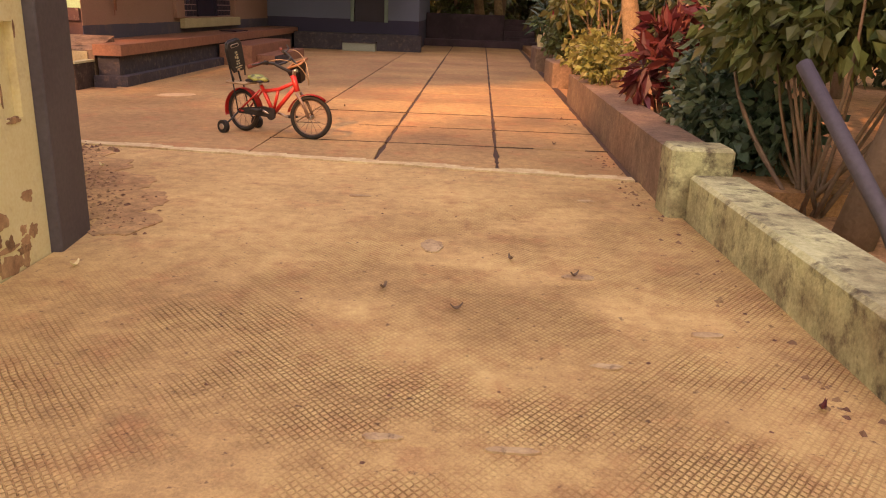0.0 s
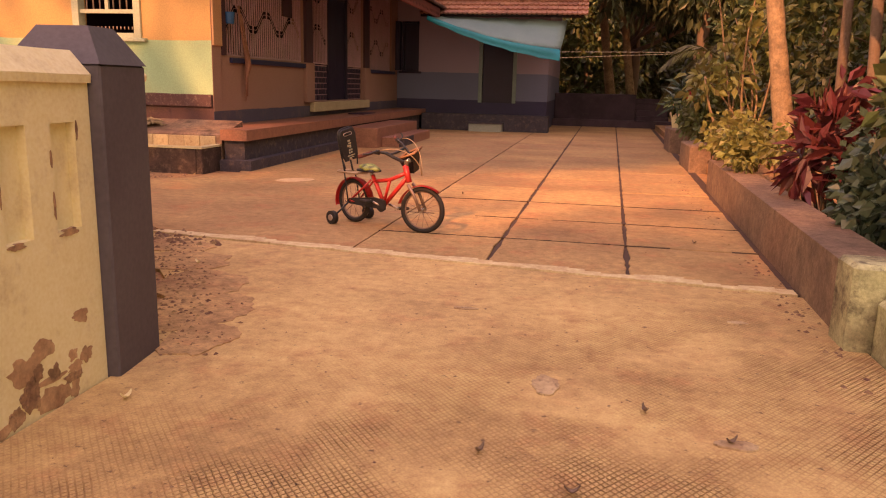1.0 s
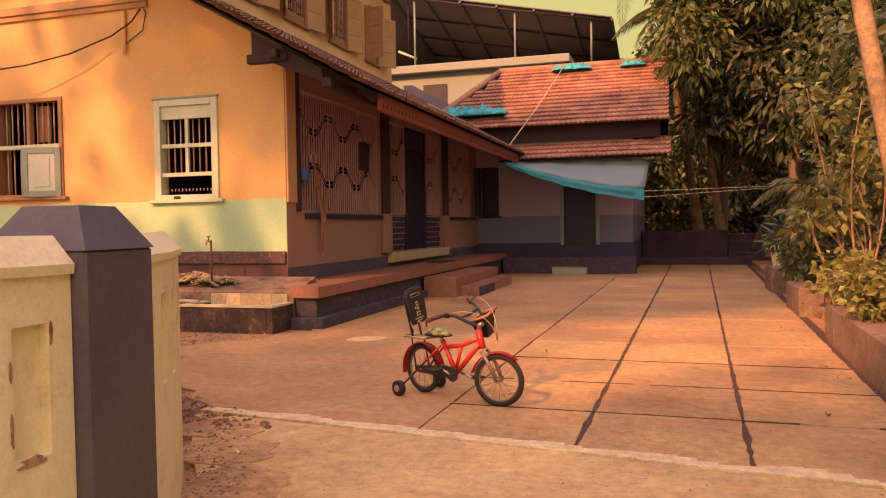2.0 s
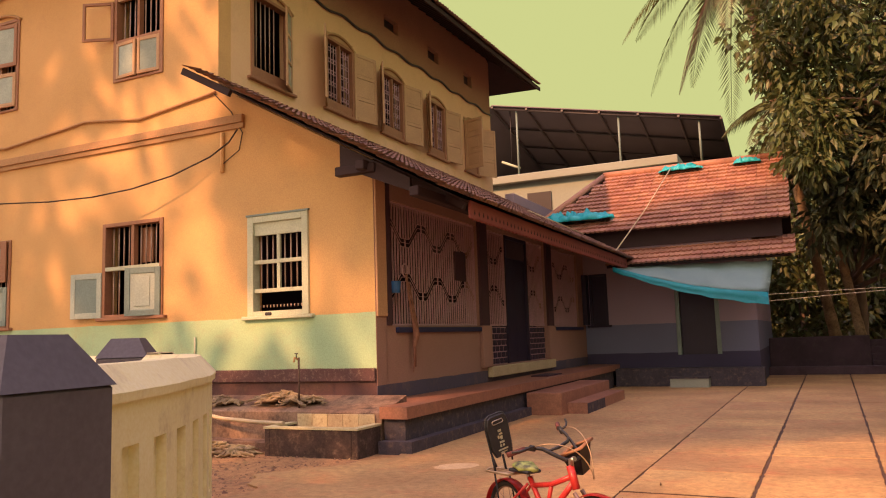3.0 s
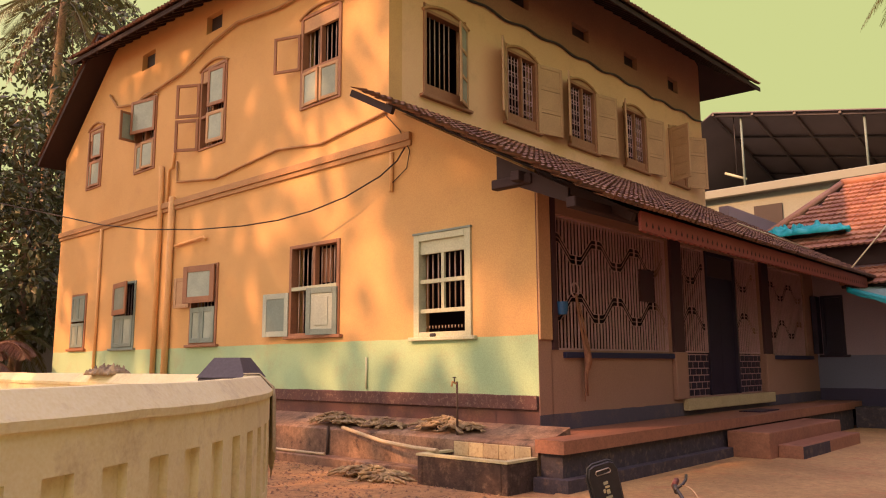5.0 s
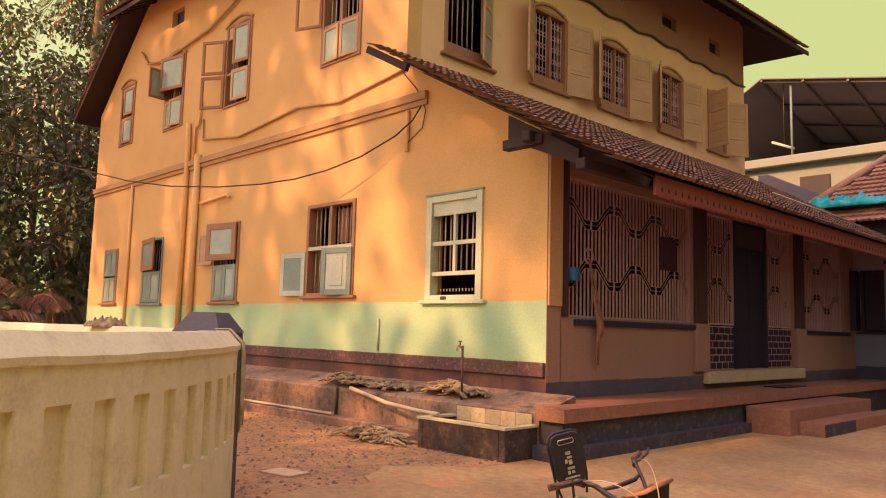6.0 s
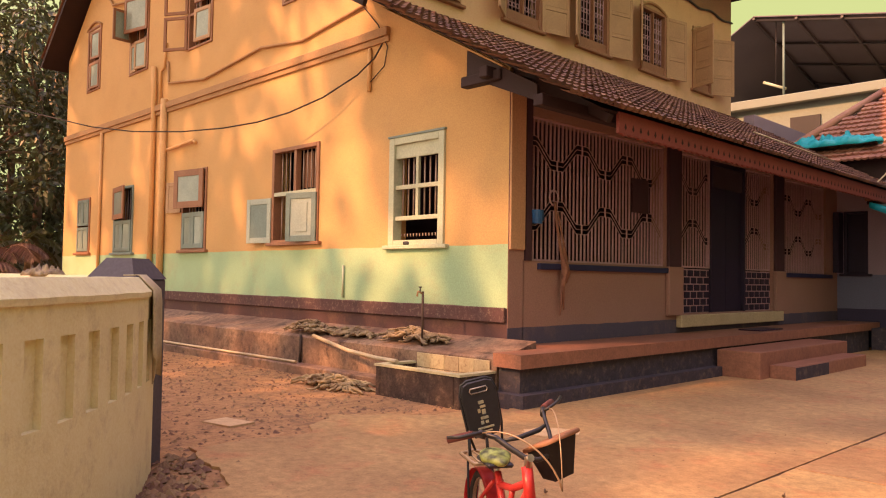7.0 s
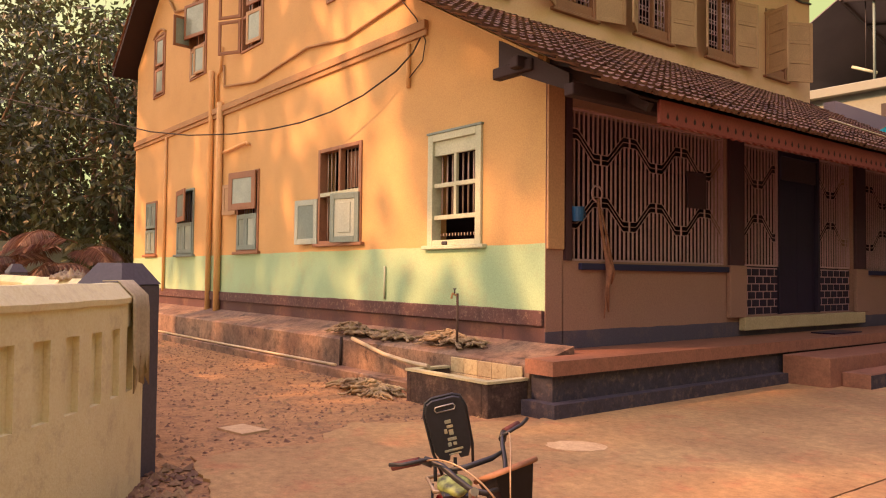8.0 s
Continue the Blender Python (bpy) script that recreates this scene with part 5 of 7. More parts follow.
def grille(name, label, y0, y1, z0, z1, shift, bands=((1.19, 0.26, 0), (0.43, 0.26, 0.53))):
    w, h = y1 - y0, z1 - z0
    g = thing(name, label, "grille", pose(XF - 0.06, y0, z0, 0, 0, 90), group="verandah grilles")
    part("rim", boxes((0, 0.025, -0.015, 0.015, 0, h), (w - 0.025, w, -0.015, 0.015, 0, h), (0.025, w - 0.025, -0.015, 0.015, 0, 0.025), (0.025, w - 0.025, -0.015, 0.015, h - 0.025, h)), M_GRILL, g)
    n = int(w / 0.08)
    for i in range(1, n):
        x = w * i / n
        bm, z = bmesh.new(), 0.025
        for base, amp, ph in sorted(bands):
            c = base + amp * wave(x, shift=shift + ph)
            if c - 0.06 > z:
                box(bm, x - 0.009, x + 0.009, -0.01, 0.01, z, c - 0.06)
            z = c + 0.06
        box(bm, x - 0.009, x + 0.009, -0.01, 0.01, z, h - 0.025)
        part("grille_bar", bm, M_GRILL, g)
    # short ties across the bands at the middle of each level run
    for base, amp, ph in bands:
        for k in range(-1, 9):
            x = 1.06 * (0.12 + 0.5 * k) - shift - ph
            if 0.05 < x < w - 0.05:
                c = base + amp * (k % 2)
                part("band_tie", boxes((x - 0.006, x + 0.006, -0.01, 0.01, c - 0.06, c + 0.06)), M_GRILL, g)
    for base, amp, ph in bands:
        for off in (-0.06, 0.0, 0.06):
            xs = [w * i / 90 for i in range(91)]
            bm = tube(bmesh.new(), [(x, 0.0, base + amp * wave(x, shift=shift + ph) + off) for x in xs], 0.006, 4)
            part("wave_rod", bm, M_GRILL, g)
    return g


g = grille("verandah_grille", "tan iron verandah grille with stepped wave bands", 11.64, 14.9, 1.50, 3.24, 0.477)
part("lock_plate", boxes((2.42, 2.84, -0.02, 0.0, 0.74, 1.22)), M_PLUM, g, "plain plum painted sheet plate")
g = grille("verandah_grille", "narrow tan iron grille beside the verandah door", 15.32, 16.36, 1.50, 3.24, 0.687)
g = grille("verandah_grille", "narrow tan iron grille on the far side of the door", 17.62, 18.70, 1.50, 3.24, 0.75)
g = grille("verandah_grille", "dim tan iron grille at the end of the verandah", 19.15, 21.35, 1.45, 3.24, 0.3)
for a, b in ((11.9, 15.25), (19.1, 21.6)):
    setting("sill_board", boxes((XF - 0.02, XF + 0.05, a, b, 1.40, 1.475), bevel=0.006), mat("navy_sill", (0.018, 0.022, 0.085), stain=4, bump=0.1, rough=0.5), "navy painted sill board", "sill")
for a, b in ((15.32, 16.36), (17.62, 18.70)):
    lat = thing("brick_lattice", "dark brick patterned panel with pale joints", "panel", pose(XF - 0.06, a, 0.80, 0, 0, 90), group="lattice panels")
    wl_, hl = b - a, 0.68
    part("joint_backing", boxes((0, wl_, 0.0, 0.03, 0, hl)), M_GRILL, lat, "pale joints")
    for j in range(6):
        c, x = 0.075, -(j % 2) * 0.105
        while x < wl_:
            xa, xb = max(0.012, x + 0.022), min(wl_ - 0.012, x + 0.185)
            if xb - xa > 0.03:
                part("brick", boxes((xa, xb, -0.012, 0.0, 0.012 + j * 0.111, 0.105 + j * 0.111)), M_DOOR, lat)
            x += 0.21
verandah_door = thing("verandah_door", "dark verandah door standing in shade", "door", pose(XF - 0.06, 16.36, 0.80, 0, 0, 90))
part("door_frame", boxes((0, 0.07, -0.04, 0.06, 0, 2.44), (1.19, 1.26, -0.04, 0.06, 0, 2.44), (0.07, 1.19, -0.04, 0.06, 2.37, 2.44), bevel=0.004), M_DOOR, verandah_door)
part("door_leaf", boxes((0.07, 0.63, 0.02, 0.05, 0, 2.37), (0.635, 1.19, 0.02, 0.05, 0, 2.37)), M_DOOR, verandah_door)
part("top_panel", boxes((0.07, 1.19, -0.01, 0.02, 2.02, 2.37)), mat("plum_panel", (0.05, 0.03, 0.042), stain=3, bump=0.1), verandah_door)
setting("threshold", boxes((XF, XF + 0.10, 15.2, 18.95, 0.60, 0.78), bevel=0.01), mat("cream_threshold", (0.50, 0.42, 0.26), (0.38, 0.30, 0.18), stain=3, bump=0.1), "cream painted threshold step", "threshold")
for a, b in ((14.92, 15.28), (18.74, 19.12)):
    setting("pilaster", boxes((XF, XF + 0.05, a, b, 1.50, 3.6), bevel=0.006), M_PLUM, "dark plum painted timber pillar", "pillar")
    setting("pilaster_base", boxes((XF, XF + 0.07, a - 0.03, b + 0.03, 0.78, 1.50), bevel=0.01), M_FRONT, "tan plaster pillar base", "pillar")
setting("corner_post", boxes((XF - 0.03, XF + 0.03, 11.66, 11.76, 1.5, 3.5)), M_PLUM, "dark timber corner post", "post")
# the orange wall paint again, its shaded tone mixed into the colour
setting("corner_pilaster", boxes((XF, XF + 0.03, YS + 0.008, 11.64, 1.62, 3.6), bevel=0.006), mat("shaded_orange_paint", (0.54, 0.32, 0.18), (0.46, 0.26, 0.14), stain=2, bump=0.08), "plaster corner pilaster in orange toned tan for shade", "pillar")
win = thing("window", "dark barred window in the wing wall", "window", pose(-5.32, YW, 1.5))
outer_frame(win, 0.44, 1.3, M_DOOR, t=0.05)
part("shutter", boxes((0.05, 0.39, 0.08, 0.11, 0.05, 1.25)), M_DOOR, win)
part("open_shutter", boxes((-0.13, -0.02, -0.3, -0.03, 0.02, 1.28)), M_DOOR, win)

# ---------------- bicycle ----------------
RED = mat("red_bicycle_paint", (0.55, 0.035, 0.03), (0.42, 0.03, 0.025), stain=6, bump=0.0, rough=0.35)
BLACK = mat("black_rubber", (0.022, 0.02, 0.02), stain=8, bump=0.1, rough=0.75)
CHROME = mat("dull_chrome", (0.55, 0.50, 0.46), (0.40, 0.34, 0.30), stain=8, bump=0.0, rough=0.35, metal=0.9)
PLASTIC = mat("black_plastic", (0.025, 0.025, 0.03), stain=6, bump=0.05, rough=0.4)
GRIP = mat("maroon_grip", (0.16, 0.05, 0.04), stain=8, bump=0.2)
SEATM = mat("patterned_seat_vinyl", (0.44, 0.50, 0.13), (0.03, 0.03, 0.025), stain=24, grain=30, bump=0.05, amount=1.0, rough=0.4)
RIMWOOD = mat("tan_basket_rim", (0.36, 0.18, 0.09), (0.25, 0.12, 0.06), stain=8, bump=0.1)
RIM = mat("dull_brown_rim", (0.30, 0.20, 0.15), (0.20, 0.13, 0.10), stain=8, bump=0.0, rough=0.4, metal=0.5)
TANMETAL = mat("tan_rack_metal", (0.52, 0.38, 0.24), (0.36, 0.24, 0.15), stain=8, bump=0.0, rough=0.4, metal=0.4)
bike = thing("child_bicycle", "red child's bicycle with training wheels, basket and tall backrest", "bicycle", pose(-2.22, 7.43, 0, 0, 0, -30.5))


def ring(c, r, t, n=28, sides=6):
    return tube(bmesh.new(), [(c[0] + r * math.cos(2 * math.pi * i / n), c[1], c[2] + r * math.sin(2 * math.pi * i / n)) for i in range(n)], t, sides, closed=True)


def steer(bm):
    """Turn a piece of the front assembly with the handlebar."""
    bmesh.ops.rotate(bm, cent=(0.62, 0, 0), matrix=Matrix.Rotation(radians(21), 3, "Z"), verts=bm.verts[:])
    return bm


def bar_fit(bm):
    """The handlebar group: a little wide, set forward, turned with the wheel."""
    for v in bm.verts:
        v.co.x += 0.02 - 0.12 * min(1.0, abs(v.co.y) / 0.2)
        v.co.y = v.co.y * 1.02 + 0.085
    bmesh.ops.rotate(bm, cent=(0.60, 0, 0.56), matrix=Matrix.Rotation(radians(14), 3, "X"), verts=bm.verts[:])
    bmesh.ops.rotate(bm, cent=(0.62, 0, 0), matrix=Matrix.Rotation(radians(12), 3, "Z"), verts=bm.verts[:])
    return bm


def tip(bm):
    """The backrest hangs askew on its struts."""
    bmesh.ops.rotate(bm, cent=(-0.1, 0, 0.55), matrix=Matrix.Rotation(radians(13), 3, "X"), verts=bm.verts[:])
    for v in bm.verts:
        v.co += Vector((0.0, 0.045, -0.035))
    return bm


def seat_basket(bm):
    """The basket sits wide and askew before the head tube."""
    for v in bm.verts:
        v.co.y = v.co.y * 1.05 + 0.19
        v.co.x -= 0.06
    bmesh.ops.rotate(bm, cent=(0.62, 0, 0.5), matrix=Matrix.Rotation(radians(12), 3, "X"), verts=bm.verts[:])
    return steer(bm)


def still(bm):
    return bm


for cx, nm, fit in ((0.0, "rear_wheel", still), (0.75, "front_wheel", steer)):
    wheel = part(nm, fit(ring((cx, 0, 0.187), 0.150, 0.009)), RIM, bike, "dull brown rim")
    part("tyre", fit(ring((cx, 0, 0.187), 0.167, 0.020, 32, 8)), BLACK, wheel, "black tyre")
    part("hub", fit(tubes(([(cx, -0.045, 0.187), (cx, 0.045, 0.187)], 0.018))), CHROME, wheel)
    for i in range(16):
        a = 2 * math.pi * i / 16
        part("spoke", fit(tubes(([(cx, 0.03 * (-1) ** i, 0.187), (cx + 0.15 * math.cos(a), 0, 0.187 + 0.15 * math.sin(a))], 0.0016), sides=4)), RIM, wheel)
    arcs = [(cx + 0.205 * math.cos(a), 0.205 * math.sin(a) + 0.187) for a in [radians(d) for d in (range(15, 196, 12) if cx == 0 else range(48, 178, 10))]]
    bm = bmesh.new()
    rows = []
    for x, z in arcs:
        rows.append([bm.verts.new((x, yy, z - abs(yy) * 0.35)) for yy in (-0.036, -0.018, 0.018, 0.036)])
    for r0, r1 in zip(rows, rows[1:]):
        for i in range(3):
            bm.faces.new((r0[i], r0[i + 1], r1[i + 1], r1[i])).smooth = True
    bmesh.ops.solidify(bm, geom=bm.faces[:], thickness=0.004)
    part("mudguard", fit(bm), RED, bike, "red mudguard")
BB, HT, ST = (0.36, 0, 0.19), (0.615, 0, 0.44), (0.22, 0, 0.42)
part("down_tube", tubes(([HT, BB], 0.019)), RED, bike)
part("top_tube", tubes(([(0.60, 0, 0.47), (0.42, 0, 0.40), (0.24, 0, 0.37)], 0.016)), RED, bike)
part("seat_tube", tubes(([BB, ST], 0.017)), RED, bike)
part("middle_tube", tubes(([(0.42, 0, 0.40), (0.36, 0, 0.22)], 0.013)), RED, bike)
part("head_tube", tubes(([(0.59, 0, 0.53), (0.635, 0, 0.40)], 0.024)), RED, bike)
for s in (-1, 1):
    part("chain_stay", tubes(([(0.36, s * 0.02, 0.19), (0.02, s * 0.055, 0.187)], 0.010)), RED, bike)
    part("seat_stay", tubes(([(0.22, s * 0.02, 0.38), (0.0, s * 0.055, 0.187)], 0.009)), RED, bike)
    part("fork_blade", steer(tubes(([(0.64, s * 0.05, 0.39), (0.70, s * 0.055, 0.30), (0.75, s * 0.055, 0.187)], 0.013))), RIM, bike)
    part("rack_strut", tubes(([(-0.06, s * 0.06, 0.42), (-0.01, s * 0.065, 0.19)], 0.006)), BLACK, bike)
    part("stabiliser_arm", tubes(([(0.0, s * 0.05, 0.19), (-0.03, s * 0.12, 0.12), (-0.05, s * 0.19, 0.062)], 0.008)), PLASTIC, bike)
    tw = part("training_wheel", tubes(([(-0.05, s * 0.185, 0.056), (-0.05, s * 0.225, 0.056)], 0.056), sides=16), BLACK, bike)
    part("wheel_cap", tubes(([(-0.05, s * 0.180, 0.056), (-0.05, s * 0.230, 0.056)], 0.026), sides=12), CHROME, tw)
    crank = part("crank", tubes(([(0.36, s * 0.05, 0.19), (0.36 + s * 0.10, s * 0.065, 0.19 - s * 0.03)], 0.010)), CHROME, bike)
    part("pedal", boxes((0.36 + s * 0.10 - 0.045, 0.36 + s * 0.10 + 0.045, s * 0.075, s * 0.15, 0.18 - s * 0.03, 0.20 - s * 0.03), bevel=0.005), BLACK, crank)
    part("grip", bar_fit(tubes(([(0.44, s * 0.175, 0.650), (0.385, s * 0.265, 0.640)], 0.0155), sides=10)), GRIP, bike, "maroon rubber grip")
    part("lever_clamp", bar_fit(tubes(([(0.47, s * 0.140, 0.640), (0.455, s * 0.165, 0.655)], 0.018))), PLASTIC, bike)
    part("brake_lever", bar_fit(tubes(([(0.47, s * 0.15, 0.655), (0.505, s * 0.175, 0.668), (0.475, s * 0.245, 0.664), (0.44, s * 0.285, 0.668)], 0.0075))), PLASTIC, bike)
    cab = [Vector((0.505, s * 0.165, 0.665)), Vector((0.60, s * 0.13, 0.70)), Vector((0.68, s * 0.06, 0.66)), Vector((0.68, s * 0.01, 0.52)), Vector((0.66, 0, 0.42))]
    curve = [cab[0] * (1 - u) ** 4 + cab[1] * 4 * u * (1 - u) ** 3 + cab[2] * 6 * u * u * (1 - u) ** 2 + cab[3] * 4 * u ** 3 * (1 - u) + cab[4] * u ** 4 for u in [i / 14 for i in range(15)]]
    part("brake_cable", bar_fit(tubes(([tuple(c) for c in curve], 0.0035), sides=5)), TANMETAL, bike, "pale looped brake cable")
bar = [(0.44, -0.175, 0.650), (0.47, -0.145, 0.648), (0.50, -0.122, 0.635), (0.54, -0.098, 0.595), (0.575, -0.068, 0.555), (0.59, -0.03, 0.540), (0.59, 0.03, 0.540), (0.575, 0.068, 0.555), (0.54, 0.098, 0.595), (0.50, 0.122, 0.635), (0.47, 0.145, 0.648), (0.44, 0.175, 0.650)]
part("handlebar", bar_fit(tubes((bar, 0.0115), sides=10)), PLASTIC, bike, "black curved handlebar")
part("handlebar_pad", bar_fit(tubes(([(0.515, -0.115, 0.62), (0.515, -0.05, 0.622), (0.515, 0.05, 0.622), (0.515, 0.115, 0.62)], [0.007, 0.011, 0.011, 0.007]))), PLASTIC, bike)
part("stem", tubes(([(0.60, 0, 0.50), (0.60, 0, 0.565), (0.632, 0, 0.575)], 0.016)), CHROME, bike)
bm = bmesh.new()
lo = [bm.verts.new((x, y, 0.425)) for x, y in ((0.60, -0.055), (0.67, -0.05), (0.67, 0.05), (0.60, 0.055))]
hi = [bm.verts.new((x, y, z)) for x, y, z in ((0.56, -0.085, 0.545), (0.685, -0.08, 0.60), (0.685, 0.08, 0.60), (0.56, 0.085, 0.545))]
bm.faces.new(lo)
for i in range(4):
    bm.faces.new((lo[i], lo[(i + 1) % 4], hi[(i + 1) % 4], hi[i]))
bmesh.ops.solidify(bm, geom=bm.faces[:], thickness=0.006)
basket = part("basket", seat_basket(bm), PLASTIC, bike, "black plastic front basket")
part("basket_rim", seat_basket(tube(bmesh.new(), [(0.555, -0.09, 0.547), (0.69, -0.085, 0.604), (0.69, 0.085, 0.604), (0.555, 0.09, 0.547)], 0.011, 6, closed=True)), RIMWOOD, basket, "tan rim band")
bm = bmesh.new()
bmesh.ops.create_uvsphere(bm, u_segments=18, v_segments=10, radius=1.0)
for v in bm.verts:
    f = max(0.45, 1 - max(0, v.co.x) * 0.55)
    v.co = Vector((0.19 + v.co.x * 0.115, v.co.y * 0.072 * f, 0.472 + v.co.z * 0.028 + 0.012 * (v.co.x < 0)))
for f in bm.faces:
    f.smooth = True
part("saddle", bm, SEATM, bike, "green and black patterned saddle")
part("saddle_base", boxes((0.08, 0.27, -0.06, 0.06, 0.445, 0.466), bevel=0.008), PLASTIC, bike)
part("saddle_post", tubes(([(0.215, 0, 0.40), (0.20, 0, 0.46)], 0.012)), CHROME, bike)
part("rear_rack", tube(bmesh.new(), [(0.09, -0.07, 0.425), (-0.13, -0.075, 0.425), (-0.19, 0, 0.425), (-0.13, 0.075, 0.425), (0.09, 0.07, 0.425)], 0.009, 6, closed=True), TANMETAL, bike, "tan metal rear rack")
for yy in (-0.035, 0.0, 0.035):
    part("rack_bar", tubes(([(0.08, yy, 0.425), (-0.16, yy, 0.425)], 0.005), sides=5), TANMETAL, bike)
outl = [(-0.075, 0.50), (-0.105, 0.56), (-0.115, 0.76), (-0.095, 0.81), (-0.06, 0.825), (0.06, 0.825), (0.095, 0.81), (0.115, 0.76), (0.105, 0.56), (0.075, 0.50), (0.03, 0.50), (0.02, 0.53), (-0.02, 0.53), (-0.03, 0.50)]
bm = prism(bmesh.new(), [(y * 0.8, 0.825 - (0.825 - z) * 0.84) for y, z in outl], "x", -0.105, -0.08)
bmesh.ops.bevel(bm, geom=[e for e in bm.edges if abs(e.verts[0].co.x - e.verts[1].co.x) < 0.001], offset=0.005, segments=1, affect="EDGES")
back = part("backrest", tip(bm), PLASTIC, bike, "black plastic backrest with a pale printed motif")
part("backrest_frame", tip(tube(bmesh.new(), [(-0.100, y * 0.78, 0.819 - (0.825 - z) * 0.84) for y, z in ((-0.09, 0.44), (-0.115, 0.56), (-0.122, 0.76), (-0.10, 0.822), (-0.06, 0.838), (0.06, 0.838), (0.10, 0.822), (0.122, 0.76), (0.115, 0.56), (0.09, 0.44))], 0.007, 6)), PLASTIC, back)
part("handle_slot", tip(tube(bmesh.new(), [(-0.079, -0.04, 0.768), (-0.079, -0.046, 0.78), (-0.079, -0.04, 0.792), (-0.079, 0.04, 0.792), (-0.079, 0.046, 0.78), (-0.079, 0.04, 0.768)], 0.0035, 5, closed=True)), CHROME, back, "grey rimmed grip slot")
DECAL = mat("pale_decal", (0.45, 0.38, 0.22), (0.12, 0.25, 0.28), stain=30, bump=0.0)
for y0, y1, z0, z1 in ((-0.018, 0.018, 0.712, 0.728), (-0.012, 0.024, 0.692, 0.704), (-0.03, -0.012, 0.67, 0.69), (-0.005, 0.02, 0.66, 0.684), (-0.02, 0.03, 0.636, 0.65), (-0.024, -0.004, 0.612, 0.63), (0.006, 0.026, 0.614, 0.628), (-0.05, 0.055, 0.59, 0.600), (-0.03, 0.04, 0.574, 0.581)):
    part("decal_bar", tip(boxes((-0.080, -0.0775, y0 * 0.8, y1 * 0.8, z0, z1), bevel=0.002)), DECAL, back)
for y in (-0.045, 0.045):
    part("backrest_strut", tubes(([(-0.10, y, 0.52), (-0.07, y, 0.425)], 0.008)), BLACK, bike)
part("chain_guard", prism(bmesh.new(), [(0.42, 0.16), (0.42, 0.235), (0.30, 0.25), (0.0, 0.21), (-0.03, 0.185), (0.0, 0.165)], "y", -0.06, -0.045), PLASTIC, bike, "black chain guard")
part("chainring", tubes(([(0.36, -0.045, 0.19), (0.36, -0.035, 0.19)], 0.055), sides=20), PLASTIC, bike)

# ---------------- wall fittings, pipes, cables ----------------
def pipe(name, label, pts, r, material, category="pipe", group=""):
    ob = new(name, mesh_of(name, tubes((pts, r)), material))
    return tagged(ob, label, category, group)


M_PIPE_O = mat("ochre_painted_pipe", (0.74, 0.45, 0.20), (0.62, 0.36, 0.16), stain=3, bump=0.1)
pipe("drain_pipe", "ochre painted drain pipe down the side wall", [(-14.95, YS - 0.06, 0.5), (-14.95, YS - 0.06, 5.0), (-15.0, YS - 0.06, 5.5)], 0.055, M_PIPE_O, group="drain pipes")
pipe("drain_pipe", "thick ochre painted drain pipe with collars", [(-14.45, YS - 0.07, 0.5), (-14.45, YS - 0.07, 4.75)], 0.07, M_PIPE_O, group="drain pipes")
pipe("drain_pipe", "thin ochre painted pipe with a bend", [(-17.75, YS - 0.04, 0.9), (-17.75, YS - 0.04, 4.5)], 0.035, M_PIPE_O, group="drain pipes")
pipe("drain_pipe", "short dark branch pipe on the side wall", [(-14.3, YS - 0.05, 3.72), (-13.2, YS - 0.05, 3.78), (-13.1, YS - 0.05, 3.72)], 0.03, M_PIPE_O, group="drain pipes")
pipe("conduit", "narrow upright conduit on the mint dado", [(-8.54, YS - 0.02, 0.98), (-8.54, YS - 0.02, 1.44)], 0.016, M_FRAME_W)
pipe("conduit", "short ochre conduit below the string course", [(-8.02, YS - 0.03, 3.85), (-8.02, YS - 0.03, 4.45)], 0.03, M_PIPE_O)
pipe("conduit", "bent ochre conduit beside an upper window", [(-14.7, YS - 0.04, 4.7), (-14.7, YS - 0.04, 5.35), (-14.55, YS - 0.04, 5.4), (-14.5, YS - 0.04, 5.9)], 0.03, M_PIPE_O)
pipe("power_cable", "black cable sagging across the side wall", [(-7.7 - 0.985 * s, 11.3 - 0.174 * s, z) for s, z in ((0, 4.45), (0.14, 4.27), (0.45, 4.08), (1.1, 3.85), (1.8, 3.71), (2.5, 3.64), (3.3, 3.63), (4.4, 3.68), (5.8, 3.82), (7.2, 4.05), (10.0, 4.70), (13.5, 5.5), (17.0, 6.3))], 0.012, M_CABLE, "cable", "cables")
pipe("power_cable", "thick ochre cable rising along the upper wall", [(-14.4, YS - 0.03, 5.5), (-14.35, YS - 0.03, 5.06), (-12.9, YS - 0.03, 4.88), (-10.9, YS - 0.03, 5.06), (-9.7, YS - 0.03, 4.92), (-8.7, YS - 0.03, 5.04), (-8.15, YS - 0.03, 5.1)], 0.022, M_BAND, "cable", "cables")
pipe("power_cable", "loose cable bundle under the eaves", [(-17.75, YS - 0.04, 7.75), (-17.3, YS - 0.05, 7.35), (-16.4, YS - 0.05, 7.2), (-14.3, YS - 0.05, 7.4), (-13.2, YS - 0.06, 7.7), (-12.3, YS - 0.06, 7.85), (-11.0, YS - 0.06, 7.7), (-9.8, YS - 0.05, 7.72), (-8.9, YS - 0.05, 8.2)], 0.028, M_BAND, "cable", "cables")
pipe("power_cable", "thin cable dropping from the verge", [(-8.2, YS - 0.03, 5.1), (-7.85, YS - 0.03, 4.75), (-7.64, YS - 0.03, 4.4), (-7.7, YS - 0.03, 4.15), (-8.05, YS - 0.03, 3.95)], 0.008, M_CABLE, "cable", "cables")
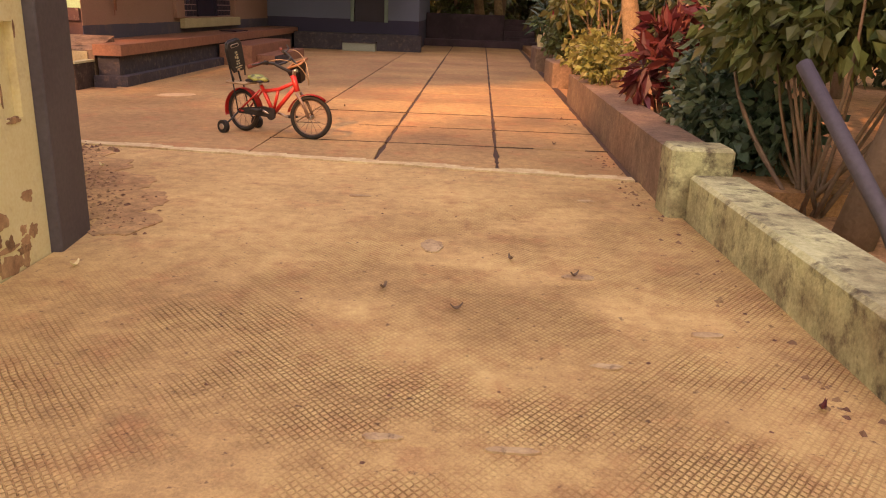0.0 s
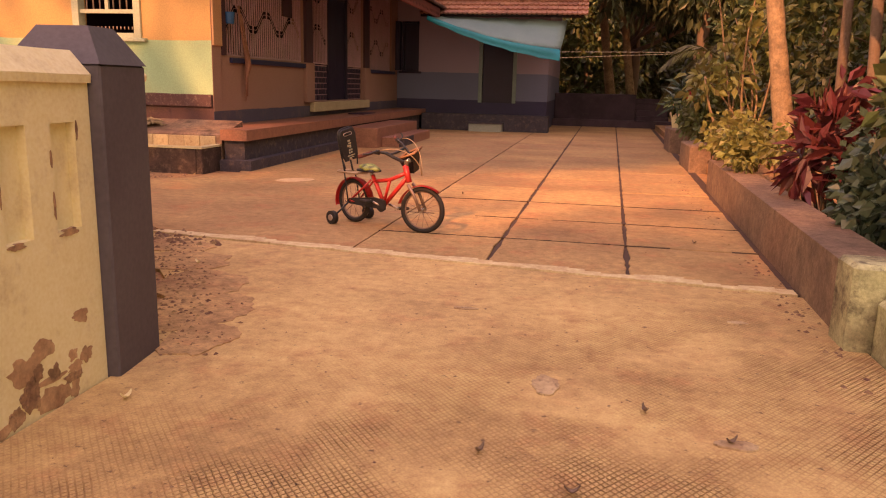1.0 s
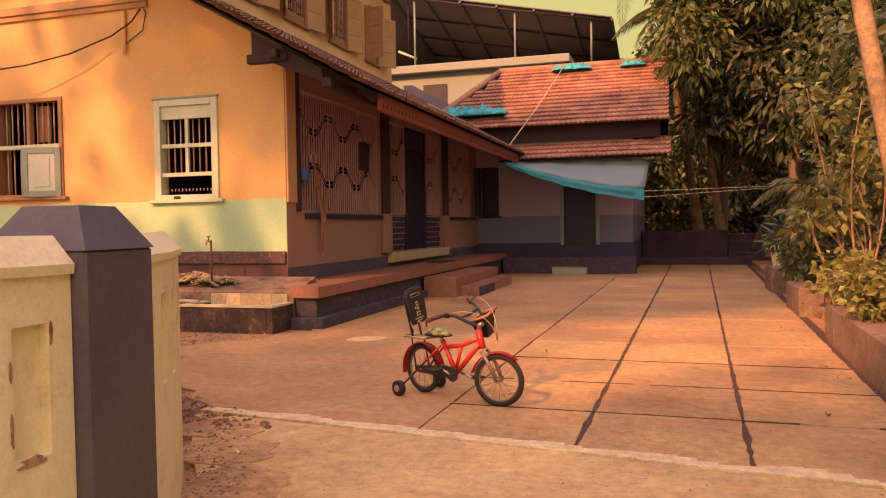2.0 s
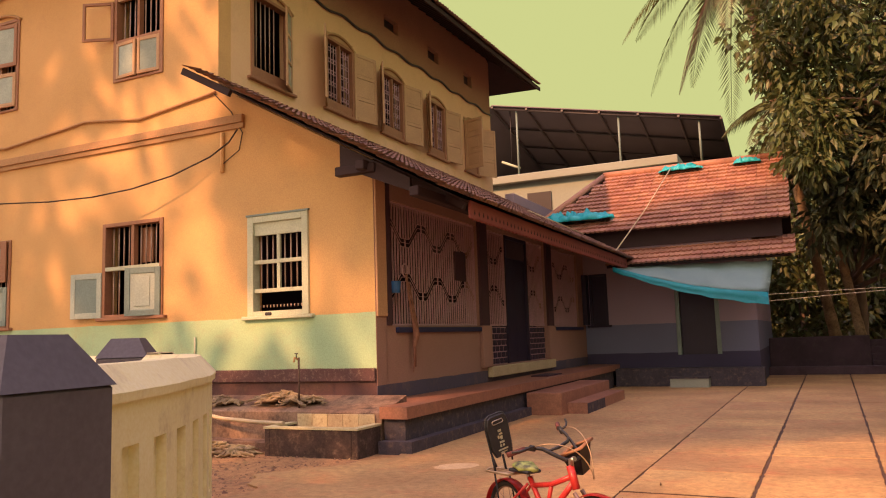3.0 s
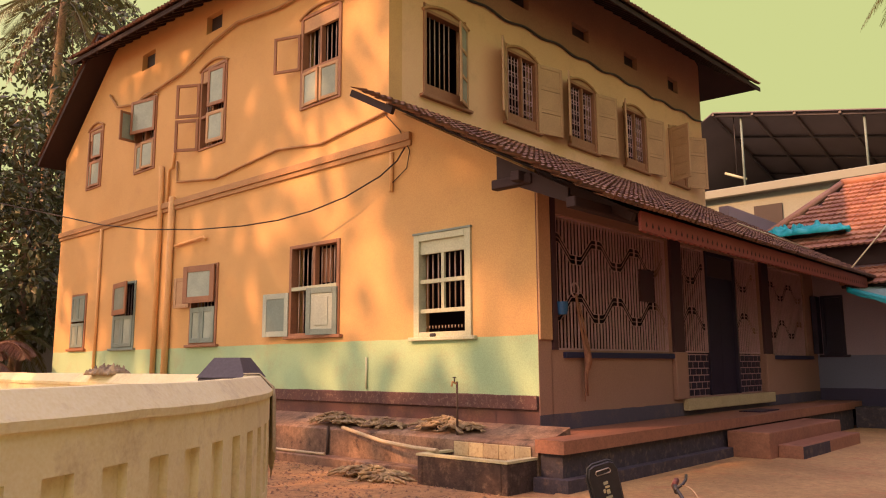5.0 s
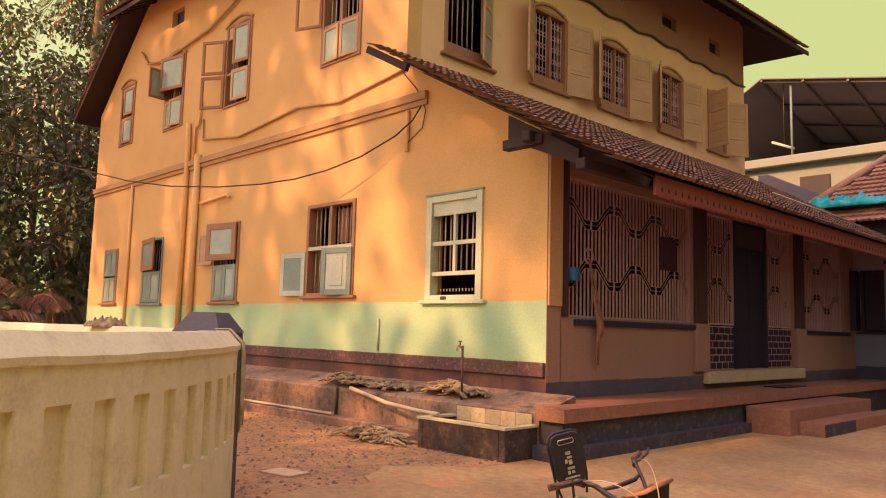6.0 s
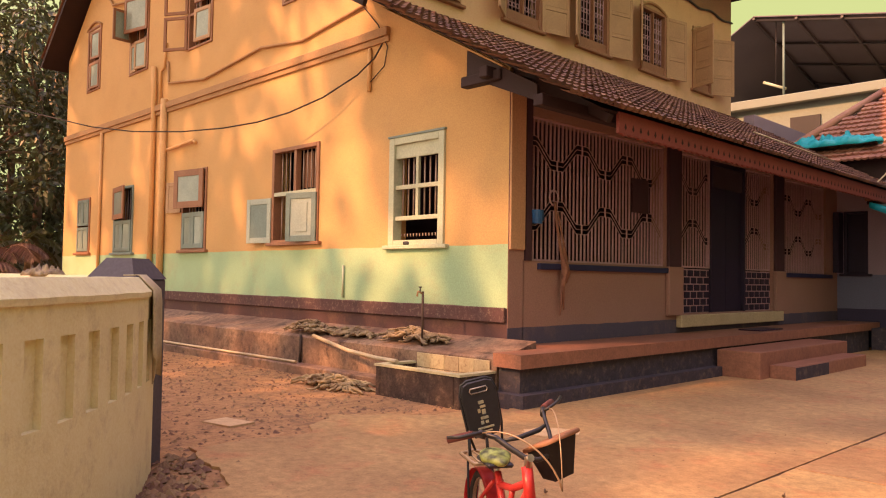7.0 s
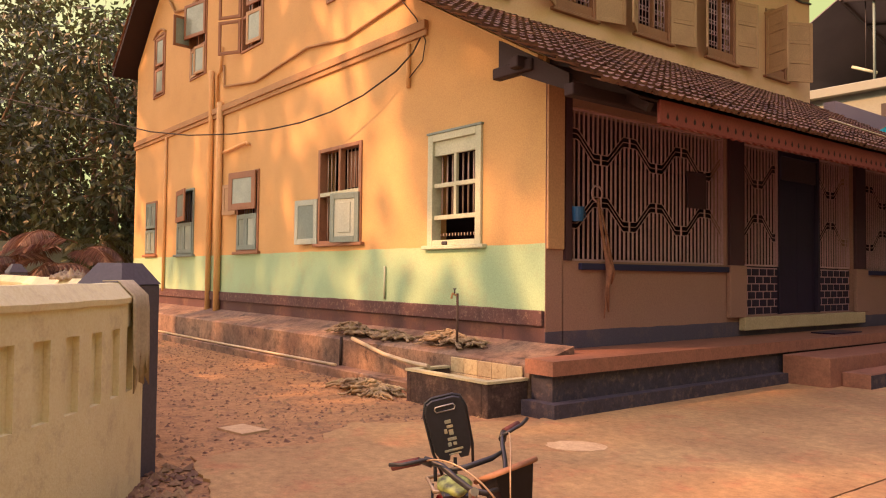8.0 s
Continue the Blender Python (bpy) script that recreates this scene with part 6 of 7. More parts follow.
pipe("water_pipe", "pale plastic pipe sloping from the ledge to the tank", [(-8.22, 10.64, 0.49), (-7.3, 10.52, 0.37), (-6.6, 10.40, 0.345), (-6.2, 10.35, 0.345)], 0.026, M_PIPE)
pipe("water_pipe", "thin pale pipe lying on the foot of the ledge", [(-17.0, 10.55, 0.125), (-12.0, 10.52, 0.125), (-8.5, 10.56, 0.125)], 0.02, M_PIPE)
pipe("down_spout", "short dark pipe down the ledge face", [(-8.6, 10.70, 0.48), (-8.6, 10.69, 0.08)], 0.02, M_CABLE)
tap = thing("standpipe_tap", "upright iron standpipe with a brass tap", "tap", pose(-6.33, 10.85, 0.46))
part("riser_pipe", tubes(([(0, 0, 0), (0, 0, 0.66)], 0.014)), mat("rusty_pipe", (0.09, 0.055, 0.045), stain=9, bump=0.3), tap)
part("spout", tubes(([(0, 0, 0.63), (-0.03, -0.05, 0.66), (-0.035, -0.06, 0.60)], 0.014)), M_BAND, tap, "brass spout")
part("handle", tubes(([(-0.015, -0.03, 0.65), (-0.015, -0.03, 0.71)], 0.008), ([(-0.04, -0.03, 0.71), (0.01, -0.03, 0.71)], 0.007)), M_DARK, tap)
mug = thing("blue_mug", "small blue plastic mug hung on the grille", "mug", pose(-5.41, 11.82, 2.02))
bm = bmesh.new()
bmesh.ops.create_cone(bm, cap_ends=True, segments=16, radius1=0.06, radius2=0.075, depth=0.16)
part("cup", bm, mat("blue_plastic", (0.02, 0.10, 0.28), stain=8, bump=0.0, rough=0.4), mug)
part("cup_handle", tubes(([(0.0, 0.07, 0.06), (0.0, 0.12, 0.03), (0.0, 0.12, -0.03), (0.0, 0.065, -0.05)], 0.008)), mat("blue_plastic_handle", (0.02, 0.09, 0.25), bump=0.0), mug)
bm = bmesh.new()
tube(bm, [(XF + 0.02, 12.20, 2.22), (XF + 0.05, 12.24, 1.9), (XF + 0.06, 12.30, 1.6), (XF + 0.09, 12.34, 1.42), (XF + 0.07, 12.32, 1.2), (XF + 0.06, 12.35, 0.92)], [0.02, 0.014, 0.016, 0.045, 0.03, 0.014], 8)
tube(bm, [(XF + 0.05, 12.22, 2.1), (XF + 0.06, 12.33, 1.75), (XF + 0.08, 12.36, 1.45), (XF + 0.08, 12.42, 1.36), (XF + 0.07, 12.40, 1.25)], [0.01, 0.012, 0.03, 0.025, 0.008], 7)
tube(bm, [(XF + 0.08, 12.34, 1.42), (XF + 0.08, 12.28, 1.2), (XF + 0.07, 12.29, 1.0), (XF + 0.07, 12.27, 0.85)], [0.03, 0.016, 0.014, 0.006], 7)
for v in bm.verts:
    v.co += Vector((0.5, 1, 1)) * 0.02 * noise.noise(v.co * 14)
tagged(new("hanging_rag", mesh_of("hanging_rag", bm, mat("red_brown_rag", (0.30, 0.14, 0.09), (0.15, 0.06, 0.05), stain=14, bump=0.4))), "twisted red brown rag knotted to the grille", "rag")
setting("wall_hook", tube(bmesh.new(), [(XF + 0.01, 12.20 + 0.09 * math.cos(a * math.pi / 8), 2.28 + 0.09 * math.sin(a * math.pi / 8)) for a in range(16)], 0.012, 5, closed=True), M_GRILL, "iron ring on the grille", "ring")
mat_ob = tagged(new("door_mat", mesh_of("door_mat", boxes((-5.2, -4.85, 16.7, 17.6, 0.522, 0.54), bevel=0.005), M_DOOR)), "dark doormat lying on the red platform", "doormat")


def crumple(name, label, x, y, z, lx, ly, hgt, seed, material, category="cloth"):
    """A heap of crumpled cloth."""
    nx, ny = 64, 28
    vs, fs = [], []
    for i in range(nx + 1):
        for j in range(ny + 1):
            u, v = i / nx * 2 - 1, j / ny * 2 - 1
            edge = max(0.0, 1 - (u * u) ** 1.5) * max(0.0, 1 - (v * v) ** 1.5)
            q = Vector((u * 3 + seed, v * 3, seed))
            q.x += 0.5 * noise.noise(q * 0.8)
            q.y += 0.6 * noise.noise(q * 1.3 + Vector((0, 0, 7)))
            ridge = 0.35 + 0.7 * noise.noise(q * 0.9) + abs(noise.noise(Vector((q.x * 0.9, q.y * 2.6, seed)))) * 1.5 + abs(noise.noise(Vector((q.x * 1.5, q.y * 1.2, seed + 3)))) * 0.9
            vs.append((x + u * lx * (1 + 0.25 * noise.noise((v * 2, seed, 1))), y + v * ly * (1 + 0.3 * noise.noise((u * 2.5, seed, 4))), z + 0.006 + hgt * edge ** 0.4 * (0.25 + ridge)))
    for i in range(nx):
        for j in range(ny):
            a = i * (ny + 1) + j
            fs.append((a, a + ny + 1, a + ny + 2, a + 1))
    ob = raw(name, vs, fs, material, smooth=True)
    m = ob.modifiers.new("thickness", "SOLIDIFY")
    m.thickness = 0.008
    return tagged(ob, label, category)




def wrung_cloth(label, x, y, z, lx, ly, hgt, seed, material, n=46):
    """A cloth wrung and dropped: many flattened, winding folds."""
    r = random.Random(seed)
    bm = bmesh.new()
    for k in range(n):
        a0, d = r.uniform(0, 6.28), r.random() ** 0.7
        px, py = x + lx * d * math.cos(a0) * 0.8, y + ly * d * math.sin(a0) * 0.8
        way, turn = r.gauss(0.0, 0.9), r.uniform(-4, 4)
        top = z + hgt * max(0.15, 1 - d * d) * r.uniform(0.25, 1.0)
        pts, q = [], Vector((px, py, top))
        step = r.uniform(0.020, 0.034) * (lx / 0.7)
        for i in range(13):
            ex, ey = (q.x - x) / lx, (q.y - y) / ly
            floor = z + 0.012 + hgt * max(0.0, 0.6 * (1 - ex * ex - ey * ey))
            q.z = max(floor, q.z - 0.004)
            pts.append(tuple(q))
            way += turn * 0.12 + r.gauss(0, 0.25)
            q = q + Vector((math.cos(way) * step, math.sin(way) * step * 0.6, r.gauss(0, 0.006)))
        w = r.uniform(0.009, 0.019)
        tube(bm, pts, [w * (0.5 + 0.6 * math.sin(math.pi * (i + 0.6) / 13.2)) for i in range(13)], 6)
    for v in bm.verts:
        v.co.z = max(z + 0.002, v.co.z + 0.012 * noise.noise(v.co * 22))
        v.co.y += 0.014 * noise.noise(v.co * 17 + Vector((3, 1, 2)))
    for f in bm.faces:
        f.smooth = True
    ob = new("crumpled_cloth", mesh_of("crumpled_cloth", bm, material))
    return tagged(ob, label, "cloth")


wrung_cloth("dusty tan cloth crumpled on the ledge", -8.75, 10.95, 0.485, 0.62, 0.21, 0.20, 1, M_CLOTH, 170)
wrung_cloth("flattened tan cloth dropped at the ledge edge", -7.75, 10.95, 0.485, 0.45, 0.19, 0.15, 2, M_CLOTH, 120)
wrung_cloth("faded crumpled cloth beside the standpipe tap", -6.72, 11.02, 0.50, 0.66, 0.22, 0.20, 5, M_CLOTH, 190)
wrung_cloth("crumpled pale sacking lying on the soil", -7.15, 10.15, -0.02, 0.66, 0.27, 0.17, 9, mat("pale_sacking", (0.44, 0.35, 0.19), (0.16, 0.10, 0.06), stain=5, bump=0.4, amount=0.9, mottle=0.4), 180)
crumple("crumpled_cloth", "small crumpled rag lying on the wall coping", -7.6, 7.1, 1.24, 0.28, 0.13, 0.055, 13.0, M_CLOTH)
# cloth hung over the end of the curved wall
vs, fs = [], []
for i in range(19):
    s = CR * abs(CT1 - CT0) - 0.05 - 0.34 * i / 18
    a = CT0 + (CT1 - CT0) * s / (CR * abs(CT1 - CT0))
    for j, (d, z) in enumerate(((-0.15, 1.27), (-0.06, 1.272), (0.03, 1.18), (0.035, 1.10), (0.037, 0.98), (0.04, 0.86), (0.042, 0.74))):
        f = 0.014 * math.sin(i * 2.3) * min(1, j / 3)
        zz = z - (0.10 * math.sin(i * 0.9) + 0.05 * math.sin(i * 2.1) if j == 6 else 0)
        vs.append((CX + (CR + d + f) * math.cos(a), CY + (CR + d + f) * math.sin(a), zz))
for i in range(18):
    for j in range(6):
        q = i * 7 + j
        fs.append((q, q + 7, q + 8, q + 1))
ob = raw("hanging_cloth", vs, fs, mat("grey_tan_cloth", (0.52, 0.44, 0.28), (0.38, 0.31, 0.20), stain=6, bump=0.2), smooth=True)
ob.modifiers.new("thickness", "SOLIDIFY").thickness = 0.006
tagged(ob, "frayed tan cloth hung over the wall end", "cloth")
tagged(new("stone_slab", mesh_of("stone_slab", prism(bmesh.new(), [(-6.02, 7.95), (-5.66, 8.02), (-5.70, 8.28), (-6.06, 8.2)], "z", -0.03, -0.002), M_SPOT)), "pale flat stone slab lying on the soil", "slab")
# tarpaulin scraps and a rope on the roofs
crumple("tarpaulin_scrap", "turquoise tarpaulin scrap in the roof valley", -5.55, 22.45, 4.22, 0.85, 0.5, 0.19, 3.0, M_TARP, "tarpaulin").rotation_euler = (0, 0, 0)
crumple("tarpaulin_scrap", "turquoise tarpaulin scrap over the ridge tiles", -3.3, 25.3, 5.86, 0.6, 0.34, 0.11, 7.0, M_TARP, "tarpaulin")
crumple("tarpaulin_scrap", "small turquoise tarpaulin scrap on the ridge", -1.5, 25.3, 5.86, 0.35, 0.28, 0.11, 11.0, M_TARP, "tarpaulin")
pipe("roof_rope", "pale rope stretched down over the roof tiles", [(-3.5, 25.2, 6.05), (-3.9, 22.5, 4.4), (-4.3, 20.6, 3.2)], 0.015, M_PIPE, "rope")
pipe("roof_rope", "pale line lying on the verandah tiles", [(-5.6, 18.2, 3.98), (-5.0, 20.4, 3.66)], 0.015, M_PIPE, "rope")
for dz in (0.0, 0.14):
    pipe("clothes_line", "thin line strung from the awning to the trees", [(-1.05, 20.3, 2.0 - dz), (1.5, 20.8, 2.05 - dz * 0.3), (5.0, 21.5, 2.3)], 0.006, M_PIPE, "line", "clothes lines")

tagged(new("cement_patch", mesh_of("cement_patch", prism(bmesh.new(), [(-3.72 + (0.24 + 0.03 * math.sin(3 * i)) * math.cos(i * 0.3) * 0.72 - 0.30 * math.sin(i * 0.3) * 0.69 * 0.6, 9.92 + 0.24 * math.cos(i * 0.3) * 0.69 + 0.30 * math.sin(i * 0.3) * 0.72 * 0.6) for i in range(21)], "z", -0.02, 0.004), M_SPOT)), "pale cement patch in the courtyard floor", "patch", kind="structure")
tube_light = thing("tube_light", "white tube light under the neighbour's terrace roof", "lamp", pose(-10.95, 32.4, 8.4))
part("lamp_tube", tubes(([(-0.45, 0, 0.2), (0.35, 0, -0.16)], 0.05)), M_FRAME_W, tube_light)
part("lamp_bracket", tubes(([(0, 0, 0.05), (0, 0.0, 2.45)], 0.02)), M_DARK, tube_light)
# ---------------- small things on the ground ----------------
rng = random.Random(4)
vs, fs = [], []


def pebble(x, y, z, r):
    b = len(vs)
    for k in range(6):
        a = k * math.pi / 3 + rng.random()
        vs.append((x + r * math.cos(a) * rng.uniform(0.7, 1.2), y + r * math.sin(a) * rng.uniform(0.7, 1.2), z - r * 0.1))
    vs.append((x + rng.uniform(-0.3, 0.3) * r, y + rng.uniform(-0.3, 0.3) * r, z + r * rng.uniform(0.4, 0.8)))
    for k in range(6):
        fs.append((b + k, b + (k + 1) % 6, b + 6))


for i in range(9000):
    x, y = rng.uniform(-17, -3.2), rng.uniform(6.2, 10.5)
    if (x > -5.1 and y > 7.3) or y < 6.9 - (x + 4.7) * 0.35 * (x > -4.7) and x > -4.7 and y < 6.6:
        continue
    pebble(x, y, -0.02, rng.choice((0.008, 0.012, 0.018, 0.03)) * rng.uniform(0.6, 1.2))
for i in range(380):
    t = rng.random() ** 0.8
    x, y = -4.9 + t * 1.9 + rng.gauss(0, 0.1), 7.05 - t * 1.0 + rng.gauss(0.1, 0.12)
    pebble(x, y, -0.005, rng.uniform(0.012, 0.05))
for i in range(420):
    t = rng.random()
    x, y = -2.15 - 1.1 * t + rng.gauss(0.12, 0.12), 4.2 + 1.9 * t + rng.gauss(0, 0.1)
    pebble(x, y, 0.004, rng.uniform(0.004, 0.016))
tagged(raw("gravel", vs, fs, M_STONE), "loose red laterite gravel on the yard", "gravel", kind="stuff")
vs, fs = [], []
for i in range(420):
    x, y = rng.uniform(-4.5, 0.95), rng.uniform(1.0, 18)
    if x < -1.9 and y < 7.2:
        continue
    pebble(x, y, 0.001, rng.uniform(0.003, 0.009))
for i in range(160):
    pebble(rng.gauss(0.86, 0.06), rng.uniform(2.4, 12), 0.001, rng.uniform(0.006, 0.02))
tagged(raw("grit", vs, fs, M_STONE), "loose grit and crumbs on the concrete", "grit", kind="stuff")
for x, y, col in ((0.80, 2.62, "r"), (0.22, 3.75, "d"), (-0.05, 3.95, "d"), (0.55, 7.3, "d"), (-2.72, 5.65, "p"), (-1.93, 3.62, "p"), (-0.6, 3.5, "d"), (-0.3, 3.3, "d"), (-2.6, 8.4, "d"), (-1.6, 9.4, "d")):
    bm = bmesh.new()
    n_ = 5
    a0 = rng.uniform(0, 6)
    rows = []
    for i in range(n_ + 1):
        u = i / n_
        wd_ = 0.009 * math.sin(math.pi * min(0.96, u + 0.06)) + 0.002
        c, s = math.cos(a0), math.sin(a0)
        px, pz = (u - 0.5) * 0.05, 0.006 + 0.02 * (u - 0.5) ** 2 * 4
        rows.append([bm.verts.new((x + px * c - k * wd_ * s, y + px * s + k * wd_ * c, pz + 0.008 * abs(k))) for k in (-1, 0, 1)])
    for r0, r1 in zip(rows, rows[1:]):
        for k in range(2):
            bm.faces.new((r0[k], r0[k + 1], r1[k + 1], r1[k]))
    tagged(new("fallen_leaf", mesh_of("fallen_leaf", bm, {"r": M_LEAF_R, "d": M_BARK, "p": M_CREAM}[col])), {"r": "small red fallen leaf on the concrete", "d": "dry brown fallen leaf on the concrete", "p": "pale dry leaf lying on the ground"}[col], "leaf", "fallen leaves")


# ---------------- plants ----------------
prng = np.random.default_rng(7)


def leaf_mass(name, parent, clumps, per, size, width, material, droop=0.3, spread=0.35, label="", kind=""):
    """Leaves in clumps: every leaf is a small folded blade pointing out from its clump."""
    c = np.repeat(np.asarray(clumps, float), per, axis=0)
    n = len(c)
    d = prng.normal(size=(n, 3))
    d /= np.linalg.norm(d, axis=1, keepdims=True)
    base = c + d * spread * prng.random((n, 1)) ** 0.6
    d[:, 2] -= droop
    d /= np.linalg.norm(d, axis=1, keepdims=True)
    ln = size * prng.uniform(0.6, 1.25, (n, 1))
    side = np.cross(d, prng.normal(size=(n, 3)))
    side /= np.linalg.norm(side, axis=1, keepdims=True)
    nrm = np.cross(side, d)
    wv = width * prng.uniform(0.85, 1.55, (n, 1))
    tip = base + d * ln
    tip[:, 2] -= ln[:, 0] * 0.15
    mid = base + d * ln * 0.45
    v = np.stack([base, mid + side * wv + nrm * wv * 0.3, tip, mid - side * wv + nrm * wv * 0.3], axis=1).reshape(-1, 3)
    i = np.arange(n)[:, None] * 4
    f = np.concatenate([i + [0, 1, 2], i + [0, 2, 3]], axis=0)
    me = bpy.data.meshes.new(name)
    me.from_pydata(v.tolist(), [], f.tolist())
    me.materials.append(material)
    ob = new(name, me)
    ob.parent = parent
    return tagged(ob, label=label, kind=kind)


def blob(center, radii, n, hollow=0.55):
    """Clump centres in a ragged ellipsoid, thicker towards its skin."""
    d = prng.normal(size=(n, 3))
    d /= np.linalg.norm(d, axis=1, keepdims=True)
    r = hollow + (1 - hollow) * prng.random((n, 1)) ** 0.7
    rag = 1 + 0.28 * np.sin(d[:, :1] * 5 + center[0]) * np.cos(d[:, 1:2] * 6 + center[1]) + 0.15 * np.sin(d[:, 2:3] * 9)
    return np.asarray(center) + d * r * rag * np.asarray(radii)


def limb(bm, a, b, r0, r1, bend=0.15, n=6, sides=7):
    a, b = Vector(a), Vector(b)
    k = (b - a).length * bend
    off = Vector((random.uniform(-1, 1), random.uniform(-1, 1), random.uniform(-0.3, 0.6))) * k
    pts = [a.lerp(b, i / n) + off * math.sin(math.pi * i / n) for i in range(n + 1)]
    return tube(bm, pts, [r0 + (r1 - r0) * i / n for i in range(n + 1)], sides)


def tree(name, label, x, y, height, r, crowns, material, size, width, per=26, droop=0.4, bark=None, lean=(0, 0), spread=0.5, limbs=6, z=0.0, group="", category="tree"):
    """A tapered trunk with limbs into each crown lobe; crowns: [(centre, radii, clumps), ...]."""
    t = thing(name, label, category, pose(x, y, z), group)
    top = Vector((lean[0], lean[1], height))
    bm = bmesh.new()
    limb(bm, (0, 0, -0.1), top, r, r * 0.5, 0.05, 8, 9)
    part("trunk", bm, bark or M_BARK, t)
    cl = []
    for c, radii, n in crowns:
        c = Vector(c)
        for k in range(limbs):
            s = Vector((0, 0, 0)).lerp(top, random.uniform(0.55, 1.0))
            e = c + Vector((random.uniform(-0.7, 0.7) * radii[0], random.uniform(-0.7, 0.7) * radii[1], random.uniform(-0.5, 0.6) * radii[2]))
            part("limb", limb(bmesh.new(), s, e, r * 0.35, r * 0.06), bark or M_BARK, t)
        cl.append(blob(tuple(c), radii, n))
    leaf_mass("crown", t, np.concatenate(cl), per, size, width, material, droop, spread)
    return t


def shrub(name, label, x, y, stems, height, crowns, material, size, width, per=24, z=0.1, stem_r=0.012, droop=0.2, spread=0.16, bark=None, group="shrubs"):
    t = thing(name, label, "shrub", pose(x, y, z), group)
    cl = []
    for c, radii, n in crowns:
        cl.append(blob(c, radii, n, 0.3))
    allc = np.concatenate(cl)
    for k in range(stems):
        e = allc[prng.integers(len(allc))]
        part("stem", limb(bmesh.new(), (random.uniform(-0.08, 0.08), random.uniform(-0.08, 0.08), -0.1), tuple(e), stem_r, stem_r * 0.4, 0.12, 6, 5), bark or M_BARK, t)
    leaf_mass("foliage", t, allc, per, size, width, material, droop, spread)
    return t


def frond(parent, a, dirv, length, drop, material, leaflet=0.45, n=34, name="frond", hang=0.0):
    """A palm frond: a drooping midrib with paired leaflets, as one part."""
    a, dirv = Vector(a), Vector(dirv).normalized()
    sidev = dirv.cross(Vector((0, 0, 1)))
    sidev = sidev.normalized() if sidev.length > 0.05 else Vector((1, 0, 0))
    pts = []
    for i in range(n + 1):
        u = i / n
        pts.append(a + dirv * length * u * (1 - 0.25 * u) + Vector((0, 0, -drop * u ** 1.8)))
    vs, fs = [], []
    for i in range(n):
        p, q = pts[i], pts[i + 1]
        u = i / n
        w = 0.022 * (1 - u) + 0.005
        b = len(vs)
        vs += [p - sidev * w, p + sidev * w, q + sidev * w, q - sidev * w, p - Vector((0, 0, w)), q - Vector((0, 0, w))]
        fs += [(b, b + 1, b + 2, b + 3), (b, b + 3, b + 5, b + 4), (b + 1, b + 4, b + 5, b + 2)]
        if u < 0.12:
            continue
        ll = leaflet * math.sin(math.pi * min(1, u * 0.85 + 0.15)) ** 0.7
        for s in (-1, 1):
            for h in (0, 0.5):
                base = p.lerp(q, h)
                along = (q - p).normalized()
                d = (sidev * s * 0.75 + along * 0.55 + Vector((0, 0, -0.35 - hang + random.uniform(-0.15, 0.15)))).normalized()
                tip = base + d * ll * random.uniform(0.8, 1.1) + Vector((0, 0, -ll * 0.2))
                m = base.lerp(tip, 0.5) + Vector((0, 0, ll * 0.05))
                wv = along * 0.018
                b = len(vs)
                vs += [base, m + wv, tip, m - wv]
                fs += [(b, b + 1, b + 2), (b, b + 2, b + 3)]
    return raw(name, vs, fs, material, parent)


def palm(name, label, x, y, height, r, lean, n, length, z=0.0, leaflet=0.5, dry=3, bark=None, up=0.7):
    t = thing(name, label, "palm", pose(x, y, z))
    top = Vector((lean[0], lean[1], height))
    m = 40
    pts = [Vector((lean[0] * (i / m), lean[1] * (i / m), height * i / m)) for i in range(m + 1)]
    bm = tube(bmesh.new(), pts, [r * (1.25 - 0.35 * min(1, i / 8) - 0.2 * i / m) * (1.05 if i % 2 else 0.97) for i in range(m + 1)], 12)
    part("trunk", bm, bark or M_PALM, t)
    for k in range(n):
        a = 2.4 * k + random.uniform(-0.2, 0.2)
        e = up - 1.3 * k / n
        frond(t, top, (math.cos(a), math.sin(a), e), length * random.uniform(0.85, 1.1), length * (0.35 + 0.35 * k / n), M_LEAF_P, leaflet)
    for k in range(dry):
        a = 2.1 * k + 0.8
        frond(t, top, (math.cos(a), math.sin(a), -0.9), length * 0.8, length * 0.5, M_LEAF_DRY, leaflet * 0.8, hang=0.6, name="dry_frond")
    return t


random.seed(11)
# along the planter
shrub("shrub", "low yellow green leafed shrub spilling over the planter", 1.45, 10.6, 12, 0.8, [((0, -0.9, 0.35), (0.3, 0.7, 0.24), 36), ((0.05, 0.4, 0.32), (0.32, 0.8, 0.26), 36), ((0.1, 1.4, 0.3), (0.3, 0.6, 0.26), 22)], M_LEAF_Y, 0.09, 0.028, z=0.3)
shrub("cordyline", "dark red leafed cordyline in the planter", 1.55, 7.75, 5, 1.2, [((0, 0, 0.85), (0.22, 0.25, 0.25), 12), ((-0.05, -0.15, 0.55), (0.25, 0.25, 0.2), 10)], M_LEAF_R, 0.25, 0.032, per=14, z=0.12, droop=-0.05, spread=0.1, stem_r=0.02)
shrub("shrub", "blue green broad leafed shrub behind the planter wall", 1.65, 6.2, 14, 0.8, [((0.0, 0, 0.38), (0.28, 0.5, 0.33), 60), ((0.1, 0.9, 0.42), (0.3, 0.5, 0.36), 44), ((0.2, -0.45, 0.25), (0.25, 0.3, 0.25), 26)], M_LEAF_B, 0.10, 0.032, z=0.12)
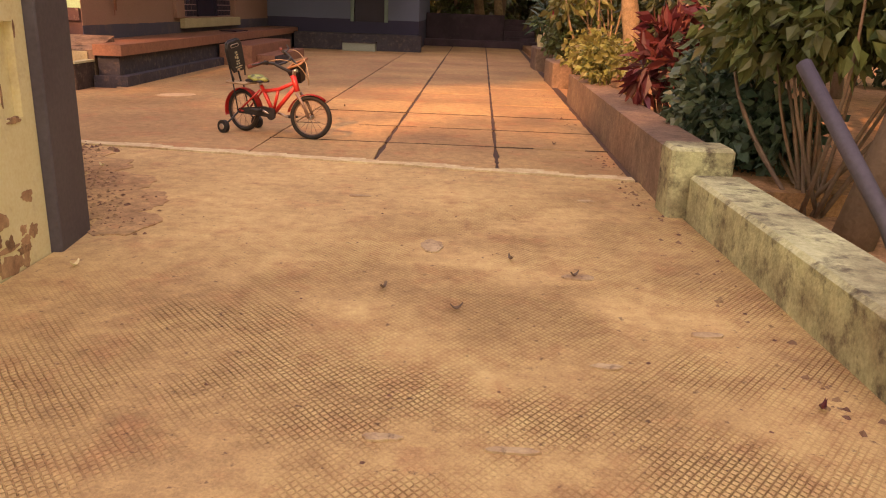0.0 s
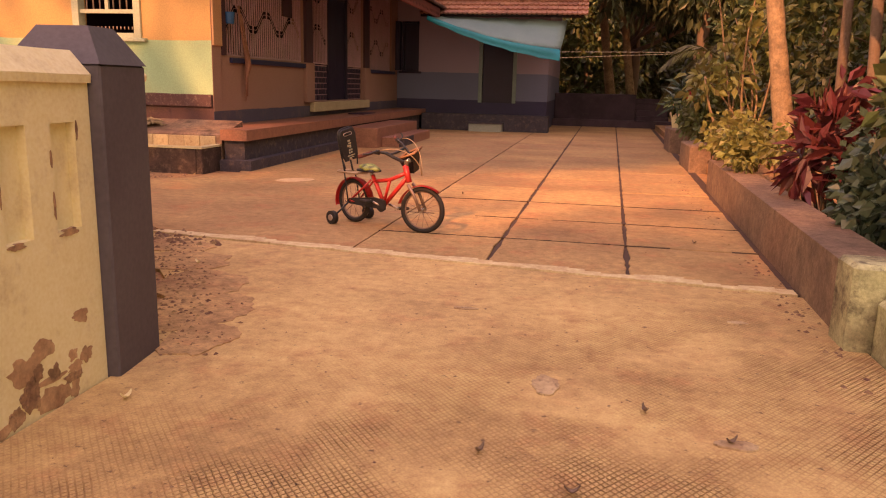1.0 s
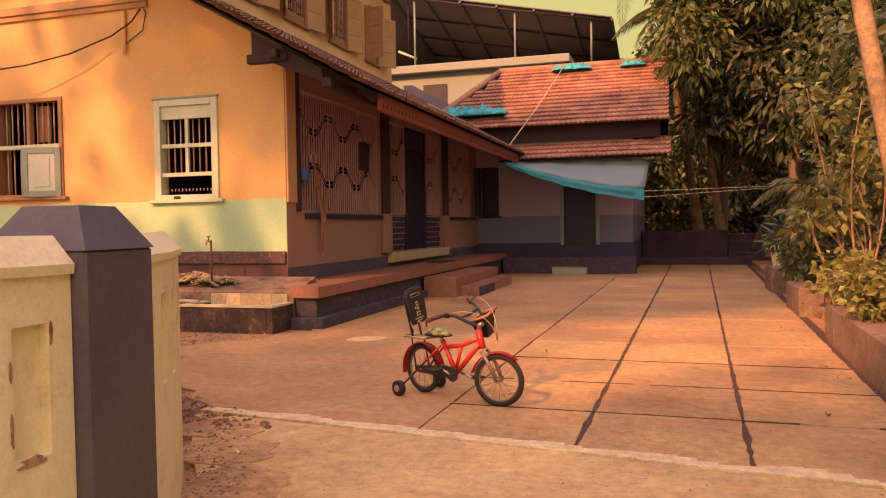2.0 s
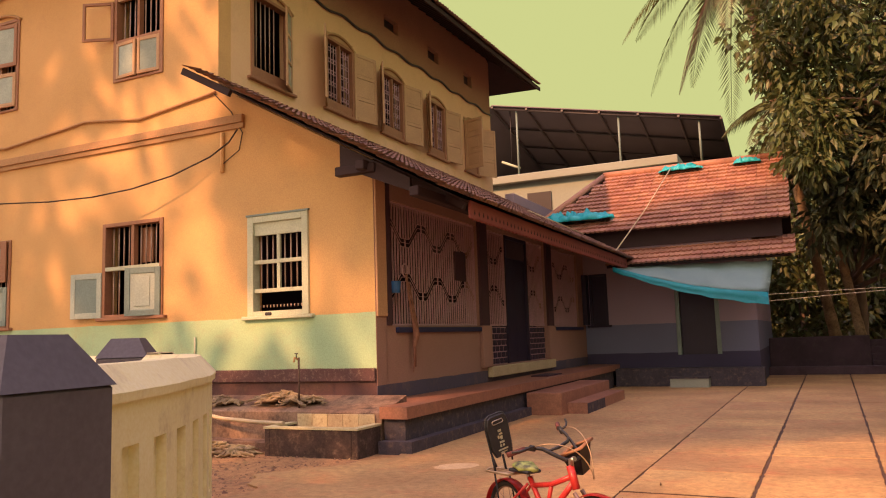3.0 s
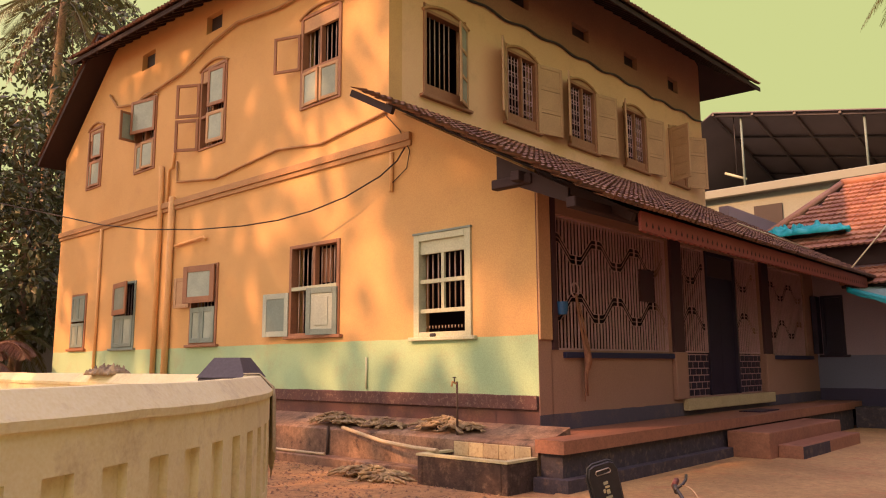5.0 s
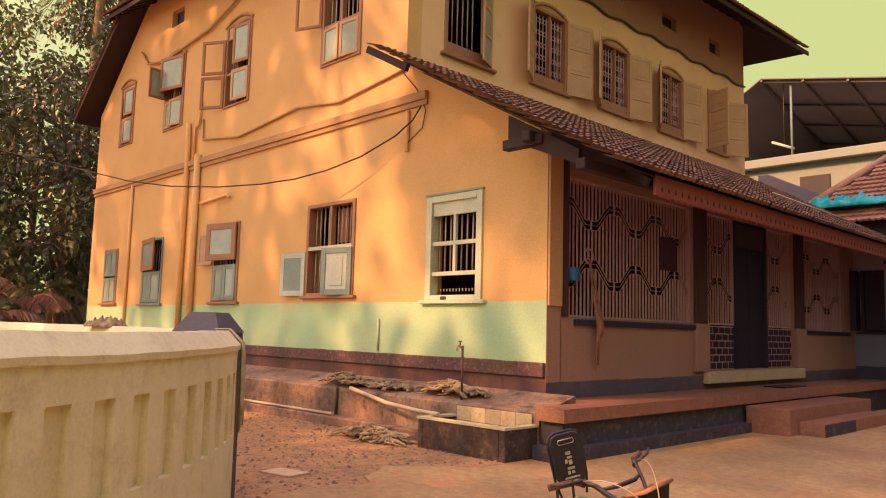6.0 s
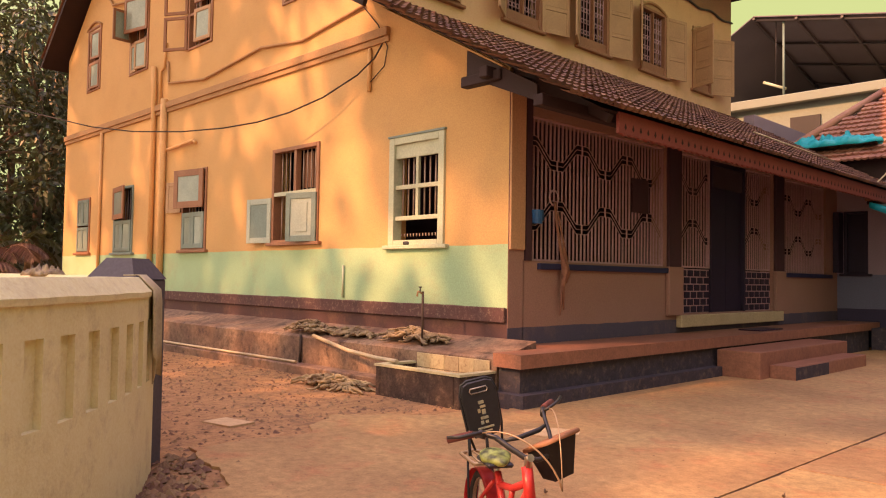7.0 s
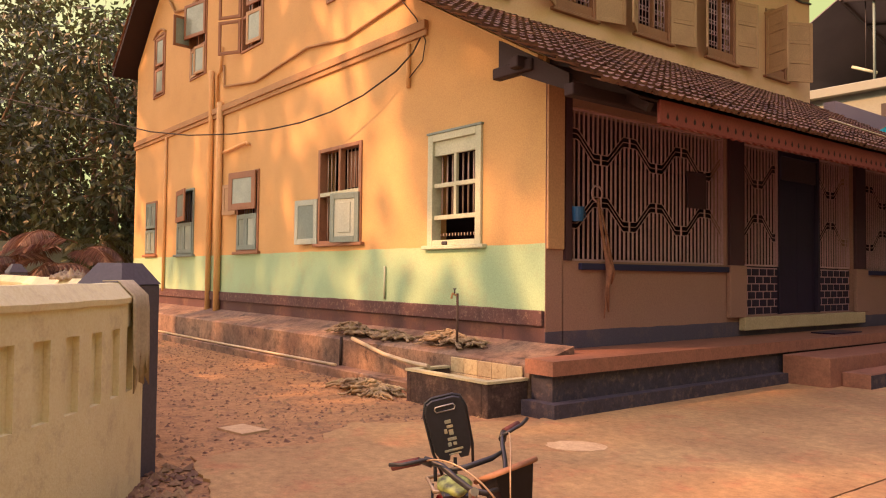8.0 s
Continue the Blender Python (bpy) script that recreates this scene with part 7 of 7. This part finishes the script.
shrub("shrub", "leggy many stemmed shrub with a leafy green top", 1.85, 5.15, 22, 1.6, [((-0.15, 0.2, 1.12), (0.5, 0.5, 0.28), 60), ((0.25, -0.3, 1.25), (0.5, 0.6, 0.35), 60), ((-0.1, 0.9, 1.15), (0.4, 0.6, 0.35), 44), ((0.5, 0.4, 1.5), (0.7, 0.8, 0.45), 60)], M_LEAF_G, 0.12, 0.032, z=0.05, stem_r=0.016, spread=0.2)
shrub("shrub", "pale twigged shrub with sparse yellow green leaves", 1.95, 13.2, 12, 3.0, [((-0.3, 0, 1.2), (0.6, 0.6, 0.5), 12), ((0.0, 0.1, 2.1), (0.7, 0.7, 0.6), 13), ((-0.3, 0, 2.8), (0.7, 0.6, 0.4), 9)], M_LEAF_Y, 0.17, 0.04, per=13, z=0.12, stem_r=0.022, spread=0.25, bark=M_PALM)
shrub("shrub", "green shrub with red flowers at the planter end", 1.75, 15.2, 10, 1.4, [((0, 0, 0.7), (0.5, 0.9, 0.55), 60), ((0.3, 1.8, 0.9), (0.6, 0.9, 0.7), 50)], M_LEAF_G, 0.13, 0.035, z=0.1)
for fx, fy, fz in ((1.35, 14.9, 1.12), (1.45, 15.3, 0.95)):
    fl = thing("red_flower", "single red flower on the green shrub", "flower", pose(fx, fy, fz))
    leaf_mass("petals", fl, [(0, 0, 0)], 9, 0.09, 0.035, mat("red_petal", (0.5, 0.02, 0.03), bump=0.0, rough=0.5), 0.0, 0.01)
pot = thing("flower_pot", "small pale pot with an upright plant on the planter block", "pot", pose(1.42, 16.9, 0.45))
bm = bmesh.new()
bmesh.ops.create_cone(bm, cap_ends=True, segments=18, radius1=0.10, radius2=0.14, depth=0.24, matrix=Matrix.Translation((0, 0, 0.12)))
part("pot_body", bm, M_CREAM, pot)
leaf_mass("plant", pot, blob((0, 0, 0.6), (0.2, 0.2, 0.35), 12, 0.2), 14, 0.3, 0.02, M_LEAF_B, -0.4, 0.1)

palm("areca_palm", "slender pale ringed palm trunk leaning over the planter", 1.86, 10.0, 8.2, 0.10, (-1.35, 0.3), 12, 2.4, z=0.1, leaflet=0.4, dry=0)
tree("tree", "thick grey trunk tree leaning beside the kerb", 1.78, 4.5, 5.5, 0.115, [((1.6, 0.5, 6.2), (2.6, 2.2, 1.3), 90)], M_LEAF_G, 0.16, 0.045, lean=(0.5, -0.1), z=0.0)
tree("tree", "grey brown tree with a forked leaning limb", 3.1, 9.5, 5.0, 0.12, [((0.2, 0.5, 5.0), (2.2, 2.4, 1.4), 110)], M_LEAF_G, 0.17, 0.045, lean=(-0.5, 0.2))
ob = new("leaning_limb", mesh_of("leaning_limb", tube(bmesh.new(), [(3.1, 8.6, 1.0), (2.7, 8.6, 1.75), (2.35, 8.6, 2.25), (2.1, 8.6, 2.5), (1.88, 8.6, 2.75), (1.72, 8.6, 3.2), (1.6, 8.6, 4.2)], [0.12, 0.11, 0.10, 0.09, 0.085, 0.075, 0.05], 9), M_PALM))
tagged(ob, "bare crooked limb leaning across the palm trunk", "branch")
pipe("leaning_pole", "grey pole leaning behind the kerb", [(1.33, 4.36, 0.92), (1.50, 3.7, 0.32), (1.56, 3.45, 0.02)], 0.038, M_POST, "pole")
tree("mango_tree", "dense dark mango tree behind the courtyard", 0.95, 28.4, 4.2, 0.22, [((1.0, -2.6, 5.2), (2.1, 2.0, 2.1), 190), ((3.2, -3.0, 5.8), (2.2, 2.2, 2.4), 190), ((2.0, -1.0, 8.0), (2.6, 2.4, 2.0), 190), ((4.8, -5.0, 4.6), (2.0, 2.4, 2.0), 150)], M_LEAF_D, 0.36, 0.06, per=28, droop=0.6, spread=0.55)
palm("coconut_palm", "tall coconut palm with hanging fronds behind the wing", 0.6, 30.0, 12.4, 0.17, (-2.0, -4.2), 20, 4.4, leaflet=0.75, dry=6)
palm("coconut_palm", "coconut palm with low arching fronds beside the wing roof", 1.2, 28.0, 7.8, 0.15, (-1.2, -1.2), 14, 3.3, leaflet=0.6, dry=4)
tree("tree", "tall feathery tree hanging over the wing roof", 2.6, 25.0, 9.5, 0.2, [((-2.0, -2.0, 10.2), (2.2, 2.2, 1.8), 120), ((-2.5, -1.0, 6.3), (0.9, 1.2, 1.2), 60), ((-2.6, -1.0, 8.7), (1.3, 1.3, 1.5), 90), ((0.0, -1.5, 8.2), (2.0, 2.2, 2.0), 120)], M_LEAF_G, 0.26, 0.05, droop=0.7, spread=0.5)
palm("areca_palm", "small green palm among the shrubs", 2.4, 19.0, 2.0, 0.06, (-0.2, 0.0), 12, 1.6, leaflet=0.35, dry=0)
# thicket on the planter side
spots = [(4.2, 7.2, 4.5), (5.0, 11.5, 5.2), (3.6, 14.8, 4.8), (5.4, 17.0, 6.0), (3.7, 20.5, 5.5), (6.5, 22.5, 7.0), (4.4, 25.5, 5.5), (7.5, 28.0, 8.5), (8.8, 14.0, 7.5), (8.2, 8.5, 7.0), (6.8, 4.0, 6.0), (10.5, 20.0, 8.5), (5.0, 32.0, 9.0), (10.5, 31.0, 9.5), (-0.5, 34.0, 8.0), (4.4, 1.0, 5.0), (9.0, -1.5, 7.0)]
for i, (x, y, h) in enumerate(spots):
    tree("tree", ("dark leaved tree in the garden thicket", "slender garden tree with thin foliage", "yellowing garden tree with open crown")[i % 3], x, y, h * 0.75, 0.09, [((0, 0, h * 0.8), (1.7, 1.7, 1.5), 70), ((0.3, -0.3, h * 0.42), (1.5, 1.5, 1.2), 60)], (M_LEAF_D, M_LEAF_G, M_LEAF_G)[i % 3], 0.22, 0.05, per=22, spread=0.45, limbs=3, group="garden trees")
for i in range(16):
    x, y = 2.6 + 4.5 * random.random(), 5.5 + 20 * random.random()
    shrub("shrub", ("dark green undergrowth shrub", "yellow green undergrowth shrub")[i % 4 == 0], x, y, 6, 1.2, [((0, 0, 0.6), (0.7, 0.7, 0.5), 40), ((0.2, 0.3, 1.2), (0.5, 0.5, 0.5), 26)], M_LEAF_Y if i % 4 == 0 else M_LEAF_D, 0.16, 0.04, spread=0.25, group="undergrowth")
for i in range(14):
    x, y = 2.4 + 5.5 * random.random(), 6 + 22 * random.random()
    ob = new("bare_trunk", mesh_of("bare_trunk", limb(bmesh.new(), (x, y, -0.1), (x + random.uniform(-0.4, 0.4), y, 7.5), 0.06, 0.04, 0.02), M_PALM if i % 2 else M_BARK))
    tagged(ob, "slim bare trunk standing in the thicket", "trunk", "bare trunks")

# behind the house
for i, (x, y, h) in enumerate([(-24.5, 12.0, 9.0), (-27.0, 16.0, 11.5), (-26.5, 9.0, 9.0), (-31.0, 12.5, 13.0), (-30.0, 6.5, 10.0), (-35.0, 9.5, 12.0), (-33.5, 18.0, 13.0), (-38.0, 3.5, 11.0), (-25.5, 19.0, 12.0), (-42.0, 8.0, 15.0), (-37.5, 12.5, 10.0), (-42.5, 11.5, 9.0), (-28.5, 15.2, 16.0), (-31.5, 16.0, 17.0)]):
    tree("tree", ("tall dark tree beyond the house", "leafy tree behind the rear wall")[i % 2], x, y, h * 0.75, 0.16, [((0, 0, h * 0.85), (2.5, 2.5, 2.3), 74), ((0.5, -0.6, h * 0.5), (2.3, 2.3, 2.0), 74), ((-0.6, -0.4, h * 0.25), (1.9, 1.9, 1.3), 50)], (M_LEAF_D, M_LEAF_D, M_LEAF_D, M_LEAF_G)[i % 4], 0.26, 0.06, per=24, spread=0.5, limbs=4, group="rear trees")
palm("coconut_palm", "tall coconut palm rising behind the house", -27.5, 13.2, 14.0, 0.18, (0.8, 0.2), 16, 4.2, leaflet=0.7, dry=3)
palm("banana_plant", "young yellow green palm by the rear yard", -23.2, 11.4, 2.2, 0.1, (0.1, 0.0), 9, 1.7, leaflet=0.35, dry=0)
heap = thing("dry_frond_heap", "heap of dry brown palm fronds in the rear yard", "palm fronds", pose(-21.6, 9.9, 0))
for k in range(52):
    a = random.uniform(0, 6.28)
    frond(heap, (random.uniform(-2.4, 0.8), random.uniform(-1.8, 0.9), random.uniform(0.2, 2.3)), (math.cos(a), math.sin(a), 0.5), 1.9, 0.9, M_LEAF_DRY, 0.5, name="dry_frond")
rear_wall = setting("wall_far_yard", boxes((-34, -25.2, 6.6, 6.8, -0.05, 2.2), (-25.4, -25.2, 6.8, 16, -0.05, 2.2)), M_NEIGH, "pale boundary wall beyond the rear yard", "wall")

# tall trees on the street side, whose shade falls over the drive and dapples the house
tree("street_tree", "tall broad tree shading the drive", -7.6, -18.0, 11.5, 0.35, [((0, 0.3, 14.0), (3.6, 5.2, 1.6), 300), ((3.0, 0.6, 13.5), (2.6, 4.6, 1.5), 170), ((-3.4, 3.6, 14.0), (2.0, 3.2, 1.2), 110)], M_LEAF_D, 0.45, 0.15, per=22, spread=0.9, limbs=8, group="street trees")
tree("street_tree", "very tall tree shading the far courtyard", -11.8, -13.0, 18.0, 0.35, [((-0.8, 1.0, 22.0), (3.6, 5.6, 1.8), 300), ((0.5, 8.0, 22.0), (3.4, 3.6, 1.5), 180)], M_LEAF_D, 0.5, 0.16, per=22, spread=0.9, limbs=8, group="street trees")
tree("street_tree", "open crowned tree dappling the house wall", -21.0, -6.0, 13.0, 0.3, [((0, 0.5, 16.2), (5.2, 3.6, 1.8), 70), ((6.5, 0.5, 11.3), (5.0, 3.0, 1.1), 34), ((6.0, 0.0, 15.6), (3.0, 2.4, 1.2), 8), ((1.0, 4.5, 17.0), (6.0, 3.0, 1.5), 110)], M_LEAF_D, 0.55, 0.2, per=20, spread=1.0, limbs=8, group="street trees")
# woods closing the view behind the yard
for i in range(20):
    x, y = -3.0 + 18 * ((i * 7) % 20) / 20, 32.5 + 6 * random.random()
    tree("tree", "dark tree in the woods behind the yard", x, y, 5.5, 0.1, [((0, 0, 6.0), (2.0, 2.0, 2.4), 70), ((0.2, -0.4, 2.2), (1.9, 1.8, 1.9), 80)], (M_LEAF_D, M_LEAF_G)[i % 2], 0.3, 0.075, per=20, spread=0.5, limbs=3, group="woods")
